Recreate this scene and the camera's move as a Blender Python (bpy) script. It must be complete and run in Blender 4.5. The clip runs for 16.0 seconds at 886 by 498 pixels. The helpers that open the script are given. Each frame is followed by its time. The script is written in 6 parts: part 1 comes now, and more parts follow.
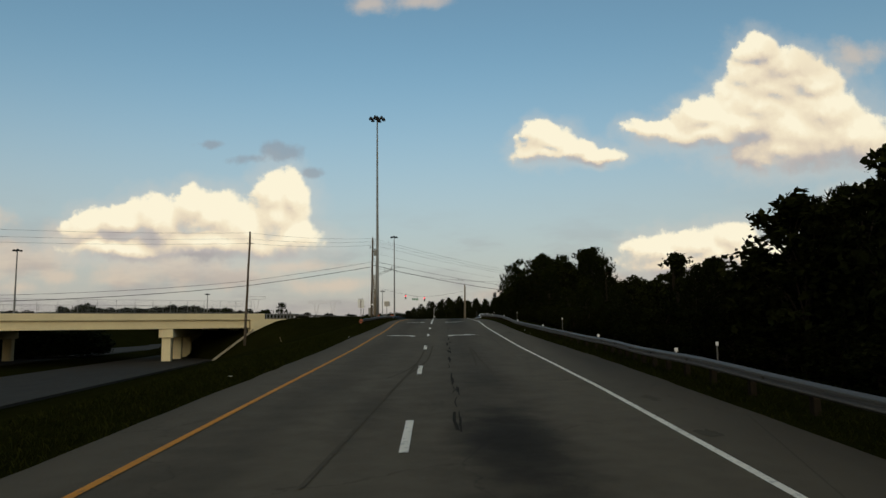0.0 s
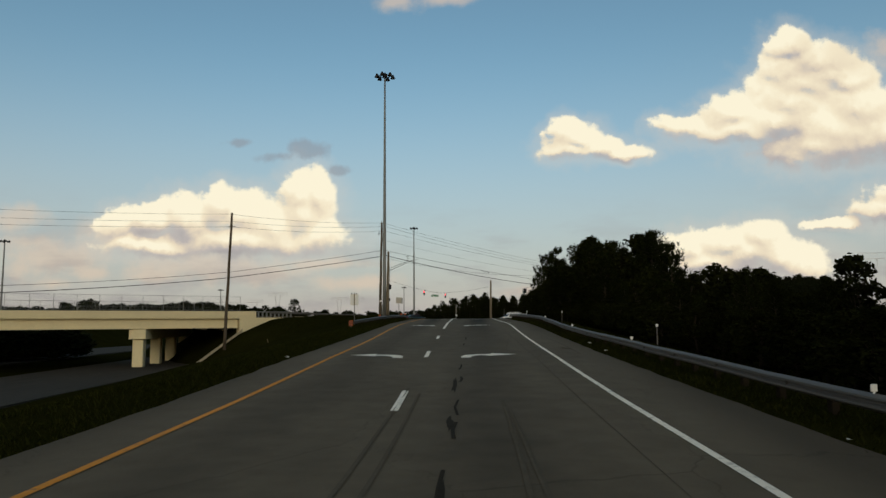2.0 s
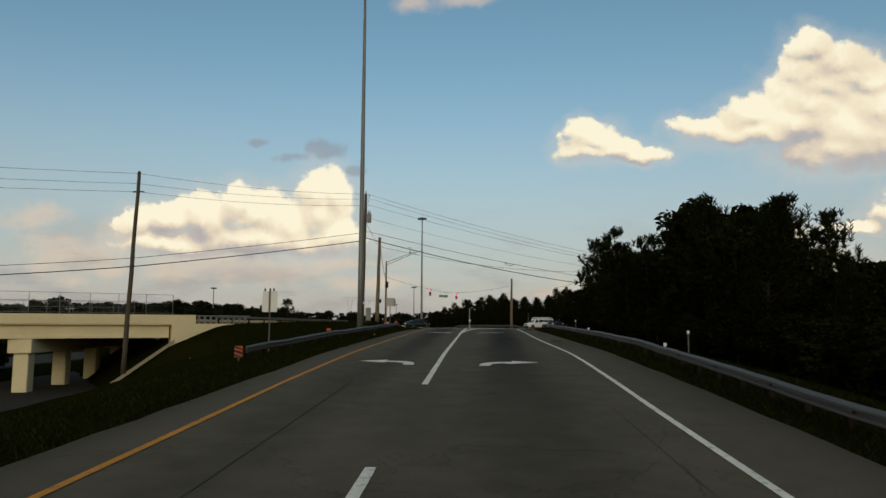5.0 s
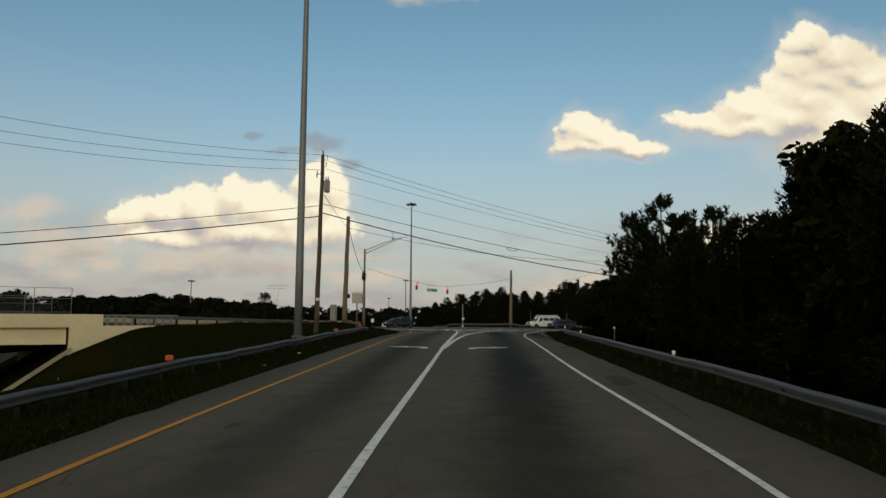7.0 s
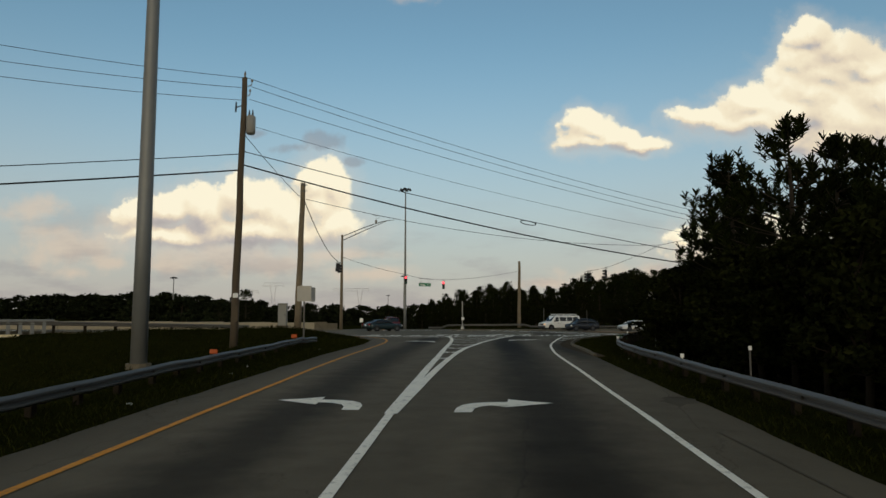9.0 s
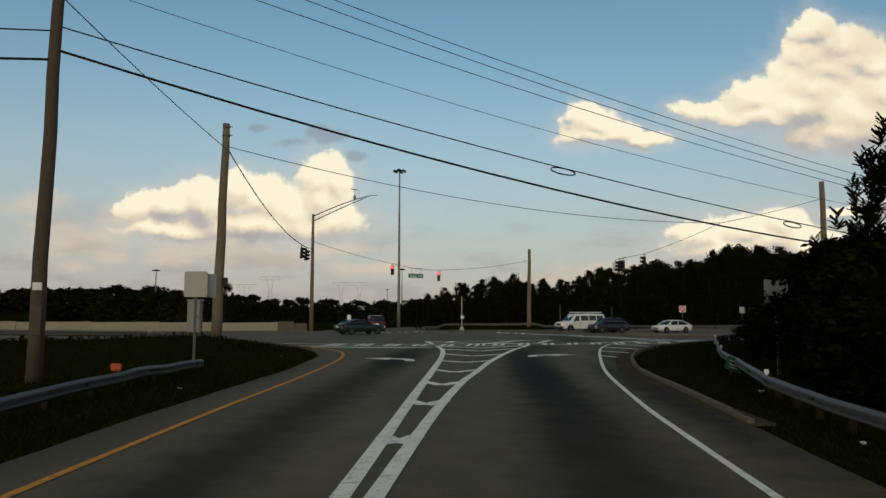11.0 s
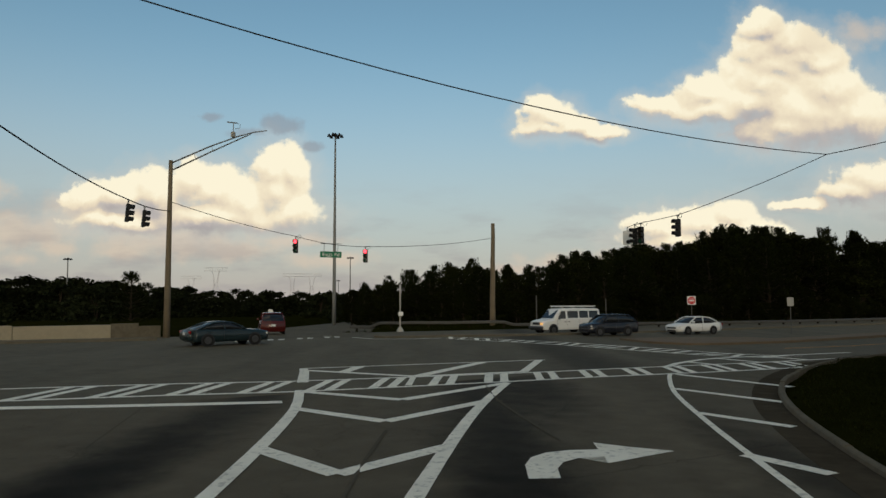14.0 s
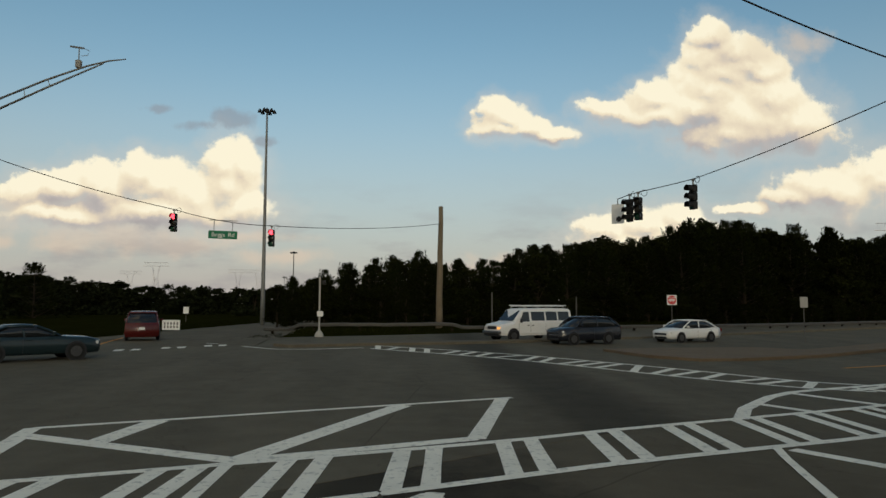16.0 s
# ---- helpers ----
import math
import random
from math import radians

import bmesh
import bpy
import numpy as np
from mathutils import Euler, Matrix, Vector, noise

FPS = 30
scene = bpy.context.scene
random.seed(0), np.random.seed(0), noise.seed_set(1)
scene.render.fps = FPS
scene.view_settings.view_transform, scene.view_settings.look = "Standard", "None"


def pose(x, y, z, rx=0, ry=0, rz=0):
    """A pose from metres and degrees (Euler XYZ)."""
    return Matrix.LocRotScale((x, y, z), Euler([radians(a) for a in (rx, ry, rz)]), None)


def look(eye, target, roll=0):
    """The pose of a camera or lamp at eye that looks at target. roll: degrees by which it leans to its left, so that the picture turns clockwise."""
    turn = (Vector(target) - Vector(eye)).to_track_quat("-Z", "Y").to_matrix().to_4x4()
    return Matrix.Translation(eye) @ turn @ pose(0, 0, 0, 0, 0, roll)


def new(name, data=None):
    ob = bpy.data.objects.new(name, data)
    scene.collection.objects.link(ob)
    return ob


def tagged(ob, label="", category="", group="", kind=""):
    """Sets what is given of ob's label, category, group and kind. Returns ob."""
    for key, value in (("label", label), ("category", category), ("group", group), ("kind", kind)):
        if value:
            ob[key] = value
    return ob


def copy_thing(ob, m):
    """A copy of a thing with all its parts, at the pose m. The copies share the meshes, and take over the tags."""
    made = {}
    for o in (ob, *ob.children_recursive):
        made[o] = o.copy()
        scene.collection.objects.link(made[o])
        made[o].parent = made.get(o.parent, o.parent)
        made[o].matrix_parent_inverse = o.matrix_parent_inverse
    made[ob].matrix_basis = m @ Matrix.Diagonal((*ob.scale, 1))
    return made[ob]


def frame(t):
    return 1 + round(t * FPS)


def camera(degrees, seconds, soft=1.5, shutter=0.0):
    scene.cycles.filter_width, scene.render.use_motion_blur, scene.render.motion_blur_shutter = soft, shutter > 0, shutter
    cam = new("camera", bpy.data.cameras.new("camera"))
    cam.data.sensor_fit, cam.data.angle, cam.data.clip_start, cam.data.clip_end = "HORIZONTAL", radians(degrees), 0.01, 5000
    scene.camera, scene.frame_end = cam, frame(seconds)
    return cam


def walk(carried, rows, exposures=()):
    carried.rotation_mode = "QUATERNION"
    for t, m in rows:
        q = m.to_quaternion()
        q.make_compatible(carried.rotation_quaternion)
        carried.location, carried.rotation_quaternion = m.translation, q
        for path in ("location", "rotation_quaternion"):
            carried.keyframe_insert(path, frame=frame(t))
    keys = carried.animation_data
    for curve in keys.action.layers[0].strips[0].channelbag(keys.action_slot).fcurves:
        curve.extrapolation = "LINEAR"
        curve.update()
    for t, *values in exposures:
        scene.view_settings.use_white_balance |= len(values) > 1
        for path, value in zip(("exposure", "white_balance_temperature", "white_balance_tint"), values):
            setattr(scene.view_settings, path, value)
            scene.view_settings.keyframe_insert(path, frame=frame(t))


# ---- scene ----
cam = camera(65.1, 16.0)
PATH = [
    (0, (-0.117, 10.656, -1.253), (-0.122, 12.644, -1.032), -0.7),
    (0.5, (0.098, 15.731, -1.203), (0.074, 17.721, -1.006), -0.2),
    (1, (0.245, 21.404, -1.009), (0.203, 23.392, -0.794), 0.0),
    (1.5, (0.421, 26.985, -0.799), (0.357, 28.973, -0.588), -0.3),
    (2, (0.415, 32.042, -0.654), (0.336, 34.029, -0.44), -0.4),
    (2.5, (0.375, 37.245, -0.52), (0.279, 39.231, -0.299), -0.1),
    (3, (0.342, 42.879, -0.338), (0.231, 44.864, -0.12), -0.1),
    (3.5, (0.264, 48.508, -0.117), (0.141, 50.492, 0.103), 0.1),
    (6, (-0.003, 73.957, 1.003), (-0.123, 75.943, 1.212), 0.3),
    (6.5, (0.023, 78.864, 1.213), (-0.085, 80.85, 1.417), 0.1),
    (7, (0.039, 84.396, 1.447), (-0.073, 86.383, 1.646), 0.3),
    (7.5, (-0.021, 89.564, 1.625), (-0.135, 91.552, 1.814), 0.5),
    (8, (-0.111, 94.782, 1.708), (-0.226, 96.769, 1.898), 0.8),
    (8.5, (-0.061, 100.324, 1.797), (-0.177, 102.311, 1.99), 0.3),
    (9, (-0.012, 105.224, 1.929), (-0.132, 107.211, 2.119), 0.0),
    (11.5, (-0.309, 127.544, 2.425), (-0.436, 129.533, 2.592), 0.1),
    (12, (-0.14, 131.687, 2.501), (-0.251, 133.678, 2.659), 0.2),
    (12.5, (-0.112, 135.999, 2.562), (-0.208, 137.991, 2.714), 0.15),
    (13, (0.048, 140.343, 2.558), (-0.022, 142.337, 2.707), -0.2),
    (13.5, (0.257, 144.506, 2.53), (0.221, 146.5, 2.679), -0.15),
    (14, (0.561, 148.248, 2.521), (0.555, 150.243, 2.671), -0.22),
    (14.5, (0.904, 152.06, 2.458), (0.931, 154.054, 2.609), 0.0),
    (15, (1.282, 155.623, 2.374), (1.348, 157.616, 2.526), 0.0),
    (15.5, (1.641, 158.454, 2.404), (1.74, 160.446, 2.556), 0.0),
    (16, (1.956, 160.993, 2.428), (2.085, 162.984, 2.574), 0.25),
]
walk(cam, [(t, look(eye, target, roll)) for t, eye, target, roll in PATH], exposures=[(0.0, 0.0), (16.0, 0.0)])

# ---- world and light ----
# Cumulus banks as groups of ellipses on the sky: centre and half-size as slopes (right, up) seen along +y.
CLOUD_BANKS = [
    [(-0.25, 0.192, 0.036, 0.040), (-0.222, 0.192, 0.03, 0.034), (-0.245, 0.165, 0.05, 0.05), (-0.22, 0.13, 0.045, 0.035), (-0.292, 0.143, 0.05, 0.046), (-0.373, 0.178, 0.034, 0.036),
     (-0.419, 0.157, 0.051, 0.042), (-0.477, 0.149, 0.051, 0.03), (-0.524, 0.146, 0.034, 0.032), (-0.33, 0.16, 0.06, 0.04), (-0.35, 0.123, 0.158, 0.029), (-0.468, 0.116, 0.092, 0.021)],
    [(0.155, 0.272, 0.04, 0.030), (0.147, 0.254, 0.043, 0.02), (0.185, 0.258, 0.04, 0.02), (0.222, 0.247, 0.045, 0.014)],
    [(0.47, 0.404, 0.033, 0.03), (0.513, 0.377, 0.057, 0.034), (0.552, 0.351, 0.04, 0.026), (0.469, 0.318, 0.073, 0.047), (0.386, 0.298, 0.049, 0.034),
     (0.312, 0.282, 0.049, 0.019), (0.523, 0.275, 0.088, 0.051), (0.602, 0.265, 0.072, 0.046), (0.47, 0.24, 0.06, 0.026), (0.49, 0.345, 0.07, 0.04), (0.44, 0.29, 0.08, 0.035), (0.56, 0.31, 0.07, 0.05), (0.47, 0.37, 0.045, 0.04), (0.38, 0.275, 0.09, 0.025), (0.50, 0.25, 0.10, 0.035), (0.53, 0.36, 0.07, 0.03)],
    [(0.418, 0.119, 0.036, 0.033), (0.361, 0.112, 0.056, 0.029), (0.305, 0.104, 0.048, 0.024), (0.44, 0.095, 0.04, 0.032), (0.344, 0.083, 0.087, 0.024), (0.40, 0.10, 0.09, 0.03), (0.47, 0.085, 0.05, 0.03)],
    [(0.514, 0.139, 0.048, 0.01), (0.658, 0.166, 0.086, 0.041), (0.594, 0.154, 0.055, 0.018), (0.739, 0.189, 0.078, 0.049)],
]
# greyer patches on the banks: undersides and hollows
CLOUD_SHADES = [(-0.45, 0.133, 0.07, 0.016), (-0.40, 0.122, 0.05, 0.016), (-0.33, 0.10, 0.20, 0.016), (0.455, 0.262, 0.035, 0.024), (0.40, 0.243, 0.10, 0.022), (0.56, 0.39, 0.07, 0.035), (0.49, 0.395, 0.03, 0.04),
                (0.58, 0.225, 0.09, 0.03), (0.20, 0.236, 0.08, 0.012), (0.60, 0.14, 0.10, 0.03), (0.36, 0.07, 0.10, 0.02)]
WISPS = [(-0.24, 0.257, 0.036, 0.014), (-0.286, 0.249, 0.034, 0.009), (-0.193, 0.226, 0.016, 0.008), (-0.342, 0.271, 0.019, 0.007)]

HAZE_BANKS = [(-0.40, 0.085, 0.17, 0.035), (-0.62, 0.10, 0.12, 0.04), (-0.52, 0.135, 0.09, 0.03), (-0.30, 0.075, 0.08, 0.02), (-0.17, 0.06, 0.09, 0.015), (0.20, 0.055, 0.12, 0.02), (0.09, 0.045, 0.06, 0.012), (-0.68, 0.16, 0.07, 0.03), (0.611, 0.392, 0.06, 0.035), (-0.613, 0.063, 0.04, 0.014), (-0.105, 0.485, 0.05, 0.022), (-0.03, 0.488, 0.055, 0.018), (-0.56, 0.078, 0.05, 0.016), (-0.47, 0.072, 0.05, 0.013), (-0.66, 0.125, 0.06, 0.022), (0.235, 0.062, 0.05, 0.014), (-0.21, 0.088, 0.10, 0.012)]


class Nodes:
    """Short forms for wiring a node tree."""

    def __init__(self, tree):
        self.tree = tree

    def add(self, kind):
        return self.tree.nodes.new(kind)

    def wire(self, value, socket):
        if isinstance(value, bpy.types.NodeSocket):
            self.tree.links.new(value, socket)
        elif value is not None:
            socket.default_value = value

    def math(self, op, a, b=None, c=None, clamp=False):
        n = self.add("ShaderNodeMath")
        n.operation, n.use_clamp = op, clamp
        for value, socket in zip((a, b, c), n.inputs):
            self.wire(value, socket)
        return n.outputs[0]

    def vec(self, op, a, b=None, scale=None):
        n = self.add("ShaderNodeVectorMath")
        n.operation = op
        self.wire(a, n.inputs[0])
        self.wire(b, n.inputs[1])
        if scale is not None:
            self.wire(scale, n.inputs["Scale"])
        return n.outputs["Value"] if op in ("LENGTH", "DOT_PRODUCT", "DISTANCE") else n.outputs[0]

    def mix(self, f, a, b, blend="MIX"):
        n = self.add("ShaderNodeMix")
        n.data_type, n.blend_type = "RGBA", blend
        for key, value in (("Factor", f), ("A", a), ("B", b)):
            sockets = [s for s in n.inputs if s.name == key and s.enabled]
            self.wire(value, sockets[0])
        return [s for s in n.outputs if s.enabled][0]

    def noise(self, vector, scale, detail=4.0, rough=0.55):
        n = self.add("ShaderNodeTexNoise")
        self.wire(vector, n.inputs["Vector"])
        n.inputs["Scale"].default_value, n.inputs["Detail"].default_value, n.inputs["Roughness"].default_value = scale, detail, rough
        return n.outputs[0]

    def step(self, x, lo, hi, out_lo=0.0, out_hi=1.0):
        n = self.add("ShaderNodeMapRange")
        n.interpolation_type = "SMOOTHSTEP"
        for value, socket in zip((x, lo, hi, out_lo, out_hi), n.inputs):
            self.wire(value, socket)
        return n.outputs[0]

    def combine(self, v):
        n = self.add("ShaderNodeCombineXYZ")
        for s in n.inputs:
            self.wire(v, s)
        return n.outputs[0]

    def ramp(self, f, stops):
        n = self.add("ShaderNodeValToRGB")
        while len(n.color_ramp.elements) < len(stops):
            n.color_ramp.elements.new(0.5)
        for e, (at, colour) in zip(n.color_ramp.elements, stops):
            e.position, e.color = at, (*colour, 1)
        self.wire(f, n.inputs[0])
        return n.outputs[0]


def build_world():
    world = bpy.data.worlds.new("evening_sky")
    scene.world = world
    world.use_nodes = True
    world.node_tree.nodes.clear()
    g = Nodes(world.node_tree)
    sky = g.add("ShaderNodeTexSky")
    sky.sky_type, sky.sun_disc, sky.sun_elevation, sky.sun_rotation = "NISHITA", False, radians(SUN_UP), radians(SUN_TURN)
    sky.air_density, sky.dust_density, sky.ozone_density = 1.0, 0.6, 1.6
    way = g.add("ShaderNodeTexCoord").outputs["Generated"]
    split = g.add("ShaderNodeSeparateXYZ")
    g.wire(way, split.inputs[0])
    dx, dy, dz = split.outputs
    # clear sky, with the lilac haze that lies over the horizon
    clear = g.vec("MULTIPLY", g.vec("SCALE", sky.outputs[0], scale=SKY_GAIN), SKY_TINT)
    haze = g.step(dz, -0.02, 0.42, 1.0, 0.0)
    haze = g.math("POWER", haze, 1.25)
    # lilac over the far horizon, warm and brighter on the low sun's side
    sunward = g.vec("DOT_PRODUCT", way, (math.sin(radians(SUN_TURN)), math.cos(radians(SUN_TURN)), 0.0))
    tint = g.mix(g.step(sunward, -0.1, 0.9), (*HAZE, 1), (*GLOW, 1))
    clear = g.mix(g.math("MULTIPLY", haze, 0.9), clear, tint)
    # slopes across the view
    front = g.step(dy, 0.08, 0.2)
    deep = g.math("MAXIMUM", dy, 0.08)
    flat = g.add("ShaderNodeCombineXYZ")
    g.wire(g.math("DIVIDE", dx, deep), flat.inputs[0])
    g.wire(g.math("DIVIDE", dz, deep), flat.inputs[1])
    p = flat.outputs[0]
    # billows: the slopes are bent by noise at two scales, then heaped with round puffs
    bend = g.add("ShaderNodeTexNoise")
    g.wire(p, bend.inputs["Vector"])
    bend.inputs["Scale"].default_value, bend.inputs["Detail"].default_value, bend.inputs["Roughness"].default_value = 13.0, 7.0, 0.6
    drift = g.vec("SCALE", g.vec("SUBTRACT", bend.outputs["Color"], (0.5, 0.5, 0.5)), scale=0.045)
    edge = g.math("MULTIPLY_ADD", g.noise(p, 22.0, 8.0, 0.57), 2.1, -1.07)

    def union(ellipses, p):
        total = None
        for cx, cy, rx, ry in ellipses:
            d = g.vec("LENGTH", g.vec("DIVIDE", g.vec("SUBTRACT", p, (cx, cy, 0)), (rx * 1.08, ry * 1.08, 1)))
            d = g.math("SUBTRACT", 1.0, d)
            total = d if total is None else g.math("SMOOTH_MAX", total, d, 0.35)
        return total

    def heap(at):
        """Height of the cloud banks at a point of the sky: the ellipses, with puffs and fine curls on them."""
        q = g.vec("ADD", at, drift)
        total = None
        for bank in CLOUD_BANKS:
            u = union(bank, q)
            total = u if total is None else g.math("MAXIMUM", total, u)
        puff = g.add("ShaderNodeTexVoronoi")
        puff.feature = "SMOOTH_F1"
        g.wire(q, puff.inputs["Vector"])
        puff.inputs["Scale"].default_value, puff.inputs["Detail"].default_value, puff.inputs["Roughness"].default_value, puff.inputs["Smoothness"].default_value = 21.0, 2.0, 0.55, 0.35
        puffs = g.math("MULTIPLY_ADD", puff.outputs["Distance"], -0.40, 0.30)
        curls = g.math("MULTIPLY_ADD", g.noise(at, 26.0, 9.0, 0.64), 1.25, -0.56)
        return total, g.math("MULTIPLY_ADD", g.math("MINIMUM", total, 0.6), 1.35, g.math("ADD", puffs, curls))

    flat_body, body = heap(p)
    flat_above, above = heap(g.vec("ADD", p, (0.004, 0.013, 0.0)))
    # lit where the heap falls away above, grey where it thickens; the undersides fade out into the haze
    lift = g.math("MAXIMUM", g.math("MINIMUM", g.math("SUBTRACT", flat_body, flat_above), 0.4), -0.4)
    curl = g.math("MAXIMUM", g.math("MINIMUM", g.math("SUBTRACT", body, above), 0.4), -0.4)
    mask = g.math("MULTIPLY", g.step(body, -0.02, g.step(lift, -0.25, 0.06, 0.95, 0.30)), front)
    patches = g.noise(g.vec("ADD", p, (0.37, 0.11, 0.0)), 7.0, 3.0, 0.5)
    dusk = g.step(g.math("ADD", union(CLOUD_SHADES, g.vec("ADD", p, g.vec("SCALE", drift, scale=0.8))), g.math("MULTIPLY", edge, 0.25)), -0.35, 0.7)
    glow = g.math("ADD", g.math("MULTIPLY", lift, 0.75), g.math("MULTIPLY_ADD", curl, 0.30, 0.84))
    glow = g.math("ADD", glow, g.math("MULTIPLY_ADD", patches, -0.55, 0.25))
    glow = g.math("ADD", glow, g.math("MULTIPLY", dusk, -0.36))
    cloud = g.ramp(glow, [(0.0, (0.36, 0.335, 0.34)), (0.35, (0.50, 0.455, 0.43)), (0.62, (0.78, 0.665, 0.50)), (0.84, (0.91, 0.80, 0.585)), (1.0, (0.99, 0.91, 0.69))])
    # low soft banks in the haze
    soft = g.math("MULTIPLY", g.step(g.math("ADD", union(HAZE_BANKS, p), g.math("MULTIPLY", edge, 0.8)), 0.0, 0.9), front)
    clear = g.mix(g.math("MULTIPLY", soft, 0.6), clear, (0.72, 0.57, 0.43, 1))
    sheet_of = g.noise(g.vec("MULTIPLY", p, (1.0, 3.4, 1.0)), 7.0, 5.0, 0.55)
    dull = g.math("MULTIPLY", g.math("MULTIPLY", g.step(sheet_of, 0.46, 0.66), g.step(dz, 0.03, 0.20, 1.0, 0.0)), front)
    clear = g.mix(g.math("MULTIPLY", dull, 0.42), clear, (0.30, 0.275, 0.29, 1))
    # thin veil round each bank, then the bank itself
    veil = g.math("MULTIPLY", g.step(body, -0.9, 0.3), front)
    colour = g.mix(g.math("MULTIPLY", veil, 0.34), clear, (0.66, 0.60, 0.52, 1))
    colour = g.mix(g.math("MULTIPLY", mask, 0.97), colour, cloud)
    grey = g.math("MULTIPLY", g.step(g.math("MULTIPLY_ADD", edge, 1.5, union(WISPS, p)), -0.25, 0.55), front)
    colour = g.mix(g.math("MULTIPLY", grey, 0.55), colour, (0.27, 0.28, 0.31, 1))
    # the same broken cumulus goes on round the rest of the sky
    dome = g.vec("DIVIDE", way, g.vec("ADD", g.combine(dz), (0.3, 0.3, 0.3)))
    other = g.step(g.noise(dome, 2.2, 6.0, 0.55), 0.44, 0.62)
    other = g.math("MULTIPLY", other, g.math("MULTIPLY", g.step(dz, 0.02, 0.12), g.math("SUBTRACT", 1.0, g.step(dy, 0.3, 0.55))))
    colour = g.mix(g.math("MULTIPLY", other, 0.9), colour, (0.66, 0.54, 0.38, 1))
    # below the horizon: dim ground haze
    colour = g.mix(g.step(dz, -0.03, -0.005, 1.0, 0.0), colour, (0.10, 0.10, 0.09, 1))
    back = g.add("ShaderNodeBackground")
    g.wire(colour, back.inputs[0])
    back.inputs[1].default_value = 1.0
    out = g.add("ShaderNodeOutputWorld")
    g.wire(back.outputs[0], out.inputs[0])


SUN_UP, SUN_TURN = 15.0, 178.0
SKY_GAIN = 0.116
SKY_TINT = (0.915, 1.065, 0.965)
HAZE = (0.435, 0.39, 0.385)
GLOW = (0.92, 0.68, 0.40)
build_world()
sun = new("sun", bpy.data.lights.new("sun", "SUN"))
sun.data.energy, sun.data.angle, sun.data.color = 0.6, radians(18), (1.0, 0.84, 0.62)
sun.matrix_world = look((0, 0, 50), Vector((0, 0, 50)) - Vector((math.sin(radians(SUN_TURN)) * math.cos(radians(SUN_UP)), math.cos(radians(SUN_TURN)) * math.cos(radians(SUN_UP)), math.sin(radians(SUN_UP)))))

# ---- materials ----


def material(name, colour, rough=0.8, metal=0.0, vary=0.25, grain=6.0, stain=0.4, bump=0.15, fine=60.0, spec=0.3, per_object=0.0):
    """A surface with variation at two scales, in metres, and a fine relief."""
    m = bpy.data.materials.new(name)
    m.use_nodes = True
    g = Nodes(m.node_tree)
    b = m.node_tree.nodes["Principled BSDF"]
    at = g.add("ShaderNodeNewGeometry").outputs["Position"]
    small = g.noise(at, grain, 5.0, 0.6)
    large = g.noise(at, stain, 3.0, 0.5)
    f = g.math("ADD", g.math("MULTIPLY_ADD", small, vary, 1 - vary / 2), g.math("MULTIPLY_ADD", large, vary, -vary / 2))
    if per_object:
        f = g.math("ADD", f, g.math("MULTIPLY_ADD", g.add("ShaderNodeObjectInfo").outputs["Random"], per_object, -per_object / 2))
    g.wire(g.vec("SCALE", (*colour,), scale=f), b.inputs["Base Color"])
    b.inputs["Roughness"].default_value, b.inputs["Metallic"].default_value = rough, metal
    b.inputs["Specular IOR Level"].default_value = spec
    if bump:
        n = g.add("ShaderNodeBump")
        n.inputs["Strength"].default_value, n.inputs["Distance"].default_value = bump, 0.02
        g.wire(g.noise(at, fine, 3.0), n.inputs["Height"])
        g.wire(n.outputs[0], b.inputs["Normal"])
    return m


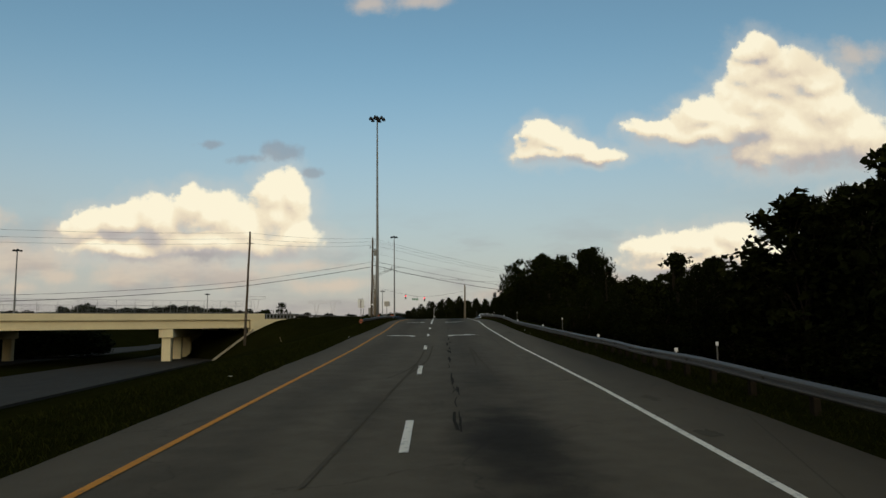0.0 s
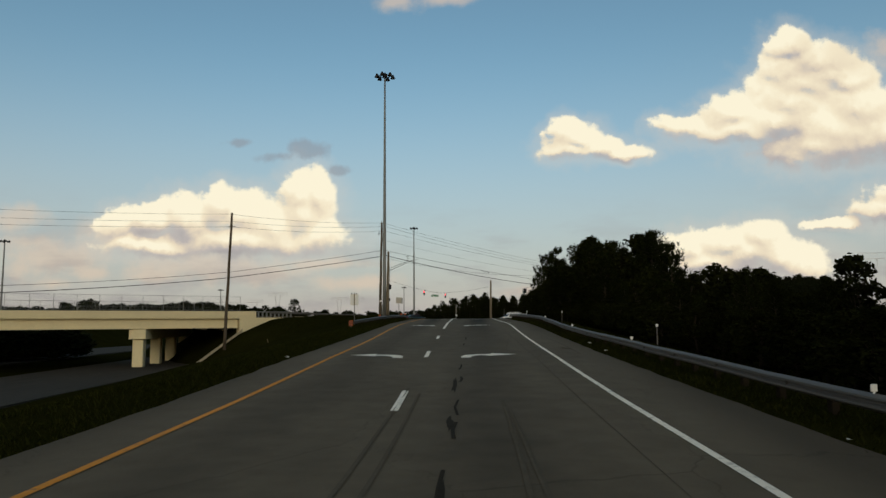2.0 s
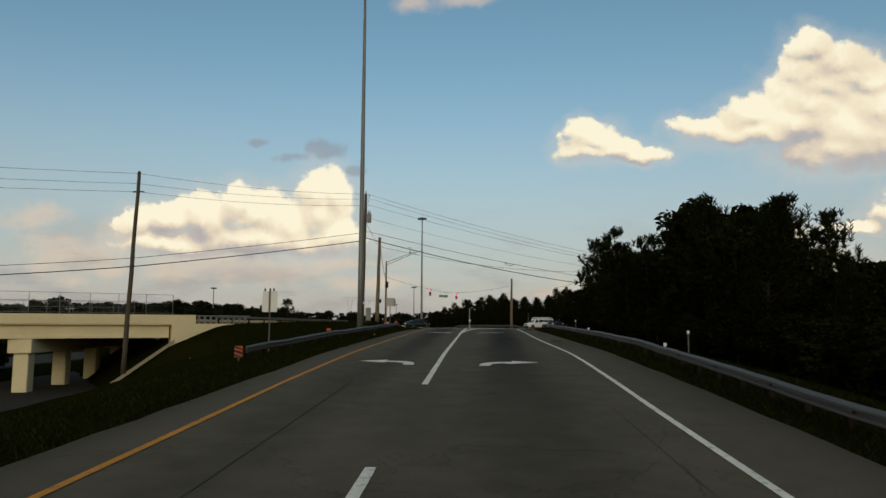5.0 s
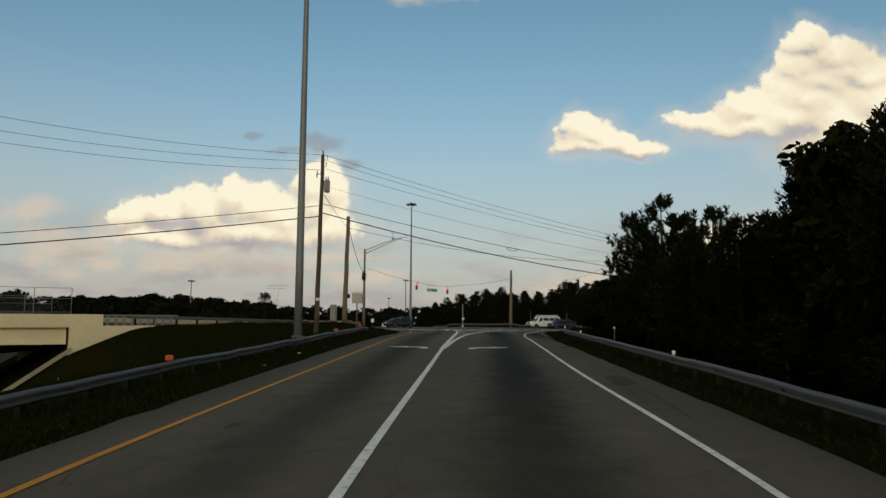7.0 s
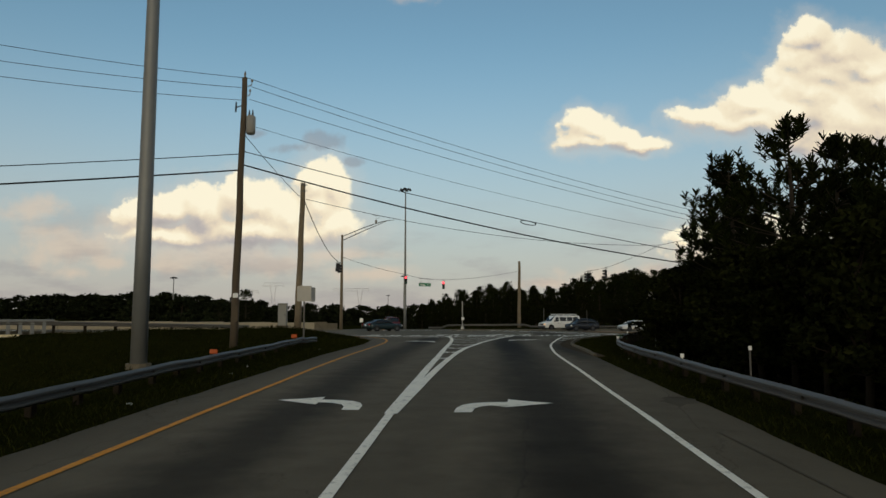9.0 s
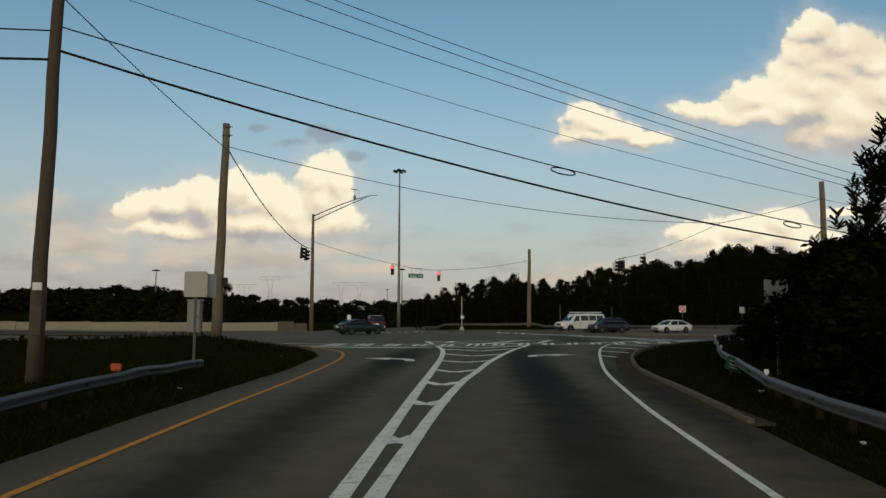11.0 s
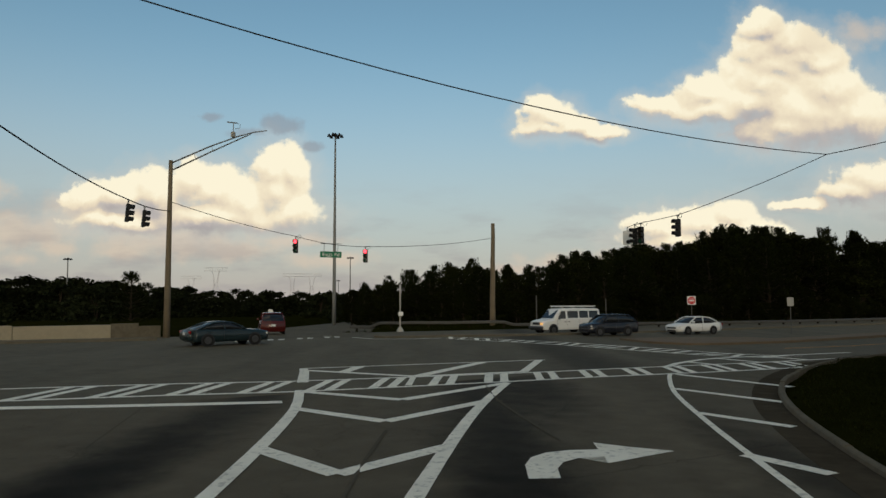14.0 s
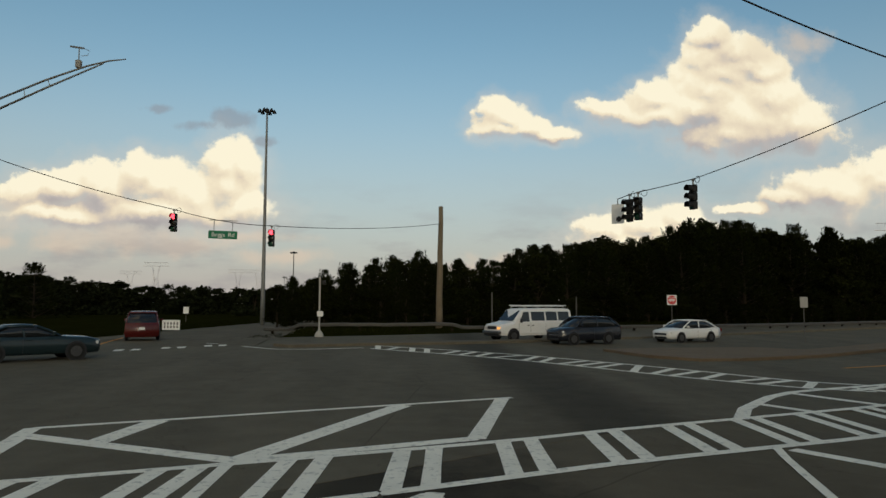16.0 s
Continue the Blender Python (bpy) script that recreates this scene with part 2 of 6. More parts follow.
def asphalt(name, colour, lanes=(), blotches=(), shoulders=()):
    """Worn asphalt: aggregate, patches, hairline cracks and, along the given lane centres (x at the near end, x at the far end), oil and tyre darkening."""
    m = bpy.data.materials.new(name)
    m.use_nodes = True
    g = Nodes(m.node_tree)
    b = m.node_tree.nodes["Principled BSDF"]
    at = g.add("ShaderNodeNewGeometry").outputs["Position"]
    split = g.add("ShaderNodeSeparateXYZ")
    g.wire(at, split.inputs[0])
    x, y, _ = split.outputs
    speck = g.noise(at, 90.0, 2.0, 0.7)
    mid = g.noise(at, 1.3, 5.0, 0.6)
    wide = g.noise(g.vec("MULTIPLY", at, (0.5, 0.09, 1.0)), 1.0, 3.0, 0.5)
    f = g.math("ADD", g.math("MULTIPLY_ADD", speck, 0.5, 0.55), g.math("MULTIPLY_ADD", mid, 0.5, -0.25))
    f = g.math("ADD", f, g.math("MULTIPLY_ADD", wide, 0.5, -0.25))
    for near, far, y0, y1, half, depth in lanes:
        along = g.step(y, y0, y1)
        centre = g.math("MULTIPLY_ADD", along, far - near, near)
        off = g.math("ABSOLUTE", g.math("SUBTRACT", x, centre))
        off = g.math("ADD", off, g.math("MULTIPLY_ADD", mid, 0.7, -0.35))
        dark = g.step(off, half * 0.1, half, depth, 0.0)
        dark = g.math("MULTIPLY", dark, g.step(y, y0 - 25, y0 + 25, 0.35, 1.0))
        f = g.math("MULTIPLY", f, g.math("SUBTRACT", 1.0, dark))
    for cx, cy, rx, ry, depth in blotches:
        d = g.vec("LENGTH", g.vec("DIVIDE", g.vec("SUBTRACT", at, (cx, cy, 0)), (rx, ry, 1e6)))
        d = g.math("ADD", d, g.math("MULTIPLY_ADD", mid, 0.6, -0.3))
        f = g.math("MULTIPLY", f, g.math("SUBTRACT", 1.0, g.step(d, 0.1, 1.0, depth, 0.0)))
    base = g.vec("SCALE", (*colour,), scale=1.0)
    # outside the edge lines: vignette darkness painted into the shoulders as a brown tint
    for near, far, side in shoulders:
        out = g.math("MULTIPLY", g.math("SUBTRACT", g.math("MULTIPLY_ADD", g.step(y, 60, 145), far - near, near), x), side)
        edge_shade = g.step(g.math("ADD", out, g.math("MULTIPLY_ADD", mid, 1.8, -0.9)), 0.1, 2.0, 0.0, 0.6)
        edge_shade = g.math("MULTIPLY", edge_shade, g.step(y, 150, 158, 1.0, 0.0))
        base = g.mix(edge_shade, base, (0.050, 0.041, 0.028, 1))
    vor = g.add("ShaderNodeTexVoronoi")
    vor.feature = "DISTANCE_TO_EDGE"
    g.wire(g.vec("ADD", g.vec("MULTIPLY", at, (1.0, 0.5, 1.0)), g.vec("SCALE", g.combine(mid), scale=1.2)), vor.inputs["Vector"])
    vor.inputs["Scale"].default_value = 0.22
    crack = g.step(vor.outputs["Distance"], 0.0, 0.005, 0.72, 1.0)
    f = g.math("MULTIPLY", f, crack)
    g.wire(g.vec("SCALE", base, scale=f), b.inputs["Base Color"])
    b.inputs["Roughness"].default_value, b.inputs["Specular IOR Level"].default_value = 0.9, 0.08
    n = g.add("ShaderNodeBump")
    n.inputs["Strength"].default_value, n.inputs["Distance"].default_value = 0.35, 0.01
    g.wire(speck, n.inputs["Height"])
    g.wire(n.outputs[0], b.inputs["Normal"])
    return m


def paint(name, colour, worn=0.38):
    """Road paint, chipped and dirtied by tyres."""
    m = bpy.data.materials.new(name)
    m.use_nodes = True
    g = Nodes(m.node_tree)
    b = m.node_tree.nodes["Principled BSDF"]
    at = g.add("ShaderNodeNewGeometry").outputs["Position"]
    chips = g.step(g.noise(at, 7.0, 7.0, 0.7), 0.535, 0.62, 0.0, worn)
    dirt = g.math("MULTIPLY_ADD", g.noise(at, 0.9, 4.0), 0.4, 0.78)
    g.wire(g.mix(chips, g.vec("SCALE", (*colour,), scale=dirt), (0.09, 0.09, 0.085, 1)), b.inputs["Base Color"])
    b.inputs["Roughness"].default_value, b.inputs["Specular IOR Level"].default_value = 0.8, 0.15
    return m


def glowing(name, colour, strength):
    m = bpy.data.materials.new(name)
    m.use_nodes = True
    b = m.node_tree.nodes["Principled BSDF"]
    b.inputs["Base Color"].default_value = (*colour, 1)
    b.inputs["Emission Color"].default_value, b.inputs["Emission Strength"].default_value = (*colour, 1), strength
    return m


def leaves(name, colour, shift):
    m = bpy.data.materials.new(name)
    m.use_nodes = True
    g = Nodes(m.node_tree)
    b = m.node_tree.nodes["Principled BSDF"]
    info = g.add("ShaderNodeNewGeometry")
    tone = g.math("ADD", g.math("MULTIPLY_ADD", info.outputs["Random Per Island"], 0.9, 0.5), g.math("MULTIPLY_ADD", g.add("ShaderNodeObjectInfo").outputs["Random"], 0.5, -0.2))
    warm = g.mix(g.math("MULTIPLY", info.outputs["Random Per Island"], 0.5), (*colour, 1), (*shift, 1))
    g.wire(g.vec("SCALE", warm, scale=tone), b.inputs["Base Color"])
    b.inputs["Roughness"].default_value, b.inputs["Specular IOR Level"].default_value = 0.95, 0.0
    return m


MAT = {
    "ramp": asphalt("ramp_asphalt", (0.142, 0.120, 0.083), [(0.9, 1.5, 85, 140, 1.75, 0.66), (-3.6, -4.4, 95, 140, 1.4, 0.6)],
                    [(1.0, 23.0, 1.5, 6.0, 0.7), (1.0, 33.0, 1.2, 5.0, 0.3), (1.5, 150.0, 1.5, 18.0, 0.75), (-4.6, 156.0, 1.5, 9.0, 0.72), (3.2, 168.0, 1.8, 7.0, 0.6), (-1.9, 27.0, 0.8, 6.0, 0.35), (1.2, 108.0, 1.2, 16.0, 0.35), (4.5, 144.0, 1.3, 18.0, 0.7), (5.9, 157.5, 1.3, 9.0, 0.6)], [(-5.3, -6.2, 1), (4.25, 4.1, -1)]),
    "cross": asphalt("crossroad_asphalt", (0.152, 0.132, 0.094), [(6.3, 6.6, 150, 185, 2.6, 0.5)]),
    "highway": asphalt("highway_asphalt", (0.050, 0.045, 0.035)),
    "white": paint("white_road_paint", (0.86, 0.82, 0.70)),
    "yellow": paint("yellow_road_paint", (0.60, 0.25, 0.03), 0.45),
    "tyre_mark": material("rubbed_tyre_mark", (0.098, 0.088, 0.068), 0.95, vary=0.5, spec=0.0),
    "tar": material("tar", (0.032, 0.029, 0.023), 0.95, vary=0.4, spec=0.02),
    "concrete": material("concrete", (0.33, 0.28, 0.195), 0.9, vary=0.35, grain=4, stain=0.35, bump=0.3),
    "bridge": material("cream_bridge_paint", (0.70, 0.60, 0.37), 0.8, vary=0.22, grain=3, stain=0.25, bump=0.15),
    "kerb": material("weathered_kerb_concrete", (0.135, 0.115, 0.082), 0.95, vary=0.6, grain=5, stain=1.2, bump=0.4, spec=0.1),
    "gutter": material("dirty_gutter", (0.066, 0.055, 0.039), 0.95, vary=0.7, grain=3, stain=0.8, bump=0.4, spec=0.0),
    "earth": material("bare_earth", (0.15, 0.108, 0.066), 0.95, vary=0.5, grain=5, stain=0.6, bump=0.4),
    "steel": material("galvanised_steel", (0.118, 0.112, 0.102), 0.6, metal=0.35, vary=0.25, grain=8, stain=0.8, bump=0.05),
    "pole_steel": material("grey_steel_pole", (0.20, 0.205, 0.20), 0.55, metal=0.35, vary=0.2, grain=3, stain=0.5, bump=0.05),
    "wood": material("creosoted_wood_pole", (0.085, 0.066, 0.045), 0.9, vary=0.5, grain=9, stain=1.0, bump=0.4),
    "wood_pale": material("weathered_wood_pole", (0.17, 0.135, 0.09), 0.9, vary=0.45, grain=9, stain=1.0, bump=0.4),
    "post": material("treated_wood_post", (0.022, 0.018, 0.013), 0.95, vary=0.4, per_object=0.3, spec=0.0),
    "black": material("black_housing", (0.012, 0.012, 0.012), 0.5, vary=0.2, bump=0.0),
    "wire": material("black_cable", (0.012, 0.012, 0.012), 0.7, vary=0.1, bump=0.0),
    "rubber": material("rubber", (0.012, 0.012, 0.012), 0.8, vary=0.3, bump=0.1),
    "sign_back": material("aluminium_sign_back", (0.42, 0.40, 0.36), 0.6, metal=0.2, vary=0.2, bump=0.05),
    "sign_white": material("white_sign_sheet", (0.75, 0.75, 0.73), 0.5, vary=0.1, bump=0.0),
    "sign_green": material("green_sign_sheet", (0.01, 0.17, 0.085), 0.5, vary=0.15, bump=0.0),
    "faded_green": material("faded_green_board", (0.012, 0.075, 0.04), 0.6, vary=0.4, bump=0.0),
    "sign_red": material("red_sign_sheet", (0.60, 0.03, 0.03), 0.5, vary=0.1, bump=0.0),
    "orange": material("orange_reflector", (0.42, 0.085, 0.018), 0.5, vary=0.2, bump=0.0),
    "grey_box": material("grey_painted_metal", (0.25, 0.245, 0.225), 0.55, vary=0.2, bump=0.05),
    "bark": material("bark", (0.035, 0.028, 0.02), 0.95, vary=0.5, grain=8, stain=2.0, bump=0.5, spec=0.0),
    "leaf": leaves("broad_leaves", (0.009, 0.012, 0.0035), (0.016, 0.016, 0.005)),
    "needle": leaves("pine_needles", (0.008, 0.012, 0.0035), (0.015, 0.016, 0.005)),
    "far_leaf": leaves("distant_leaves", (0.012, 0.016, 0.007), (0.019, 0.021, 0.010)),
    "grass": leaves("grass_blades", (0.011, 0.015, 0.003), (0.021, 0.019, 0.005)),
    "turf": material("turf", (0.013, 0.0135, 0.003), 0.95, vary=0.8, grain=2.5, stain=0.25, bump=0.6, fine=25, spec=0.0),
    "white_car": material("white_car_paint", (0.72, 0.72, 0.70), 0.25, vary=0.05, bump=0.0, spec=0.5),
    "dark_car": material("dark_blue_car_paint", (0.012, 0.014, 0.020), 0.22, vary=0.1, bump=0.0, spec=0.5),
    "teal_car": material("dark_slate_car_paint", (0.012, 0.024, 0.028), 0.25, vary=0.1, bump=0.0, spec=0.5),
    "red_car": material("dark_red_car_paint", (0.07, 0.007, 0.006), 0.25, vary=0.1, bump=0.0, spec=0.5),
    "trim": material("dark_car_trim", (0.02, 0.02, 0.022), 0.5, vary=0.1, bump=0.0),
    "glass": material("dark_tinted_glass", (0.012, 0.014, 0.016), 0.06, vary=0.0, bump=0.0, spec=0.6),
    "rim": material("alloy_rim", (0.12, 0.12, 0.122), 0.4, metal=0.8, vary=0.1, bump=0.0),
    "lamp_glass": material("headlamp_glass", (0.6, 0.6, 0.58), 0.15, vary=0.05, bump=0.0, spec=0.6),
    "tail_red": material("tail_lamp_red", (0.25, 0.008, 0.008), 0.2, vary=0.05, bump=0.0),
    "amber": glowing("lit_amber_lamp", (1.0, 0.42, 0.10), 1.2),
    "red_on": glowing("lit_red_signal", (1.0, 0.05, 0.07), 4.0),
    "green_off": material("dark_green_lens", (0.01, 0.06, 0.04), 0.2, vary=0.0, bump=0.0),
    "lens_off": material("dark_lens", (0.02, 0.018, 0.015), 0.2, vary=0.0, bump=0.0),
    # distance haze is mixed into this colour, far paler than bare steel
    "tower": material("hazy_steel_tower", (0.62, 0.58, 0.58), 0.9, vary=0.1, bump=0.0),
}

# ---- plan ----
# The ramp runs along +y and climbs to the crossroad, which lies along U; N points across it, away from the ramp.
TURN = radians(35.5)
UX, UY = math.cos(TURN), math.sin(TURN)
RAMP_Y = (-80, 0, 10, 20, 30, 40, 48, 58.6, 70.8, 83, 95, 105, 119.7, 130, 140, 150, 165, 400)
RAMP_Z = (-5.8, -4.08, -3.72, -3.35, -3.0, -2.66, -2.38, -1.93, -1.50, -1.03, -0.64, -0.41, -0.10, 0.03, 0.07, 0.05, 0.0, 0.0)
CROSS_U = (-60, 20, 55, 65, 75, 85, 95, 110, 126, 140, 220, 600)
CROSS_Z = (1.2, 1.15, 0.95, 0.75, 0.48, 0.22, 0.03, -0.05, -0.22, -0.32, -0.6, -1.0)
LEFT_Y = (-80, 60, 85, 95, 120, 130, 150, 158, 161, 164, 167.5)
LEFT_X = (-6.35, -6.5, -6.7, -7.0, -7.3, -7.5, -7.95, -8.65, -9.7, -10.7, -13.0)
RIGHT_Y = (-80, 40, 60, 95, 115, 130, 142, 150, 155, 159.5, 164.7, 169.2, 173, 176.6)
RIGHT_X = (6.5, 6.4, 5.6, 5.5, 5.0, 4.8, 5.1, 5.4, 6.1, 7.0, 8.5, 10.5, 13.0, 16.0)
LOW = -7.05  # the highway below the bridge


def interp(x, xs, ys):
    return float(np.interp(x, xs, ys))


def smooth(x, lo, hi):
    t = min(1.0, max(0.0, (x - lo) / (hi - lo)))
    return t * t * (3 - 2 * t)


def to_un(x, y):
    return UX * x + UY * y, -UY * x + UX * y


def to_xy(u, n):
    return UX * u - UY * n, UY * u + UX * n


def pave_z(x, y):
    """Height of the paved surface."""
    u, n = to_un(x, y)
    z = interp(u, CROSS_U, CROSS_Z)
    cross = z * (1 - 0.5 * min(1, max(0, (n - 143) / 30))) if z > 0 else z
    w = smooth(n, 131, 143)
    return interp(y, RAMP_Y, RAMP_Z) * (1 - w) + cross * w


def on_ramp_z(y):
    """The far on-ramp falls away from the crossroad."""
    return -0.2 - 0.022 * max(0.0, y - 205)


def ground_z(x, y):
    """Height of the open ground."""
    u, n = to_un(x, y)
    zr = interp(y, RAMP_Y, RAMP_Z)
    xl, xr = interp(y, LEFT_Y, LEFT_X), interp(y, RIGHT_Y, RIGHT_X)
    wob = 0.10 * noise.noise(Vector((x * 0.15, y * 0.15, 3))) + 0.05 * noise.noise(Vector((x * 0.6, y * 0.6, 9)))
    if n < 139.5 or (u < 64 and n < 144.0):
        if x < 0:
            d = max(0.0, xl - x)
            z = zr - 0.06 - 0.05 * min(d, 3) - 0.20 * max(0, d - 3) - 0.06 * max(0, d - 10) + wob * min(1, d / 2)
            if 88 < y and d > 0:
                raised = zr - 0.06 + 0.04 * d - 0.25 * max(0, d - 5) - 0.5 * max(0, d - 14) + wob * min(1, d / 2)
                z = max(z, z + (raised - z) * smooth(y, 96, 112))
            rise = interp(u, (40, 54.5, 57, 60, 63, 67, 80, 85, 90), (-12.6, -2.05, -0.95, 0.3, 0.62, 0.85, 0.95, 0.6, 0.02))
            berm = rise - 0.32 * max(0, 138.5 - n) + wob
            berm = min(berm, zr - 0.06 + 0.16 * d) if d < 12 else berm
            z = max(z, berm, LOW - 0.1)
        else:
            d = max(0.0, x - xr)
            z = zr - 0.05 + 0.02 * min(d, 3) - 0.22 * max(0, d - 3.2) + 0.17 * max(0, d - 14) + wob * min(1, d / 2)
            if y > 140 and n > 120:
                z = max(z, -0.02 * d + 0.08 + wob * 0.6) if d > 0.3 else z
            if u > 108 and n > 134.9:
                z = min(z, pave_z(x, y) - 0.14)
        if -0.5 + xl < x < xr + 0.5:
            z = min(z, zr - 0.12)
    elif n < 174.5:
        z = pave_z(x, y) - 0.15
        if u < 55:
            z = max(min(z, -1.55 - 0.72 * (54.5 - u)), LOW - 0.1)
    else:
        if u < 97:
            z = max(LOW - 0.1, -0.2 - 0.3 * (n - 174.5))
            if u < 55:
                z = max(min(z, -1.55 - 0.72 * (54.5 - u)), LOW - 0.1)
        else:
            z = -0.16 - 0.012 * max(0, n - 176) + wob
            z = max(z, -3.5)
            if -19.5 < x - (y - 205) * -0.07 < -5.5:
                z = min(z, on_ramp_z(y) - 0.12)
    past = -97 - 0.12 * (y - 100) - x  # the bank beyond the highway
    if past > 0:
        z = max(z, min(0.6, LOW + 0.5 * past))
    elif x < -37 - 0.12 * (y - 100) and z < LOW + 0.5:
        z = LOW - 0.25
    # rolling country far off
    far = smooth(math.hypot(x + 20, y - 120), 260, 900)
    if far > 0:
        z = z * (1 - far) + far * (-3 + 9 * noise.noise(Vector((x * 0.0016, y * 0.0016, 1))))
    return z


# ---- building helpers ----


def part(name, bm, mat, parent=None, label="", smooth_faces=False):
    """Links a bmesh as one mesh object, under a thing or part if one is given."""
    me = bpy.data.meshes.new(name)
    bm.normal_update()
    bm.to_mesh(me)
    bm.free()
    me.materials.append(mat)
    if smooth_faces:
        me.shade_smooth()
    ob = new(name, me)
    if parent is not None:
        ob.parent = parent
    if label:
        tagged(ob, label)
    return ob


def shared(name, me, parent, m):
    ob = new(name, me)
    ob.parent = parent
    ob.matrix_basis = m
    return ob


def thing(name, label, category, group="", kind="", m=None):
    ob = new(name)
    ob.empty_display_size = 0.2
    if m is not None:
        ob.matrix_basis = m
    return tagged(ob, label, category, group, kind)


def box(bm, centre, size, m=None, bevel=0.0):
    r = bmesh.ops.create_cube(bm, size=1.0)
    vs = r["verts"]
    for v in vs:
        v.co = Vector((v.co.x * size[0], v.co.y * size[1], v.co.z * size[2]))
    if bevel:
        es = list({e for v in vs for e in v.link_edges})
        out = bmesh.ops.bevel(bm, geom=es, offset=bevel, segments=1, affect="EDGES", profile=0.5)
        vs = list({v for f in out["faces"] for v in f.verts} | {v for v in vs if v.is_valid})
    mm = Matrix.Translation(centre) @ (m if m is not None else Matrix.Identity(4))
    for v in vs:
        v.co = mm @ v.co
    return vs


def tube(bm, points, radii, seg=8, caps=True):
    """A round bar along points, with a radius at each."""
    pts = [Vector(p) for p in points]
    rings = []
    for i, p in enumerate(pts):
        d = (pts[min(i + 1, len(pts) - 1)] - pts[max(i - 1, 0)]).normalized()
        a = d.orthogonal().normalized() if abs(d.z) > 0.9 else d.cross(Vector((0, 0, 1))).normalized()
        if abs(d.z) > 0.9:
            a = Vector((1, 0, 0))
            a = (a - d * a.dot(d)).normalized()
        b = d.cross(a)
        r = radii[i] if isinstance(radii, (list, tuple)) else radii
        rings.append([bm.verts.new(p + a * (r * math.cos(k * math.tau / seg)) + b * (r * math.sin(k * math.tau / seg))) for k in range(seg)])
    for q, w in zip(rings, rings[1:]):
        for k in range(seg):
            bm.faces.new((q[k], q[(k + 1) % seg], w[(k + 1) % seg], w[k]))
    if caps:
        bm.faces.new(rings[0][::-1])
        bm.faces.new(rings[-1])


def prism(bm, outline, depth, m=None):
    """A flat outline in the xz plane, depth thick along y."""
    a = [bm.verts.new((x, -depth / 2, z)) for x, z in outline]
    b = [bm.verts.new((x, depth / 2, z)) for x, z in outline]
    bm.faces.new(a)
    bm.faces.new(b[::-1])
    k = len(outline)
    for i in range(k):
        bm.faces.new((a[(i + 1) % k], a[i], b[i], b[(i + 1) % k]))
    if m is not None:
        for v in a + b:
            v.co = m @ v.co


def sweep(bm, path, profile, closed=True):
    """Carries a profile of (out, up) offsets along a path of points in plan."""
    rings = []
    for i, p in enumerate(path):
        p = Vector(p)
        d = Vector(path[min(i + 1, len(path) - 1)]) - Vector(path[max(i - 1, 0)])
        d.z = 0
        d.normalize()
        side = Vector((d.y, -d.x, 0))
        rings.append([bm.verts.new(p + side * o + Vector((0, 0, h))) for o, h in profile])
    k = len(profile)
    for q, w in zip(rings, rings[1:]):
        for i in range(k if closed else k - 1):
            bm.faces.new((q[i], q[(i + 1) % k], w[(i + 1) % k], w[i]))
    if closed:
        bm.faces.new(rings[0])
        bm.faces.new(rings[-1][::-1])


def resample(points, step):
    """Points at even steps along a smooth curve through the given ones (2D or 3D)."""
    pts = [Vector((*p, 0)[:3]) if len(p) == 2 else Vector(p) for p in points]
    out = []
    for i in range(len(pts) - 1):
        p0, p1, p2, p3 = pts[max(i - 1, 0)], pts[i], pts[i + 1], pts[min(i + 2, len(pts) - 1)]
        k = max(1, round((p2 - p1).length / step))
        for j in range(k):
            t = j / k
            out.append(0.5 * ((2 * p1) + (p2 - p0) * t + (2 * p0 - 5 * p1 + 4 * p2 - p3) * t * t + (3 * p1 - p0 - 3 * p2 + p3) * t ** 3))
    out.append(pts[-1])
    return out


# ---- ground ----


def spaced(lo, hi, step, reach, grow=1.22):
    mid = list(np.arange(lo, hi + 0.01, step))
    out, s, a, b = [], step, lo, hi
    left, right = [], []
    while a > -reach:
        s *= grow
        a -= s
        b += s
        left.append(a)
        right.append(b)
    return left[::-1] + mid + right


def build_ground():
    xs, ys = spaced(-64, 60, 1.0, 4300), spaced(-24, 262, 1.25, 4300)
    verts = [(x, y, ground_z(x, y)) for y in ys for x in xs]
    w = len(xs)
    faces = [(j * w + i, j * w + i + 1, (j + 1) * w + i + 1, (j + 1) * w + i) for j in range(len(ys) - 1) for i in range(w - 1)]
    me = bpy.data.meshes.new("ground")
    me.from_pydata(verts, [], faces)
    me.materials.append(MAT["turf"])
    me.shade_smooth()
    tagged(new("ground", me), "rough dark grass verges and embankments", "ground", kind="structure")


build_ground()


def sheet(name, rows, mat, label, category, thick=0.25):
    """A paved surface from rows of (x, y, z) points, with its cut edge going down into the ground."""
    bm = bmesh.new()
    grid = [[bm.verts.new(p) for p in row] for row in rows]
    for a, b in zip(grid, grid[1:]):
        for i in range(len(a) - 1):
            bm.faces.new((a[i], a[i + 1], b[i + 1], b[i]))
    rim = [row[0] for row in grid], [row[-1] for row in grid]
    for k, line in enumerate(rim):
        low = [bm.verts.new(v.co - Vector((0, 0, thick))) for v in line]
        for i in range(len(line) - 1):
            q = (line[i], line[i + 1], low[i + 1], low[i])
            bm.faces.new(q if k == 0 else q[::-1])
    ob = part(name, bm, mat)
    me = ob.data
    if len(me.polygons) and me.polygons[0].normal.z < 0:
        me.flip_normals()
    return tagged(ob, label, category, kind="structure")


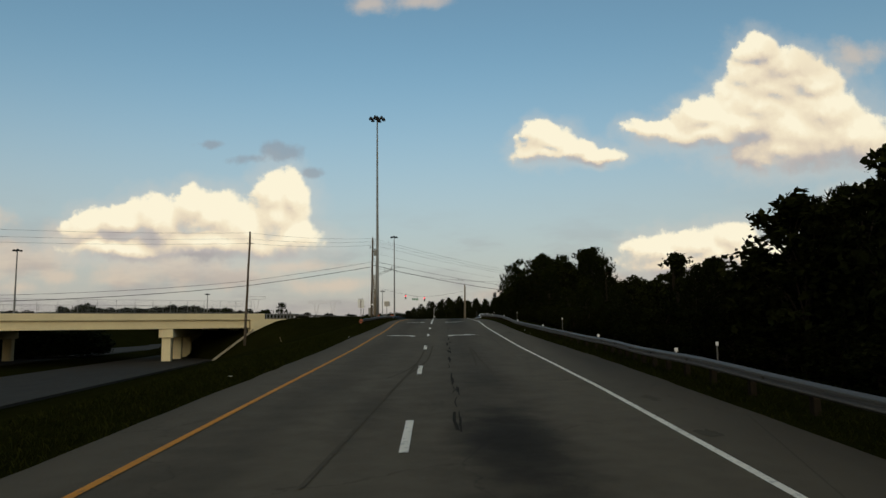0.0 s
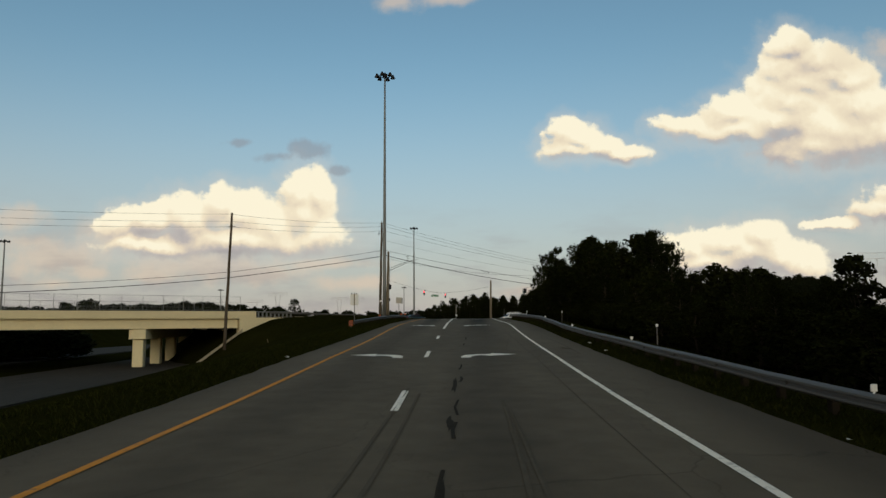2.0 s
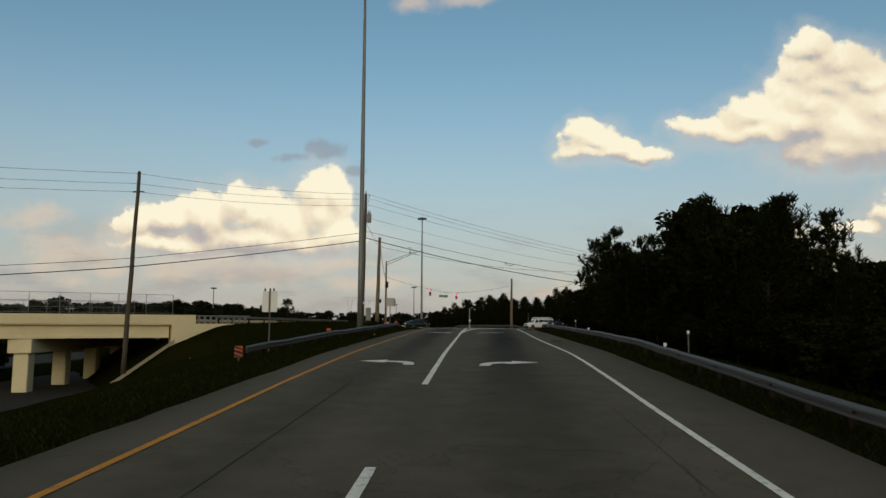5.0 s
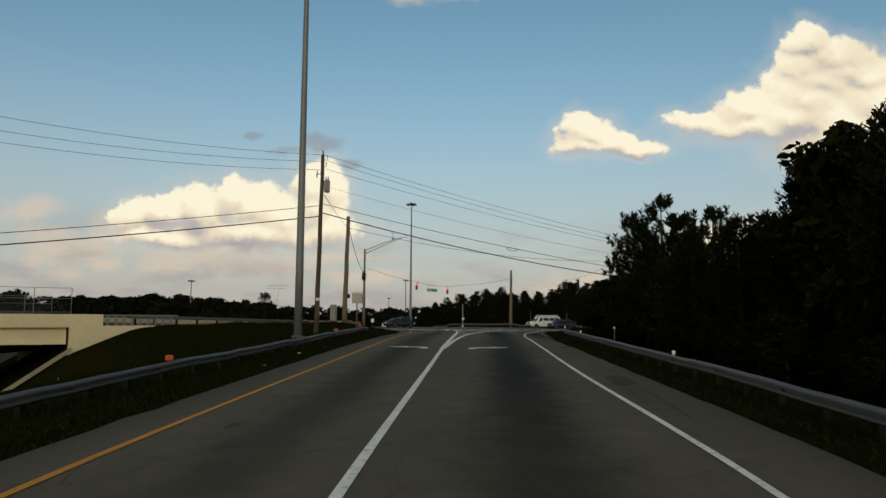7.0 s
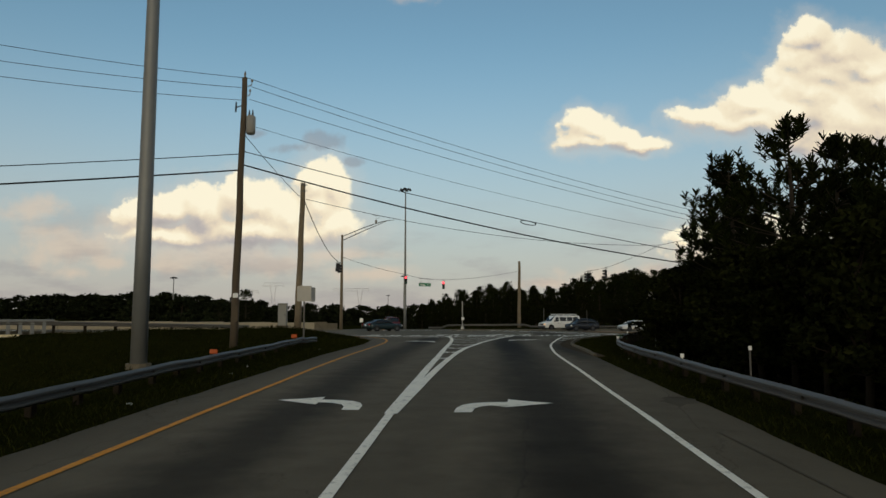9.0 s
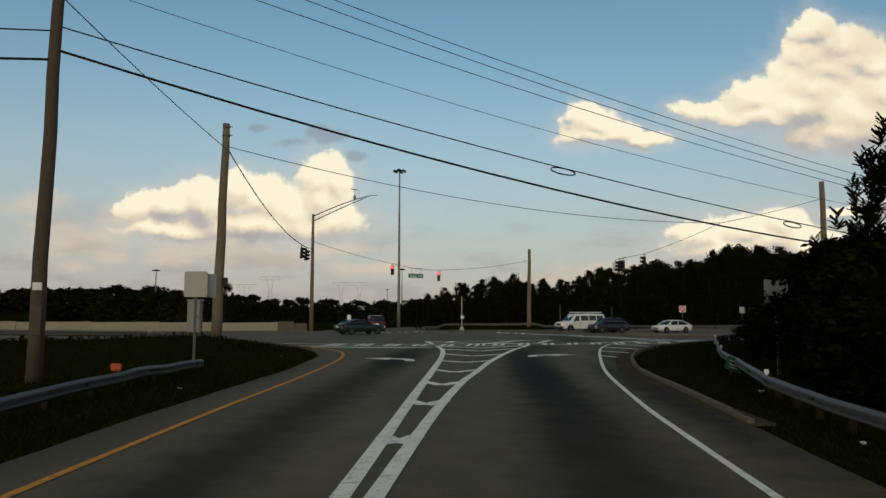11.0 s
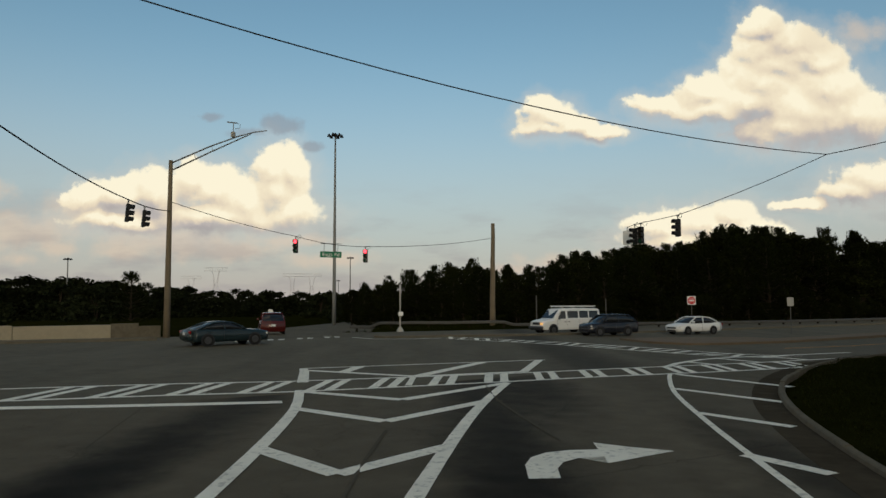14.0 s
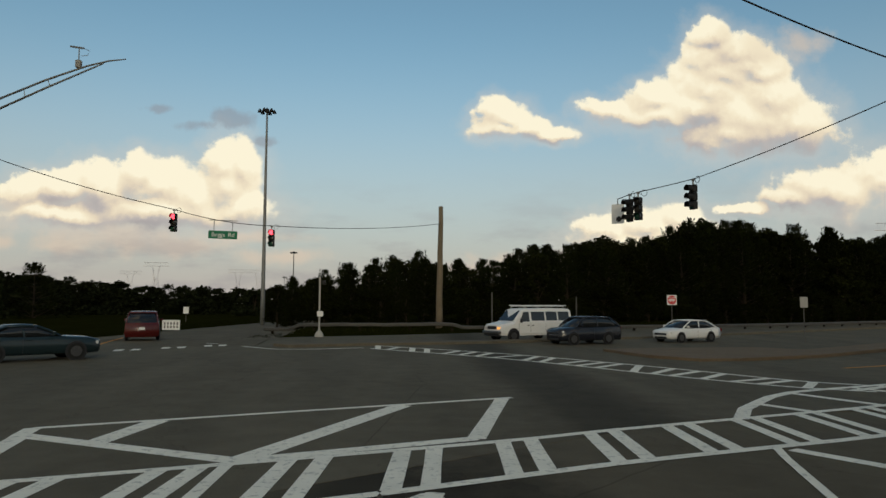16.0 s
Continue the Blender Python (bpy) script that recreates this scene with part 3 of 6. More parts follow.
def build_ramp():
    rows = []
    for y in np.arange(-80, 176.7, 1.3):
        y = float(y)
        xl, xr = interp(y, LEFT_Y, LEFT_X), interp(y, RIGHT_Y, RIGHT_X)
        if y > 167.5:
            xl = -13 - (y - 167.5) * 0.6
        rag = lambda s: 0.10 * noise.noise(Vector((s, y * 0.9, 0))) + 0.06 * noise.noise(Vector((s, y * 3.0, 5)))
        xl, xr = xl + rag(2), xr + rag(8)
        rows.append([(xl + (xr - xl) * k / 14, y, pave_z(xl + (xr - xl) * k / 14, y)) for k in range(15)])
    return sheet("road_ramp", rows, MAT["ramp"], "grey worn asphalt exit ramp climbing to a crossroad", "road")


ramp = build_ramp()


def build_cross():
    rows = []
    for u in np.arange(54, 330, 3.0):
        u = float(u)
        near = interp(u, (54, 84, 87.5, 109, 116, 122, 330), (143.2, 142.4, 138.5, 138.0, 134.6, 135.0, 135.2))
        far = 173.6 if u < 101 else 172.6
        rows.append([(*to_xy(u, near + (far - near) * k / 16), 0) for k in range(17)])
    rows = [[(x, y, pave_z(x, y) + 0.006) for x, y, _ in row] for row in rows]
    return sheet("road_crossing", rows, MAT["cross"], "dark asphalt crossroad with worn white markings", "road")


crossing = build_cross()
far_rows = [[(-19.0 - 0.07 * (y - 205) + 13 * k / 6 - 0.0, y, on_ramp_z(y) if y > 205 else pave_z(-12, y) - 0.004) for k in range(7)] for y in (198, 201, 205, 210, 220, 235, 255, 280, 320, 380)]
sheet("road_on_ramp", far_rows, MAT["ramp"], "asphalt on-ramp falling away beyond the crossroad", "road")
for xs in ((-57, -51, -45, -39), (-94, -88, -82, -74)):
    sheet("road_highway", [[(x - 0.12 * (y - 100), y, LOW + 0.02) for x in xs] for y in range(-300, 900, 30)], MAT["highway"], "dark grey highway carriageway passing under the bridge", "road")

# ---- road markings ----
LIFT = 0.012


def ribbon(name, points, width, mat, parent, step=1.2, label="", height=pave_z):
    pts = resample(points, step)
    bm = bmesh.new()
    rows = []
    for i, p in enumerate(pts):
        d = (pts[min(i + 1, len(pts) - 1)] - pts[max(i - 1, 0)])
        d.z = 0
        d.normalize()
        side = Vector((d.y, -d.x, 0))
        w = width * (0.5 + 0.04 * noise.noise(Vector((p.x * 3, p.y * 3, 4))))
        rows.append([bm.verts.new((*(p + side * o).xy, height(*(p + side * o).xy) + LIFT + 0.004 * (abs(o) < w * 0.9))) for o in (-w, 0.0, w)])
    for a, b in zip(rows, rows[1:]):
        for i in (0, 1):
            bm.faces.new((a[i], a[i + 1], b[i + 1], b[i]))
    ob = part(name, bm, mat, parent, label)
    if ob.data.polygons[0].normal.z < 0:
        ob.data.flip_normals()
    return ob


def patch(name, outline, mat, parent, label="", lift=LIFT, height=pave_z):
    """A flat painted shape that follows the road."""
    bm = bmesh.new()
    vs = [bm.verts.new((x, y, height(x, y) + lift)) for x, y in outline]
    f = bm.faces.new(vs)
    bmesh.ops.triangulate(bm, faces=[f])
    bm.normal_update()
    ob = part(name, bm, mat, parent, label)
    if sum(q.normal.z for q in ob.data.polygons) < 0:
        ob.data.flip_normals()
    return ob


ribbon("edge_line", [(-4.9, -60), (-4.92, 20), (-5.02, 63), (-5.72, 92), (-5.92, 120), (-6.35, 136), (-6.55, 145), (-6.8, 151), (-7.2, 156), (-7.8, 159.5), (-8.5, 161.3), (-9.7, 162.8), (-11.2, 163.9)],
       0.15, MAT["yellow"], ramp, label="solid yellow edge line")
ribbon("edge_line", [(4.2, -60), (4.16, 19), (4.05, 35), (3.62, 57), (3.55, 77), (3.68, 93), (3.3, 108), (3.22, 123), (3.35, 137), (3.54, 142), (4.15, 150), (5.3, 158.5), (6.1, 163.6), (6.9, 167.8), (8.0, 171.6), (8.3, 172.45)],
       0.14, MAT["white"], ramp, label="solid white edge line")
for k in range(-5, 5):
    y0 = 22.1 + 12.19 * k
    lane_x = interp(y0, (-40, 22, 36, 58.6, 70.8), (-0.6, -0.82, -1.06, -1.33, -1.48))
    ribbon("lane_dash", [(lane_x, y0), (lane_x - 0.05, y0 + 3.05)], 0.16, MAT["white"], ramp, 1.0)
ribbon("lane_line", [(-1.6, 83), (-1.72, 93), (-1.85, 108), (-1.98, 119.7)], 0.17, MAT["white"], ramp, label="solid white lane line")
GORE_L = [(-1.98, 119.7), (-2.15, 137), (-2.28, 145), (-2.35, 150), (-2.45, 155), (-2.62, 160), (-2.95, 164.6), (-3.55, 168)]
GORE_R = [(-1.96, 119.7), (-1.55, 136.4), (-1.12, 145), (-0.66, 149.6), (-0.2, 154.4), (0.6, 160.4), (1.4, 165.2), (2.45, 169.9)]
ribbon("gore_line", GORE_L, 0.26, MAT["white"], ramp, label="thick white gore line")
ribbon("gore_line", GORE_R, 0.26, MAT["white"], ramp, label="thick white gore line")


def gore_x(side, y):
    return interp(y, [p[1] for p in side], [p[0] for p in side])


for yl, ym in ((136.0, 135.4), (140.9, 140.1), (145.6, 144.6), (150.2, 149.1), (155.2, 154.1), (160.3, 158.5), (164.7, 163.0), (167.8, 166.2)):
    yr = yl + 0.1 + 0.06 * max(0, yl - 160) * 4.0
    xl, xr = gore_x(GORE_L, yl), gore_x(GORE_R, yr)
    ribbon("chevron", [(xl, yl), ((xl + xr) / 2, ym)], 0.36, MAT["white"], ramp, 0.8)
    ribbon("chevron", [((xl + xr) / 2, ym), (xr, yr)], 0.36, MAT["white"], ramp, 0.8)


def turn_arrow(x, y, hand, size=1.0):
    """hand: 1 turns right, -1 left."""
    shape = [(0, 0), (0.38, 0.02), (0.42, 0.5), (0.55, 0.85), (0.8, 1.08), (1.15, 1.16), (1.12, 0.78), (1.6, 1.1), (2.2, 1.5), (1.65, 1.78), (1.2, 2.1), (1.17, 1.62),
             (0.75, 1.58), (0.4, 1.42), (0.16, 1.12), (0.04, 0.7)]
    patch("turn_arrow", [(x + hand * a * size, y + b * size) for a, b in shape], MAT["white"], ramp, label="white painted turn arrow")


for ax, ay in ((0.0, 58.45), (-0.2, 88.6), (-0.68, 119.95), (1.72, 158.2)):
    turn_arrow(ax, ay, 1, 1.2 if ay > 150 else 1.0)
for ax, ay in ((-2.2, 58.4), (-2.5, 88.8), (-2.72, 120.15), (-3.55, 154.6)):
    turn_arrow(ax, ay, -1, 1.15 if ay > 150 else 1.0)
ribbon("stop_line", [(-10.6, 163.9), (-3.5, 165.7)], 0.42, MAT["white"], ramp, label="white stop line")

# crosswalk over the ramp: two long lines with paired bars between
NEAR_LINE = [(-11.5, 164.6), (-6.8, 166.6), (-3.5, 167.75), (2.5, 170.2), (5.2, 171.35), (7.9, 172.3), (10.8, 173.3), (15.5, 175.2)]
FAR_LINE = [(-13.2, 166.6), (-7.7, 169.1), (-3.5, 170.5), (3.3, 172.9), (6.1, 174.1), (9.1, 175.25), (13.3, 176.9), (17.5, 178.8)]
ribbon("crosswalk_line", NEAR_LINE, 0.22, MAT["white"], crossing)
ribbon("crosswalk_line", FAR_LINE, 0.22, MAT["white"], crossing)


def line_y(line, x):
    return interp(x, [p[0] for p in line], [p[1] for p in line])


for k in range(-8, 7):
    for off in (0.0, 0.52):
        bx = 3.62 + 1.72 * k + off
        ribbon("crosswalk_bar", [(bx - 0.02, line_y(NEAR_LINE, bx)), (bx + 0.16, line_y(FAR_LINE, bx))], 0.27, MAT["white"], crossing)
# painted island ahead of the ramp
for a, b, w in (((-4.75, 174.5), (4.85, 178.6), 0.2), ((4.6, 178.5), (3.35, 173.3), 0.34), ((3.35, 173.35), (-0.45, 171.75), 0.34), ((-0.45, 171.75), (-4.6, 173.8), 0.36),
                ((-4.6, 173.9), (-3.85, 169.9), 0.34), ((-0.35, 171.9), (2.1, 177.3), 0.45), ((-3.1, 172.95), (-2.75, 175.3), 0.45), ((-4.75, 174.5), (-4.6, 173.7), 0.3), ((-0.5, 171.8), (-0.55, 169.2), 0.2)):
    ribbon("island_line", [a, b], w, MAT["white"], crossing)
# hatching by the corner kerb
for a, b in (((5.4, 159.7), (6.1, 158.4)), ((6.2, 164.0), (7.45, 162.2)), ((7.1, 168.3), (8.9, 165.6)), ((8.45, 172.2), (10.6, 168.6))):
    ribbon("hatch_bar", [a, b], 0.3, MAT["white"], ramp)
ribbon("hatch_line", [(9.1, 175.2), (9.9, 176.6), (10.9, 177.8), (12.75, 179.6), (16.6, 181.3), (20.5, 182.9)], 0.3, MAT["white"], crossing)
for a, b in (((10.6, 177.4), (11.2, 176.1)), ((12.6, 179.5), (13.5, 177.0)), ((15.2, 180.7), (16.0, 178.2))):
    ribbon("hatch_bar", [a, b], 0.3, MAT["white"], crossing)
# crosswalk over the right leg
WALK_A = [(15.2, 179.6), (13.8, 180.6), (11.2, 184.2), (6.7, 191.0), (0.6, 197.2)]
WALK_B = [(17.0, 180.6), (15.0, 182.2), (12.4, 186.9), (7.2, 194.0), (0.5, 200.0)]
ribbon("crosswalk_line", WALK_A, 0.22, MAT["white"], crossing)
ribbon("crosswalk_line", WALK_B, 0.22, MAT["white"], crossing)
wa, wb = resample(WALK_A, 0.9), resample(WALK_B, 0.9)
for k in range(1, 22):
    i, j = round(k * (len(wa) - 1) / 22), round(k * (len(wb) - 1) / 22)
    ribbon("crosswalk_bar", [wa[i].xy, wb[j].xy], 0.3, MAT["white"], crossing)
# far side crosswalk over the on-ramp and lane lines of the crossroad
for k in range(-1, 3):
    for off in (0.0, 0.62):
        fx, fy = -11.15 + 1.6 * k + off, 194.1 + 1.75 * k + off * 0.75
        patch("crosswalk_bar", [(fx, fy), (fx + 0.34, fy + 0.25), (fx + 0.1, fy + 1.3), (fx - 0.24, fy + 1.05)], MAT["white"], crossing, lift=0.02)
ribbon("island_line", [(-8.6, 200.6), (-7.6, 200.2), (-3.9, 196.1), (0.2, 197.8)], 0.22, MAT["white"], crossing)
ribbon("edge_line", [(-13.2, 196.6), (-14.2, 201.0), (-15.2, 206.0)], 0.15, MAT["yellow"], crossing, label="yellow edge line at the on-ramp")
ribbon("lane_line", [(19.5, 187.5), (30, 193.0), (60, 213.5), (100, 241)], 0.2, MAT["yellow"], crossing, 4)
for k in range(5):
    ribbon("lane_dash", [to_xy(124 + 12.2 * k, 146.0), to_xy(127 + 12.2 * k, 146.0)], 0.16, MAT["white"], crossing)
for k in range(3):
    ribbon("lane_dash", [to_xy(60 + 9 * k, 150.0), to_xy(63 + 9 * k, 150.0)], 0.16, MAT["white"], crossing)

# tar sealing, skid marks and patches
rng = random.Random(11)
for x0, y0, ln, w in ((0.05, 33, 3.5, 0.14), (0.02, 40, 2.2, 0.2), (0.0, 45, 1.2, 0.3), (-0.05, 50.5, 2.6, 0.22), (0.05, 66, 1.8, 0.16), (0.1, 71, 2.6, 0.12), (0.2, 30, 1.6, 0.2), (0.15, 25, 2.0, 0.12),
                      (4.6, 63, 1.2, 0.5), (4.9, 28, 0.8, 0.4), (4.6, 23.5, 0.6, 0.35), (4.2, 106, 2.4, 0.7), (4.5, 122, 1.4, 0.8), (-4.6, 97.5, 0.5, 0.35), (1.9, 166, 0.3, 0.2)):
    pts = []
    w *= 0.45 if abs(x0) < 0.3 else 1.0
    for k in range(16):
        a = k * math.tau / 16
        r = 1 + 0.5 * rng.uniform(-1, 1)
        pts.append((x0 + 0.5 * w * r * math.cos(a), y0 + 0.5 * ln * r * math.sin(a)))
    patch("tar_patch", pts, MAT["tar"] if abs(x0) < 0.3 else MAT["tyre_mark"], ramp, "irregular dark stain on the asphalt", lift=0.006)
for line in ([(-2.0, 33), (-1.3, 38), (-1.2, 50)], [(-1.4, 34), (-0.9, 40), (-0.85, 49)], [(1.5, 33), (1.3, 40), (1.2, 47)], [(1.0, 36), (1.1, 42), (1.1, 48)], [(2.6, 161), (1.9, 166), (1.75, 170)], [(-0.6, 152.5), (-0.75, 157.5), (-0.6, 162)]):
    ribbon("tyre_mark", line, 0.07, MAT["tyre_mark"], ramp, 1.0)
# broken crack down the middle of the right lane
cy = 24.0
while cy < 56.5:
    ln = rng.uniform(0.5, 2.2)
    cx = 0.06 + 0.05 * math.sin(cy * 0.3)
    ribbon("crack_seal", [(cx + rng.uniform(-0.05, 0.05), cy), (cx + rng.uniform(-0.08, 0.08), cy + ln / 2), (cx + rng.uniform(-0.05, 0.05), cy + ln)], rng.uniform(0.025, 0.075), MAT["tar"], ramp, 0.9)
    cy += ln + rng.uniform(0.5, 3.5)
for line, w in (([(-2.05, 20), (-1.7, 28), (-1.25, 38)], 0.08), ([(4.7, 60), (4.75, 66), (4.55, 71)], 0.05), ([(4.3, 99), (4.5, 108), (4.1, 118)], 0.05), ([(-3.4, 60), (-3.5, 72), (-3.7, 84)], 0.035), ([(2.9, 40), (2.8, 60), (2.7, 80)], 0.012)):
    ribbon("crack_seal", line, w, MAT["tyre_mark"], ramp, 1.0)

# ---- kerbs and guard rails ----
KERB = [(4.95, 138), (5.1, 142), (5.4, 150), (6.1, 155), (7.0, 159.5), (8.5, 164.7), (10.5, 169.2), (13.0, 173.0), (16.0, 176.6), (21.0, 181.0), (30, 187.7), (60, 209)]
kerb_ob = thing("kerb", "weathered broken concrete kerb round the grass corner", "kerb", kind="structure")
kp = resample(KERB, 0.5)
i = 0
while i < len(kp) - 4:
    seg = kp[i:i + 5]
    bm = bmesh.new()
    dz = 0.02 * rng.uniform(-1, 1)
    sweep(bm, [(p.x + 0.0, p.y, pave_z(p.x, p.y) + dz) for p in seg], [(-0.02, -0.1), (0.02, 0.09), (0.05, 0.11), (0.13, 0.115), (0.17, 0.09), (0.17, -0.1)])
    part("kerb_stone", bm, MAT["kerb"], kerb_ob)
    i += 4
gutter = resample(KERB[:10], 1.0)
bm = bmesh.new()
sweep(bm, [(p.x - 0.25 + 0.6 * max(0.0, 1 - i / 9), p.y, pave_z(p.x, p.y)) for i, p in enumerate(gutter)], [(-0.42, 0.005), (-0.3, 0.012), (0.24, 0.012), (0.24, -0.05), (-0.42, -0.05)])
part("gutter", bm, MAT["gutter"], kerb_ob, "dirty concrete gutter pan")

W_BEAM = [(0.0, -0.155), (0.045, -0.13), (0.08, -0.10), (0.08, -0.055), (0.0, -0.02), (0.0, 0.02), (0.08, 0.055), (0.08, 0.10), (0.045, 0.13), (0.0, 0.155)]
W_BEAM = [(o, h * 0.92) for o, h in W_BEAM] + [(o - 0.012, h * 0.97) for o, h in reversed(W_BEAM)]


def guard_rail(name, path, label, face, height, post_every=1.905, reflectors=(), ends=True):
    """face: 1 if the corrugated side looks to the right of the path, -1 to the left."""
    rail = thing(name, label, "guard rail", kind="structure")
    pts = resample(path, 0.95)
    pts = [Vector((p.x, p.y, height(p.x, p.y))) for p in pts]
    k = 4
    for a in range(0, len(pts) - 1, k):
        seg = pts[a:a + k + 1]
        if len(seg) < 2:
            continue
        bm = bmesh.new()
        sweep(bm, [p + Vector((0, 0, 0.56)) for p in seg], [(face * o + face * (0.004 if (a // k) % 2 else 0), h) for o, h in W_BEAM])
        part("w_beam", bm, MAT["steel"], rail, "galvanised corrugated steel beam")
    bm = bmesh.new()
    box(bm, (0, 0, -0.15), (0.15, 0.2, 1.5), bevel=0.012)
    pm = part("post", bm, MAT["post"], rail, "wooden rail post")
    post_me = pm.data
    bm = bmesh.new()
    box(bm, (0, 0, -0.02), (0.15, 0.2, 0.3), bevel=0.012)
    bk = part("blockout", bm, MAT["post"], pm)
    step = max(1, round(post_every / 0.95))
    first = True
    for i in range(1, len(pts) - 1, step):
        p, d = pts[i], pts[i + 1] - pts[i - 1]
        ang = math.atan2(d.y, d.x)
        side = Vector((d.y, -d.x, 0)).normalized() * -face
        q = p + side * 0.32
        m = Matrix.Translation((q.x, q.y, p.z)) @ Matrix.Rotation(ang + math.pi / 2, 4, "Z")
        b = Matrix.Translation((0, 0.0, 0.55)) @ Matrix.Translation((Matrix.Rotation(-(ang + math.pi / 2), 4, "Z") @ (side * -0.2)))
        if first:
            pm.matrix_basis, bk.matrix_basis, first = m, b, False
        else:
            po = shared("post", post_me, rail, m)
            shared("blockout", bk.data, po, b)
    for i in reflectors:
        if i < len(pts):
            bm = bmesh.new()
            box(bm, pts[i] + Vector((0, 0, 0.80)), (0.11, 0.03, 0.12), bevel=0.005)
            box(bm, pts[i] + Vector((0, 0, 0.72)), (0.03, 0.02, 0.12))
            part("reflector", bm, MAT["sign_white"], rail, "small white reflector tab")
    return rail, pts


RAIL_R = [(7.3, -60), (7.25, 20), (7.2, 45), (6.75, 60), (6.4, 76), (6.6, 98), (6.1, 118), (6.05, 132), (6.6, 140.3), (7.2, 143.2), (8.4, 148.5), (9.6, 153.5), (10.9, 158), (12.2, 162), (13.3, 166), (14.7, 169.8), (17.0, 173.2), (20.5, 176.4), (26, 180.3)]
guard_rail("guard_rail_right", RAIL_R, "galvanised steel guard rail on wooden posts beside the ramp", -1, lambda x, y: ground_z(x, y) + interp(y, (30, 45, 60, 76, 95), (0.05, -0.06, -0.16, -0.16, -0.06)), reflectors=(85, 93, 109, 126, 141, 158, 176, 196, 212, 226, 240))
RAIL_L = [(-9.85, 92.6), (-9.55, 96), (-9.2, 101), (-9.0, 109), (-8.95, 118), (-9.15, 124), (-9.55, 135), (-10.0, 143), (-10.35, 147.5)]
guard_rail("guard_rail_left", RAIL_L, "galvanised steel guard rail along the grass berm", 1, lambda x, y: ground_z(x, y) - 0.12 - 0.05 * smooth(y, 141, 147))
FAR_RAIL = [(-9.5, 222), (-4, 219.5), (4, 219.0), (12, 220.5), (22, 223.5), (40, 231), (80, 256)]
guard_rail("guard_rail_far", FAR_RAIL, "low galvanised guard rail beyond the crossroad", 1, lambda x, y: ground_z(x, y) - 0.02, 3.8)
BEGGS_RAIL = [(*to_xy(u, 142.3 + 0.02 * (u - 60)),) for u in (59.5, 66, 72, 78)]
guard_rail("guard_rail_bridge", BEGGS_RAIL, "galvanised guard rail leading off the bridge parapet", 1, lambda x, y: max(ground_z(x, y), pave_z(x, y)) + 0.02)

# ---- bridge and walls ----


def across(u0, u1, n0, n1, z0, z1, bm, bevel=0.0):
    """A block along the crossroad's axes."""
    x, y = to_xy((u0 + u1) / 2, (n0 + n1) / 2)
    box(bm, (x, y, (z0 + z1) / 2), (u1 - u0, n1 - n0, z1 - z0), Matrix.Rotation(TURN, 4, "Z"), bevel)


bridge = thing("bridge", "cream-painted concrete girder bridge over a highway", "bridge", kind="structure")
for n0, n1, name in ((142.2, 142.55, "parapet"), (173.0, 173.35, "parapet")):
    bm = bmesh.new()
    across(-36, 57.2, n0, n1, 0.55, 1.66, bm, 0.03)
    part(name, bm, MAT["bridge"], bridge, "solid cream bridge parapet")
    bm = bmesh.new()
    across(-36, 54.6, n0 - 0.06 if n0 < 150 else n0, n1 if n0 < 150 else n1 + 0.06, 0.42, 0.53, bm, 0.015)
    part("drip_ledge", bm, MAT["bridge"], bridge)
bm = bmesh.new()
across(-36, 54.4, 142.5, 173.1, 0.55, 0.92, bm)
part("deck", bm, MAT["cross"], bridge, "asphalt-topped bridge deck")
for k, n0 in enumerate(np.linspace(142.75, 172.2, 12)):
    bm = bmesh.new()
    across(-34, 54.2, n0, n0 + 0.28, -1.1, 0.42, bm, 0.02)
    across(-34, 54.2, n0 - 0.22, n0 + 0.5, -1.14, -0.92, bm, 0.02)
    part("girder", bm, MAT["bridge"], bridge, "cream concrete girder" if k == 0 else "")
# the piers stand askew, along the highway below
SKEW = math.atan2(1.0, -0.18)
for u0 in (38.6, 2.5):
    px, py = to_xy(u0, 142.6)
    along = Matrix.Translation((px, py, 0)) @ Matrix.Rotation(SKEW, 4, "Z")
    bm = bmesh.new()
    box(bm, along @ Vector((16.3, 0, -1.96)), (32.6, 2.5, 1.56), Matrix.Rotation(SKEW, 4, "Z"), 0.06)
    part("pier_cap", bm, MAT["bridge"], bridge, "cream concrete pier cap")
    for k in range(4):
        bm = bmesh.new()
        box(bm, along @ Vector((1.3 + 10 * k, 0, (LOW - 0.6 - 2.74) / 2)), (1.6, 1.6, -2.74 - LOW + 0.6), Matrix.Rotation(SKEW, 4, "Z"), 0.08)
        part("pier_column", bm, MAT["bridge"], bridge)
# wing wall, tapering into the berm
bm = bmesh.new()
x0, y0 = to_xy(54.4, 142.38)
prism(bm, [(0, -2.5), (0, 0.6), (7.5, 0.6), (7.5, -0.6), (0.3, -2.5)], 0.34, Matrix.Translation((x0, y0, 0)) @ Matrix.Rotation(TURN, 4, "Z"))
part("wing_wall", bm, MAT["bridge"], bridge, "tapering cream wing wall")
bm = bmesh.new()
across(54.4, 55.2, 142.6, 173, -2.4, 0.5, bm)
part("abutment", bm, MAT["bridge"], bridge)
# open balusters at the end of the parapet
for k in range(9):
    bm = bmesh.new()
    across(57.5 + 0.72 * k, 57.74 + 0.72 * k, 142.28, 142.5, 0.6, 1.48, bm, 0.02)
    part("baluster", bm, MAT["pole_steel"], bridge)
bm = bmesh.new()
across(57.2, 64.0, 142.24, 142.54, 1.48, 1.64, bm, 0.02)
part("top_rail", bm, MAT["pole_steel"], bridge)
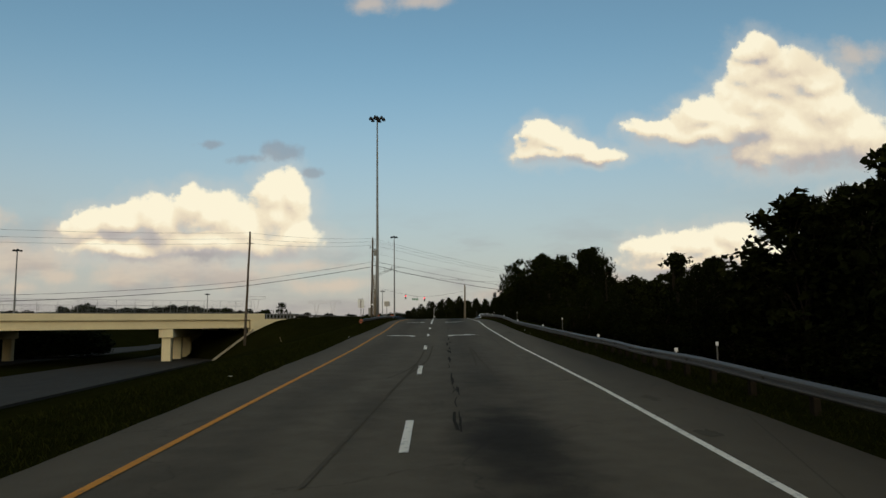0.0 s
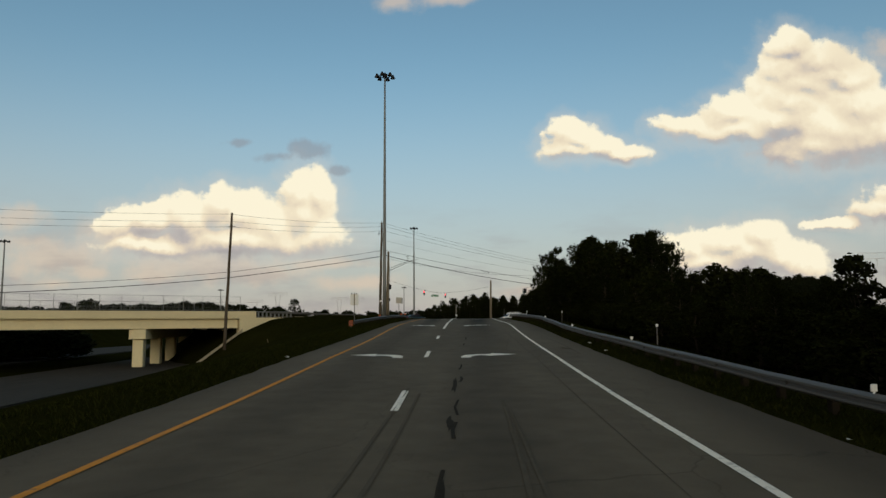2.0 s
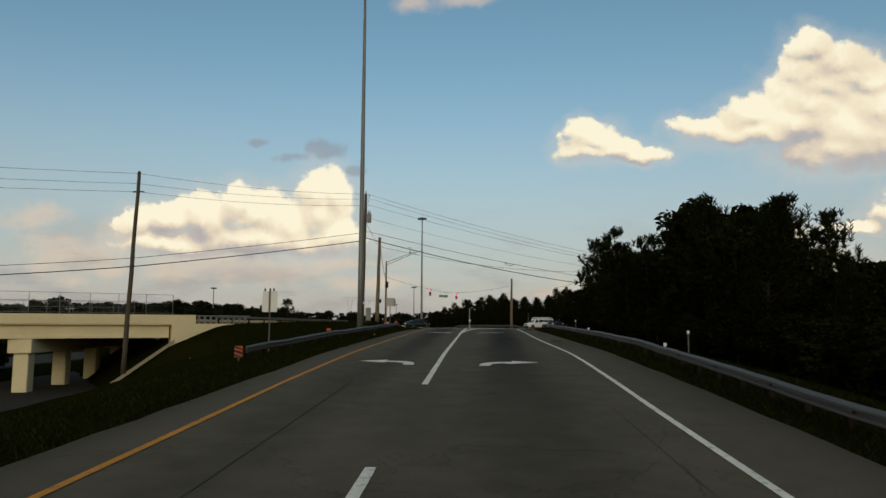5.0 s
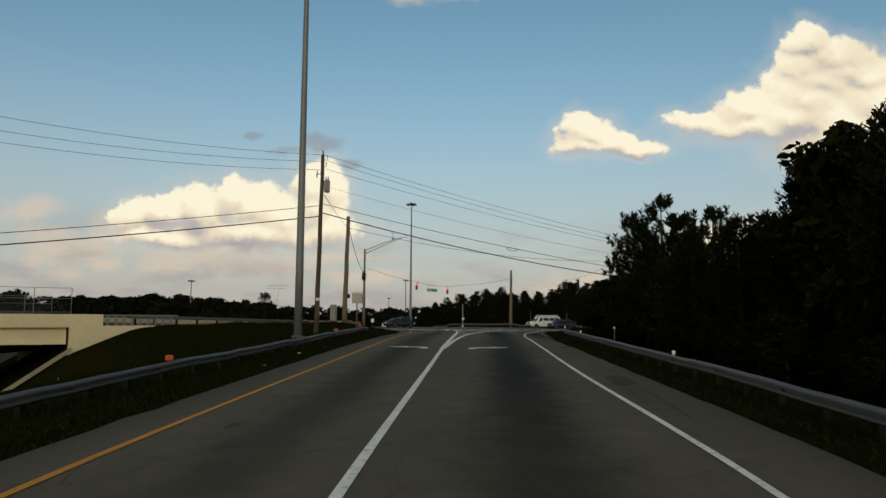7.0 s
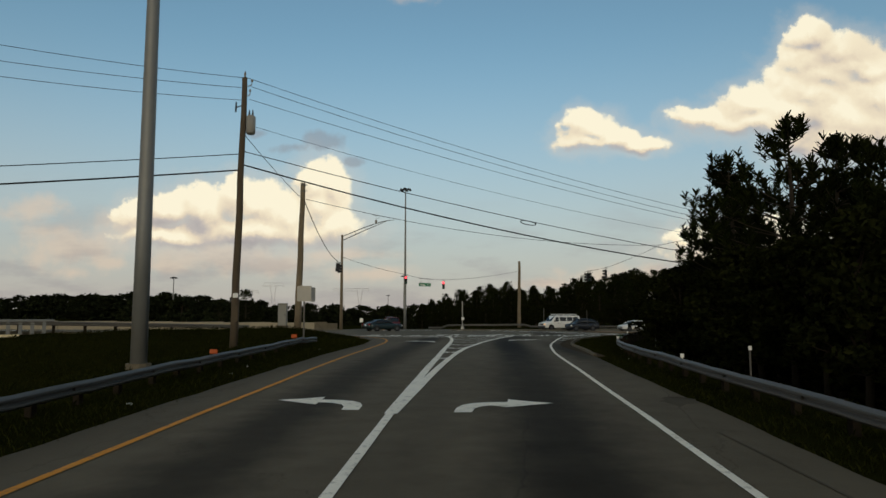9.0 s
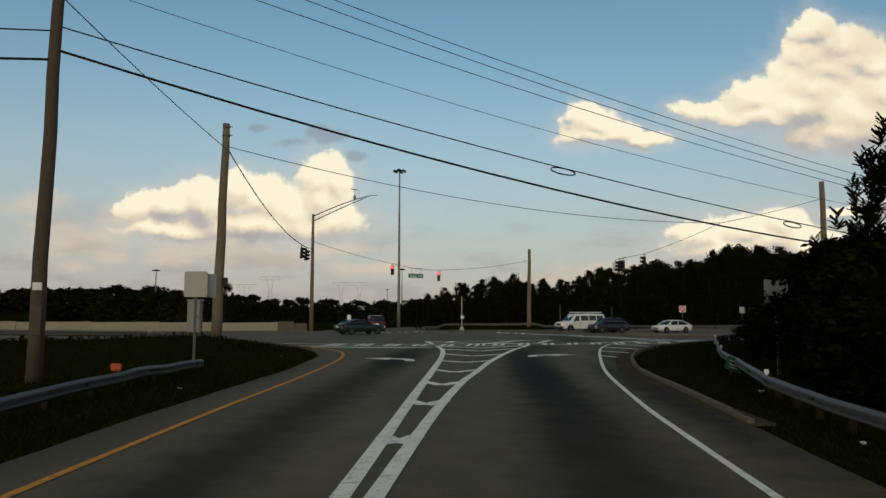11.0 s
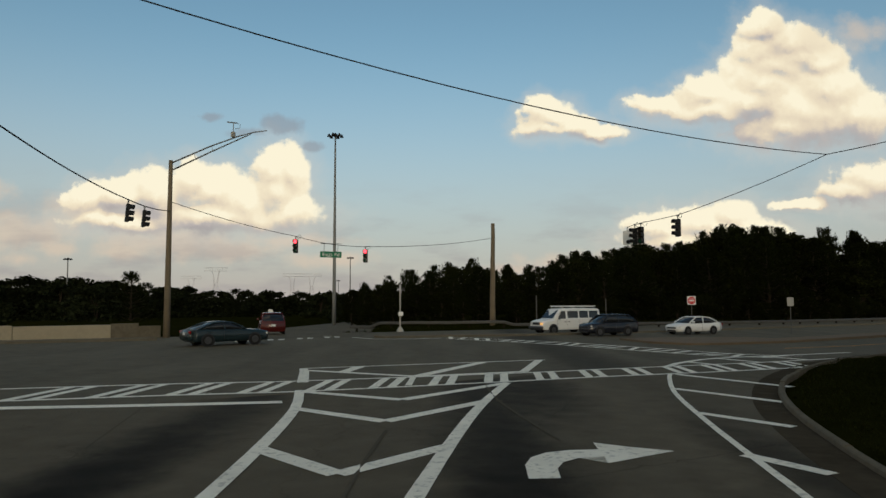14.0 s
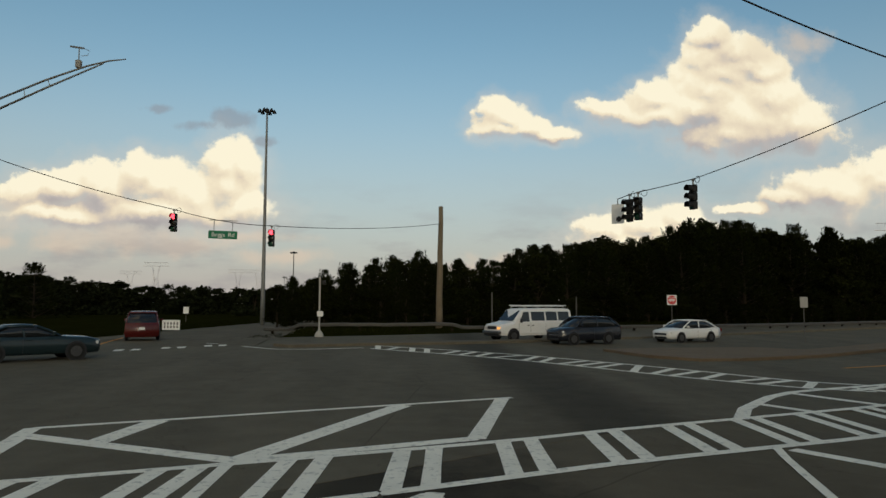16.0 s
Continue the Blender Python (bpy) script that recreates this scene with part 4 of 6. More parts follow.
# slope paving edge under the bridge end
bm = bmesh.new()
pts = [(*to_xy(54.6 - d, 141.4), max(-1.45 - 0.72 * d, LOW - 0.4)) for d in np.arange(0, 9.1, 0.75)]
sweep(bm, pts, [(-0.16, -0.3), (-0.16, 0.12), (0.16, 0.12), (0.16, -0.3)])
part("slope_edge", bm, MAT["concrete"], bridge, "pale concrete edge of the slope paving")

fence = thing("bridge_fence", "tall chain link fence on the bridge parapet", "fence", kind="structure")
for n0 in (142.38, 173.2):
    top = 4.08
    us = np.arange(-34, 55, 3.05)
    for u0 in us:
        bm = bmesh.new()
        tube(bm, [(*to_xy(u0, n0), 1.6), (*to_xy(u0, n0), top)], 0.035, 6)
        part("post", bm, MAT["pole_steel"], fence)
    for h in (1.85, 3.1, top):
        bm = bmesh.new()
        tube(bm, [(*to_xy(us[0], n0), h), (*to_xy(us[-1], n0), h)], 0.022, 5)
        part("rail", bm, MAT["pole_steel"], fence)
    bm = bmesh.new()
    for k in range(0, 300):
        ua = us[0] + k * (us[-1] - us[0]) / 300
        for s in (-1, 1):
            ub = min(max(ua + s * 1.8, us[0]), us[-1])
            tube(bm, [(*to_xy(ua, n0), 1.68), (*to_xy(ub, n0), 1.68 + (top - 1.68) * abs(ub - ua) / 1.8)], 0.0035, 3, False)
    part("chain_link", bm, MAT["pole_steel"], fence, "thin wire mesh")

far_wall = thing("barrier_wall_far", "tan concrete barrier wall along the crossroad", "barrier wall", kind="structure")
for u0 in np.arange(59.9, 95.6, 6.0):
    u1 = min(u0 + 5.98, 95.7)
    bm = bmesh.new()
    x, y = to_xy((u0 + u1) / 2, 173.2)
    across(u0, u1, 173.0, 173.4, pave_z(x, y) - 0.2, 1.34 - 0.012 * (u0 - 60) , bm, 0.03)
    part("panel", bm, MAT["concrete"], far_wall)
bm = bmesh.new()
for k, (a, b, h) in enumerate(((95.7, 97.5, 1.05), (97.5, 99.0, 0.85))):
    across(a, b, 173.05, 173.35, -0.2, h, bm, 0.03)
part("end_block", bm, MAT["kerb"], far_wall, "darker stepped end of the wall")

# far kerb, grass strip, and the traffic island with bare earth
far_kerb = thing("kerb_far", "concrete kerb and pavement at the far corner", "kerb", kind="structure")
for path in ([(-4.6, 198.6), (-1.5, 200.6), (5, 203.4), (9, 205.6), (16, 210.0), (40, 225.5), (90, 260)], [(-19.5, 196.0), (-24, 193.2), (-32, 187.6)]):
    bm = bmesh.new()
    sweep(bm, [(p.x, p.y, pave_z(p.x, p.y)) for p in resample(path, 2.0)], [(-0.02, -0.1), (0.0, 0.14), (0.18, 0.15), (1.7, 0.15), (1.7, -0.1)] if path[0][0] > -10 else [(-0.02, -0.1), (0.0, 0.14), (-0.18, 0.15), (-1.9, 0.15), (-1.9, -0.1)])
    part("kerb_stone", bm, MAT["kerb"], far_kerb)
island = thing("traffic_island", "raised traffic island of bare brown earth with a concrete nose", "traffic island", kind="structure")


def slab(name, outline, h, mat, parent, label=""):
    bm = bmesh.new()
    top = [bm.verts.new((x, y, pave_z(x, y) + h + 0.03 * noise.noise(Vector((x, y, 0))))) for x, y in outline]
    low = [bm.verts.new((x, y, pave_z(x, y) - 0.1)) for x, y in outline]
    f = bm.faces.new(top)
    k = len(outline)
    for i in range(k):
        bm.faces.new((top[i], low[i], low[(i + 1) % k], top[(i + 1) % k]))
    bmesh.ops.triangulate(bm, faces=[f])
    bmesh.ops.recalc_face_normals(bm, faces=bm.faces)
    return part(name, bm, mat, parent, label)


slab("earth", [(12.6, 196.6), (13.4, 192.2), (15.0, 190.4), (17.0, 190.8), (19.4, 194.2), (24, 197.0), (22, 199.0), (16, 197.8)], 0.13, MAT["earth"], island)
slab("nose", [(17.0, 190.7), (22, 193.0), (60, 219.5), (58.5, 222), (24, 197.2), (19.4, 194.3)], 0.15, MAT["earth"], island)

# ---- poles ----


def wood_pole(name, x, y, z0, z1, lean=(0, 0), r=0.17, mat="wood", label="", parts=()):
    ob = thing(name, label, "utility pole", m=Matrix.Translation((x, y, z0)))
    h = z1 - z0
    bm = bmesh.new()
    n = 8
    tube(bm, [(lean[0] * (k / n - 1) + 0.02 * math.sin(k * 2.1), lean[1] * (k / n - 1) + 0.02 * math.cos(k * 1.7), -0.4 + (h + 0.4) * k / n) for k in range(n + 1)], [r * (1.25 - 0.45 * k / n) for k in range(n + 1)], 12)
    part("pole", bm, MAT[mat], ob, smooth_faces=True)
    return ob


p1 = wood_pole("utility_pole", -14.05, 144.2, 0.3, 15.85, (0.25, 0), 0.19, "wood", "tall wooden utility pole with a transformer can")
bm = bmesh.new()
tube(bm, [(0.42, 0, 12.15), (0.42, 0, 12.25), (0.42, 0, 13.2), (0.42, 0, 13.3)], [0.2, 0.27, 0.27, 0.1], 14)
can = part("transformer", bm, MAT["grey_box"], p1, "pale grey transformer can", True)
for dx in (-0.1, 0.1):
    bm = bmesh.new()
    tube(bm, [(0.42 + dx, 0, 13.25), (0.42 + dx, 0, 13.4), (0.42 + dx, 0, 13.48), (0.42 + dx, 0, 13.62)], [0.045, 0.06, 0.04, 0.02], 8)
    part("bushing", bm, MAT["black"], can)
for z, dx in ((14.4, 0.32), (15.0, 0.42)):
    bm = bmesh.new()
    tube(bm, [(0.1, 0, z), (dx, 0, z + 0.12), (dx, 0, z + 0.36)], 0.03, 6)
    tube(bm, [(dx, 0, z + 0.3), (dx, 0, z + 0.36), (dx, 0, z + 0.42), (dx, 0, z + 0.46)], [0.05, 0.08, 0.05, 0.03], 8)
    part("insulator", bm, MAT["grey_box"], p1)
bm = bmesh.new()
tube(bm, [(-0.1, 0, 13.9), (-0.55, 0, 13.75)], 0.03, 6)
tube(bm, [(-0.5, 0, 13.5), (-0.48, 0, 14.1)], 0.05, 8)
part("cutout", bm, MAT["black"], p1, "dark fuse cutout on a bracket")
bm = bmesh.new()
tube(bm, [(0, 0, 15.6), (0, 0, 15.8), (0, 0, 15.95)], [0.05, 0.07, 0.03], 8)
part("insulator", bm, MAT["grey_box"], p1)
bm = bmesh.new()
box(bm, (-0.12, -0.22, 2.75), (0.3, 0.06, 0.24), bevel=0.01)
part("sign_plate", bm, MAT["sign_white"], p1, "small white marker plate")
bm = bmesh.new()
box(bm, (-0.12, -0.22, 1.7), (0.35, 0.03, 0.9), bevel=0.01)
part("cable_guard", bm, MAT["wood"], p1)

p2 = wood_pole("utility_pole", -14.94, 160.95, 0.85, 12.8, (0.25, 0), 0.24, "wood_pale", "stout wooden signal span pole at the corner")
bm = bmesh.new()
box(bm, (0.22, -0.1, 3.0), (0.26, 0.2, 0.5), bevel=0.03)
part("junction_box", bm, MAT["black"], p2, "black junction box")
for z in (11.7, 11.2):
    bm = bmesh.new()
    tube(bm, [(0, 0, z), (0, 0, z + 0.12)], 0.215, 12)
    tube(bm, [(0.1, 0, z + 0.06), (0.34, 0.05, z + 0.1)], 0.025, 6)
    part("clamp", bm, MAT["steel"], p2)
p4 = wood_pole("utility_pole", 6.0, 226.6, 0.0, 11.3, (0.15, 0), 0.26, "wood_pale", "weathered wooden signal span pole beyond the crossroad")
pw = wood_pole("utility_pole", -33.35, 128.2, -3.7, 15.2, (0.6, 0), 0.19, "wood", "tall thin wooden power pole on the slope by the bridge")
bm = bmesh.new()
box(bm, (0, 0, 16.9), (1.1, 0.1, 0.12), bevel=0.01)
part("crossarm", bm, MAT["wood"], pw)
pe = wood_pole("utility_pole", 41.5, 172.5, ground_z(41.5, 172.5), 9.0, (0.1, 0), 0.2, "wood", "wooden utility pole half hidden among the trees")
pr = wood_pole("utility_pole", 27.0, 181.1, -0.2, 12.8, (0.1, 0), 0.24, "wood_pale", "weathered wooden pole at the edge of the trees")

# signal pole with a twin-tube arm and a camera
p3 = thing("signal_pole", "pale tapered signal pole with a long twin-tube arm", "signal pole", m=Matrix.Translation((-19.33, 197.98, -0.15)))
bm = bmesh.new()
tube(bm, [(0, 0, 0), (0, 0, 4), (0, 0, 9), (0, 0, 12.95)], [0.24, 0.21, 0.17, 0.14], 14)
part("shaft", bm, MAT["wood_pale"], p3, smooth_faces=True)
bm = bmesh.new()
box(bm, (0, 0, 0.03), (0.75, 0.75, 0.2), bevel=0.03)
part("base", bm, MAT["kerb"], p3, "concrete footing")
bm = bmesh.new()
tube(bm, [(0.05, 0, 12.75), (3.0, -0.5, 13.85), (5.2, -0.9, 14.5), (6.4, -1.15, 14.72), (7.3, -1.3, 14.78)], [0.06, 0.055, 0.05, 0.045, 0.03], 8)
part("upper_arm", bm, MAT["pole_steel"], p3, smooth_faces=True)
bm = bmesh.new()
tube(bm, [(0.05, 0, 12.2), (3.0, -0.5, 13.42), (5.6, -0.98, 14.42), (6.1, -1.08, 14.6)], [0.06, 0.055, 0.045, 0.03], 8)
part("lower_arm", bm, MAT["pole_steel"], p3, smooth_faces=True)
for k in (0.35, 0.6):
    bm = bmesh.new()
    tube(bm, [(5.2 * k, -0.9 * k, 12.75 + 1.85 * k * 0.98), (5.4 * k, -0.94 * k, 12.25 + 2.1 * k)], 0.02, 6)
    part("strut", bm, MAT["pole_steel"], p3)
bm = bmesh.new()
box(bm, (4.75, -0.82, 14.62), (0.28, 0.24, 0.42), bevel=0.04)
camhouse = part("camera_box", bm, MAT["grey_box"], p3, "grey detector housing on the arm")
bm = bmesh.new()
tube(bm, [(4.75, -0.82, 14.8), (4.75, -0.82, 15.5)], 0.03, 6)
tube(bm, [(4.3, -0.82, 15.55), (5.0, -0.82, 15.46)], 0.05, 6)
tube(bm, [(5.0, -0.82, 15.46), (5.25, -0.82, 15.35), (5.2, -0.82, 15.1), (4.85, -0.82, 15.05)], 0.018, 5)
part("detector", bm, MAT["pole_steel"], camhouse)


def high_mast(x, y, z0, z1, r0, r1, lamps=6, label="tall grey steel high-mast light with a ring of floodlights"):
    ob = thing("high_mast_light", label, "street lamp", group="high mast lights", m=Matrix.Translation((x, y, z0)))
    h = z1 - z0
    bm = bmesh.new()
    cuts = 7
    tube(bm, [(0, 0, h * k / cuts) for k in range(cuts + 1)], [r0 + (r1 - r0) * k / cuts for k in range(cuts + 1)], 14)
    part("shaft", bm, MAT["pole_steel"], ob, smooth_faces=True)
    bm = bmesh.new()
    tube(bm, [(0, 0, -0.6), (0, 0, 0.03)], r0 * 1.5, 12)
    part("base", bm, MAT["kerb"], ob, "concrete footing")
    bm = bmesh.new()
    ring = [(0.75 * math.cos(a), 0.75 * math.sin(a), h - 0.25) for a in np.linspace(0, math.tau, 17)]
    tube(bm, ring, 0.05, 6, False)
    for a in (0, 2.1, 4.2):
        tube(bm, [(0, 0, h - 0.25), (0.75 * math.cos(a), 0.75 * math.sin(a), h - 0.25)], 0.04, 6)
    tube(bm, [(0, 0, h - 0.5), (0, 0, h - 0.05), (0, 0, h + 0.25)], [0.32, 0.36, 0.05], 10)
    hub = part("lowering_ring", bm, MAT["black"], ob, "dark lamp ring")
    bm = bmesh.new()
    tube(bm, [(0, 0, 0.22), (0, 0, 0.05), (0, 0, -0.12), (0, 0, -0.34)], [0.08, 0.2, 0.26, 0.36], 10)
    lamp = part("floodlight", bm, MAT["black"], hub, "dark bell-shaped floodlight", True)
    me = lamp.data
    for k in range(lamps):
        a = k * math.tau / lamps + 0.3
        m = Matrix.Translation((1.15 * math.cos(a), 1.15 * math.sin(a), h - 0.22))
        if k == 0:
            lamp.matrix_basis = m
        else:
            tagged(shared("floodlight", me, hub, m), "dark bell-shaped floodlight")
        bm = bmesh.new()
        tube(bm, [(0.75 * math.cos(a), 0.75 * math.sin(a), h - 0.25), (1.15 * math.cos(a), 1.15 * math.sin(a), h - 0.12)], 0.035, 5)
        part("bracket", bm, MAT["black"], hub)
    return ob


high_mast(-11.57, 128.0, 0.3, 35.0, 0.27, 0.11)
high_mast(-19.3, 272.5, -1.9, 32.9, 0.36, 0.14)
high_mast(-131.7, 222.6, -7, 23.8, 0.36, 0.16)
high_mast(-128.0, 384.0, -6, 17.6, 0.36, 0.16)
high_mast(-38, 430, -4, 20.5, 0.36, 0.16)
high_mast(-72, 620, -8, 17.0, 0.4, 0.18)

# ---- wires ----


def wire(name, a, b, sag, r, label="black overhead cable", group="overhead cables"):
    a, b = Vector(a), Vector(b)
    bm = bmesh.new()
    k = 20
    tube(bm, [a.lerp(b, t / k) - Vector((0, 0, 4 * sag * (t / k) * (1 - t / k))) for t in range(k + 1)], r, 5, False)
    return tagged(part(name, bm, MAT["wire"]), label, "cable", group)


P1 = (-14.05, 144.2)
PE = (41.5, 172.4)  # a pole among the trees
for dz, dx, z1, sag, zl in ((15.9, 0.0, 7.7, 1.45, 15.0), (15.3, 0.4, 7.1, 1.4, 14.0), (14.55, 0.3, 6.75, 1.2, 13.2)):
    wire("power_line", (P1[0] + dx, P1[1], dz), (PE[0], PE[1] - dx, z1), sag, 0.016, "thin bare overhead power line", "power lines")
    wire("power_line", (P1[0], P1[1], dz - 0.05), (-33.35, 128.2, zl), 0.45, 0.016, "thin bare overhead power line", "power lines")
    wire("power_line", (-33.35, 128.2, zl), (-110, 73, zl - 1.2), 1.6, 0.016, "thin bare overhead power line", "power lines")
wire("power_line", (P1[0], P1[1], 13.1), (PE[0] - 3, PE[1] - 2, 6.9), 1.5, 0.012, "thin bare overhead power line", "power lines")
THICK, THIN = "thick black overhead telephone cable", "thin black overhead telephone cable"
wire("telephone_cable", (*P1, 10.65), (PE[0], PE[1] - 0.3, 5.1), 1.88, 0.045, THICK)
wire("telephone_cable", (*P1, 11.45), (PE[0], PE[1] + 0.1, 4.85), 1.22, 0.026, THIN)
wire("telephone_cable", (*P1, 10.35), (-33.35, 128.2, 6.0), 0.12, 0.045, THICK)
wire("telephone_cable", (*P1, 11.3), (-33.35, 128.2, 6.8), 0.12, 0.026, THIN)
wire("telephone_cable", (-33.35, 128.2, 6.0), (-90, 88, 3.0), 1.5, 0.045, THICK)
wire("telephone_cable", (-33.35, 128.2, 6.8), (-90, 88, 3.9), 1.5, 0.026, THIN)
wire("service_drop", (-14.0, 144.2, 12.45), (-14.9, 160.9, 11.35), 0.12, 0.02, "thin black service drop cable")
JUNCTION = (18.9, 181.2, 9.48)
SIG4, SIG3, SIGNP = (14.5, 189.6, 7.62), (12.75, 192.6, 7.4), (12.6, 193.9, 7.35)
wire("span_wire", (-14.7, 160.95, 11.45), JUNCTION, 1.1, 0.022, "steel signal span wire", "span wires")
wire("span_wire", JUNCTION, (26.9, 181.1, 11.4), 0.1, 0.022, "steel signal span wire", "span wires")
wire("span_wire", JUNCTION, SIG4, 0.12, 0.02, "steel signal span wire", "span wires")
SIGB = (13.0, 192.15, 7.43)
for a, b in ((SIG4, SIGB), (SIGB, SIG3), (SIG3, SIGNP)):
    wire("span_wire", a, b, 0.01, 0.02, "steel signal span wire", "span wires")
SIG5 = (-17.9, 188.4, 8.5)
wire("span_wire", (-14.8, 160.95, 11.3), SIG5, 0.75, 0.035, "steel signal span wire", "span wires")
wire("span_wire", SIG5, (-19.3, 197.9, 9.1), 0.15, 0.035, "steel signal span wire", "span wires")
SIG1, STREET, SIG2 = (-11.05, 202.0, 7.6), (-8.45, 202.95, 7.05), (-5.95, 204.85, 7.0)
wire("span_wire", (-19.2, 198.0, 9.75), SIG1, 0.18, 0.022, "steel signal span wire", "span wires")
wire("span_wire", SIG1, STREET, 0.05, 0.022, "steel signal span wire", "span wires")
wire("span_wire", STREET, SIG2, 0.05, 0.022, "steel signal span wire", "span wires")
wire("span_wire", SIG2, (6.0, 226.5, 9.65), 0.3, 0.022, "steel signal span wire", "span wires")
# splice loop hung on the telephone line
for cx, cy, cz in ((2.99, 152.92, 8.38), (15.06, 159.04, 6.75)):
    bm = bmesh.new()
    tube(bm, [(cx + 0.55 * math.cos(a), cy + 0.28 * math.cos(a), cz - 0.12 + 0.13 * math.sin(a) - 0.06 * math.cos(a)) for a in np.linspace(0, math.tau, 21)], 0.03, 6, False)
    tagged(part("cable_loop", bm, MAT["wire"]), "coiled loop of black cable hung on the line", "cable")

# ---- traffic signals and signs ----


def signal_head(hang, face, lit="", tilt=0.0):
    """A three-lamp head that hangs from a wire; face: degrees that it looks towards, from +x."""
    ob = thing("traffic_light", "black three-lamp traffic light, red lamp lit" if lit == "red" else "black three-lamp traffic light with unlit lamps", "traffic light", "hanging traffic lights",
               m=Matrix.Translation(hang) @ Matrix.Rotation(radians(face), 4, "Z") @ Matrix.Rotation(radians(tilt), 4, "Y"))
    bm = bmesh.new()
    for k in range(3):
        box(bm, (0, 0, -0.42 - 0.355 * k), (0.2, 0.36, 0.345), bevel=0.025)
    part("housing", bm, MAT["black"], ob)
    bm = bmesh.new()
    tube(bm, [(0, 0, 0.02), (0, 0, -0.26)], 0.035, 8)
    box(bm, (0, 0, -0.03), (0.07, 0.16, 0.1), bevel=0.01)
    part("hanger", bm, MAT["pole_steel"], ob)
    for k, lamp in enumerate(("red", "amber", "green")):
        z = -0.42 - 0.355 * k
        bm = bmesh.new()
        tube(bm, [(0.09, 0, z), (0.12, 0, z), (0.135, 0, z)], [0.15, 0.145, 0.05], 16)
        lens = part("lens", bm, MAT["red_on"] if lit == lamp else MAT["green_off"] if lamp == "green" else MAT["lens_off"], ob, "lit red lens" if lit == lamp else "dark lens")
        bm = bmesh.new()
        arc = [radians(a) for a in range(-35, 216, 18)]
        rows = [[bm.verts.new((xx, 0.165 * math.cos(a), z + 0.165 * math.sin(a))) for a in arc] for xx in (0.09, 0.36)]
        rows2 = [[bm.verts.new((xx, 0.155 * math.cos(a), z + 0.155 * math.sin(a))) for a in arc] for xx in (0.09, 0.36)]
        for q in (rows, rows2):
            for i in range(len(arc) - 1):
                bm.faces.new((q[0][i], q[0][i + 1], q[1][i + 1], q[1][i]))
        for i in range(len(arc) - 1):
            bm.faces.new((rows[1][i], rows[1][i + 1], rows2[1][i + 1], rows2[1][i]))
        part("visor", bm, MAT["black"], lens)
    bm = bmesh.new()
    tube(bm, [(0, 0.28 + 0.14 * math.cos(a), 0.0 - 0.06 + 0.14 * math.sin(a)) for a in np.linspace(0, math.tau, 15)], 0.012, 5, False)
    part("drip_loop", bm, MAT["wire"], ob, "small loop of cable")
    return ob


signal_head(SIG1, -93, "red")
signal_head(SIG2, -93, "red")
signal_head(SIG5, 32, tilt=4)
signal_head((SIG5[0] - 0.35, SIG5[1] + 3.0, SIG5[2] + 0.02), 32, tilt=4)
signal_head(SIG4, 195)
signal_head(SIG3, 195)
signal_head(SIGB, 235)


def lettering(text, size, m, mat, parent, name="lettering"):
    cu = bpy.data.curves.new(name, "FONT")
    cu.body, cu.size, cu.align_x, cu.align_y, cu.extrude = text, size, "CENTER", "CENTER", 0.003
    tmp = new(name, cu)
    dg = bpy.context.evaluated_depsgraph_get()
    me = bpy.data.meshes.new_from_object(tmp.evaluated_get(dg))
    bpy.data.objects.remove(tmp)
    me.materials.clear()
    me.materials.append(mat)
    ob = new(name, me)
    ob.parent, ob.matrix_basis = parent, m
    return ob


def plate(bm, w, h, m=None, t=0.012, r=0.06):
    """A sign sheet with rounded corners, facing -y."""
    pts = []
    for cx, cz, a0 in ((w / 2 - r, h / 2 - r, 0), (-w / 2 + r, h / 2 - r, 90), (-w / 2 + r, -h / 2 + r, 180), (w / 2 - r, -h / 2 + r, 270)):
        pts += [(cx + r * math.cos(radians(a0 + k * 30)), cz + r * math.sin(radians(a0 + k * 30))) for k in range(4)]
    prism(bm, pts, t, m)


FLAT = Matrix.Rotation(radians(90), 4, "X")
street = thing("street_name_sign", "green hanging street name sign with white lettering", "sign", m=Matrix.Translation(STREET) @ Matrix.Rotation(radians(-3), 4, "Z") @ Matrix.Rotation(radians(2), 4, "Y"))
bm = bmesh.new()
plate(bm, 1.72, 0.48, Matrix.Translation((0, 0, -0.82)), 0.03)
part("panel", bm, MAT["sign_green"], street)
lettering("Beggs", 0.36, Matrix.Translation((-0.27, -0.02, -0.82)) @ FLAT, MAT["sign_white"], street)
lettering("Rd", 0.36, Matrix.Translation((0.5, -0.02, -0.82)) @ FLAT, MAT["sign_white"], street)
for dx in (-0.55, 0.55):
    bm = bmesh.new()
    tube(bm, [(dx, 0, -0.6), (dx, 0, 0.05)], 0.02, 6)
    part("hanger", bm, MAT["pole_steel"], street)
bm = bmesh.new()
tube(bm, [(-0.86, 0, 0.04), (0.86, 0, 0.04)], 0.025, 6)
part("crossbar", bm, MAT["pole_steel"], street)
turn_sign = thing("lane_sign", "white hanging lane-use sign beside the lights", "sign", m=Matrix.Translation(SIGNP) @ Matrix.Rotation(radians(-35), 4, "Z"))
bm = bmesh.new()
plate(bm, 0.62, 0.95, Matrix.Translation((0, 0, -0.72)), 0.02)
part("panel", bm, MAT["sign_white"], turn_sign)
bm = bmesh.new()
tube(bm, [(0, 0, -0.28), (0, 0, 0.03)], 0.025, 6)
part("hanger", bm, MAT["pole_steel"], turn_sign)
bm = bmesh.new()
tube(bm, [(0.05, -0.011, -0.98), (0.05, -0.016, -0.98)], 0.14, 14)
part("symbol", bm, MAT["black"], turn_sign, "black round symbol")


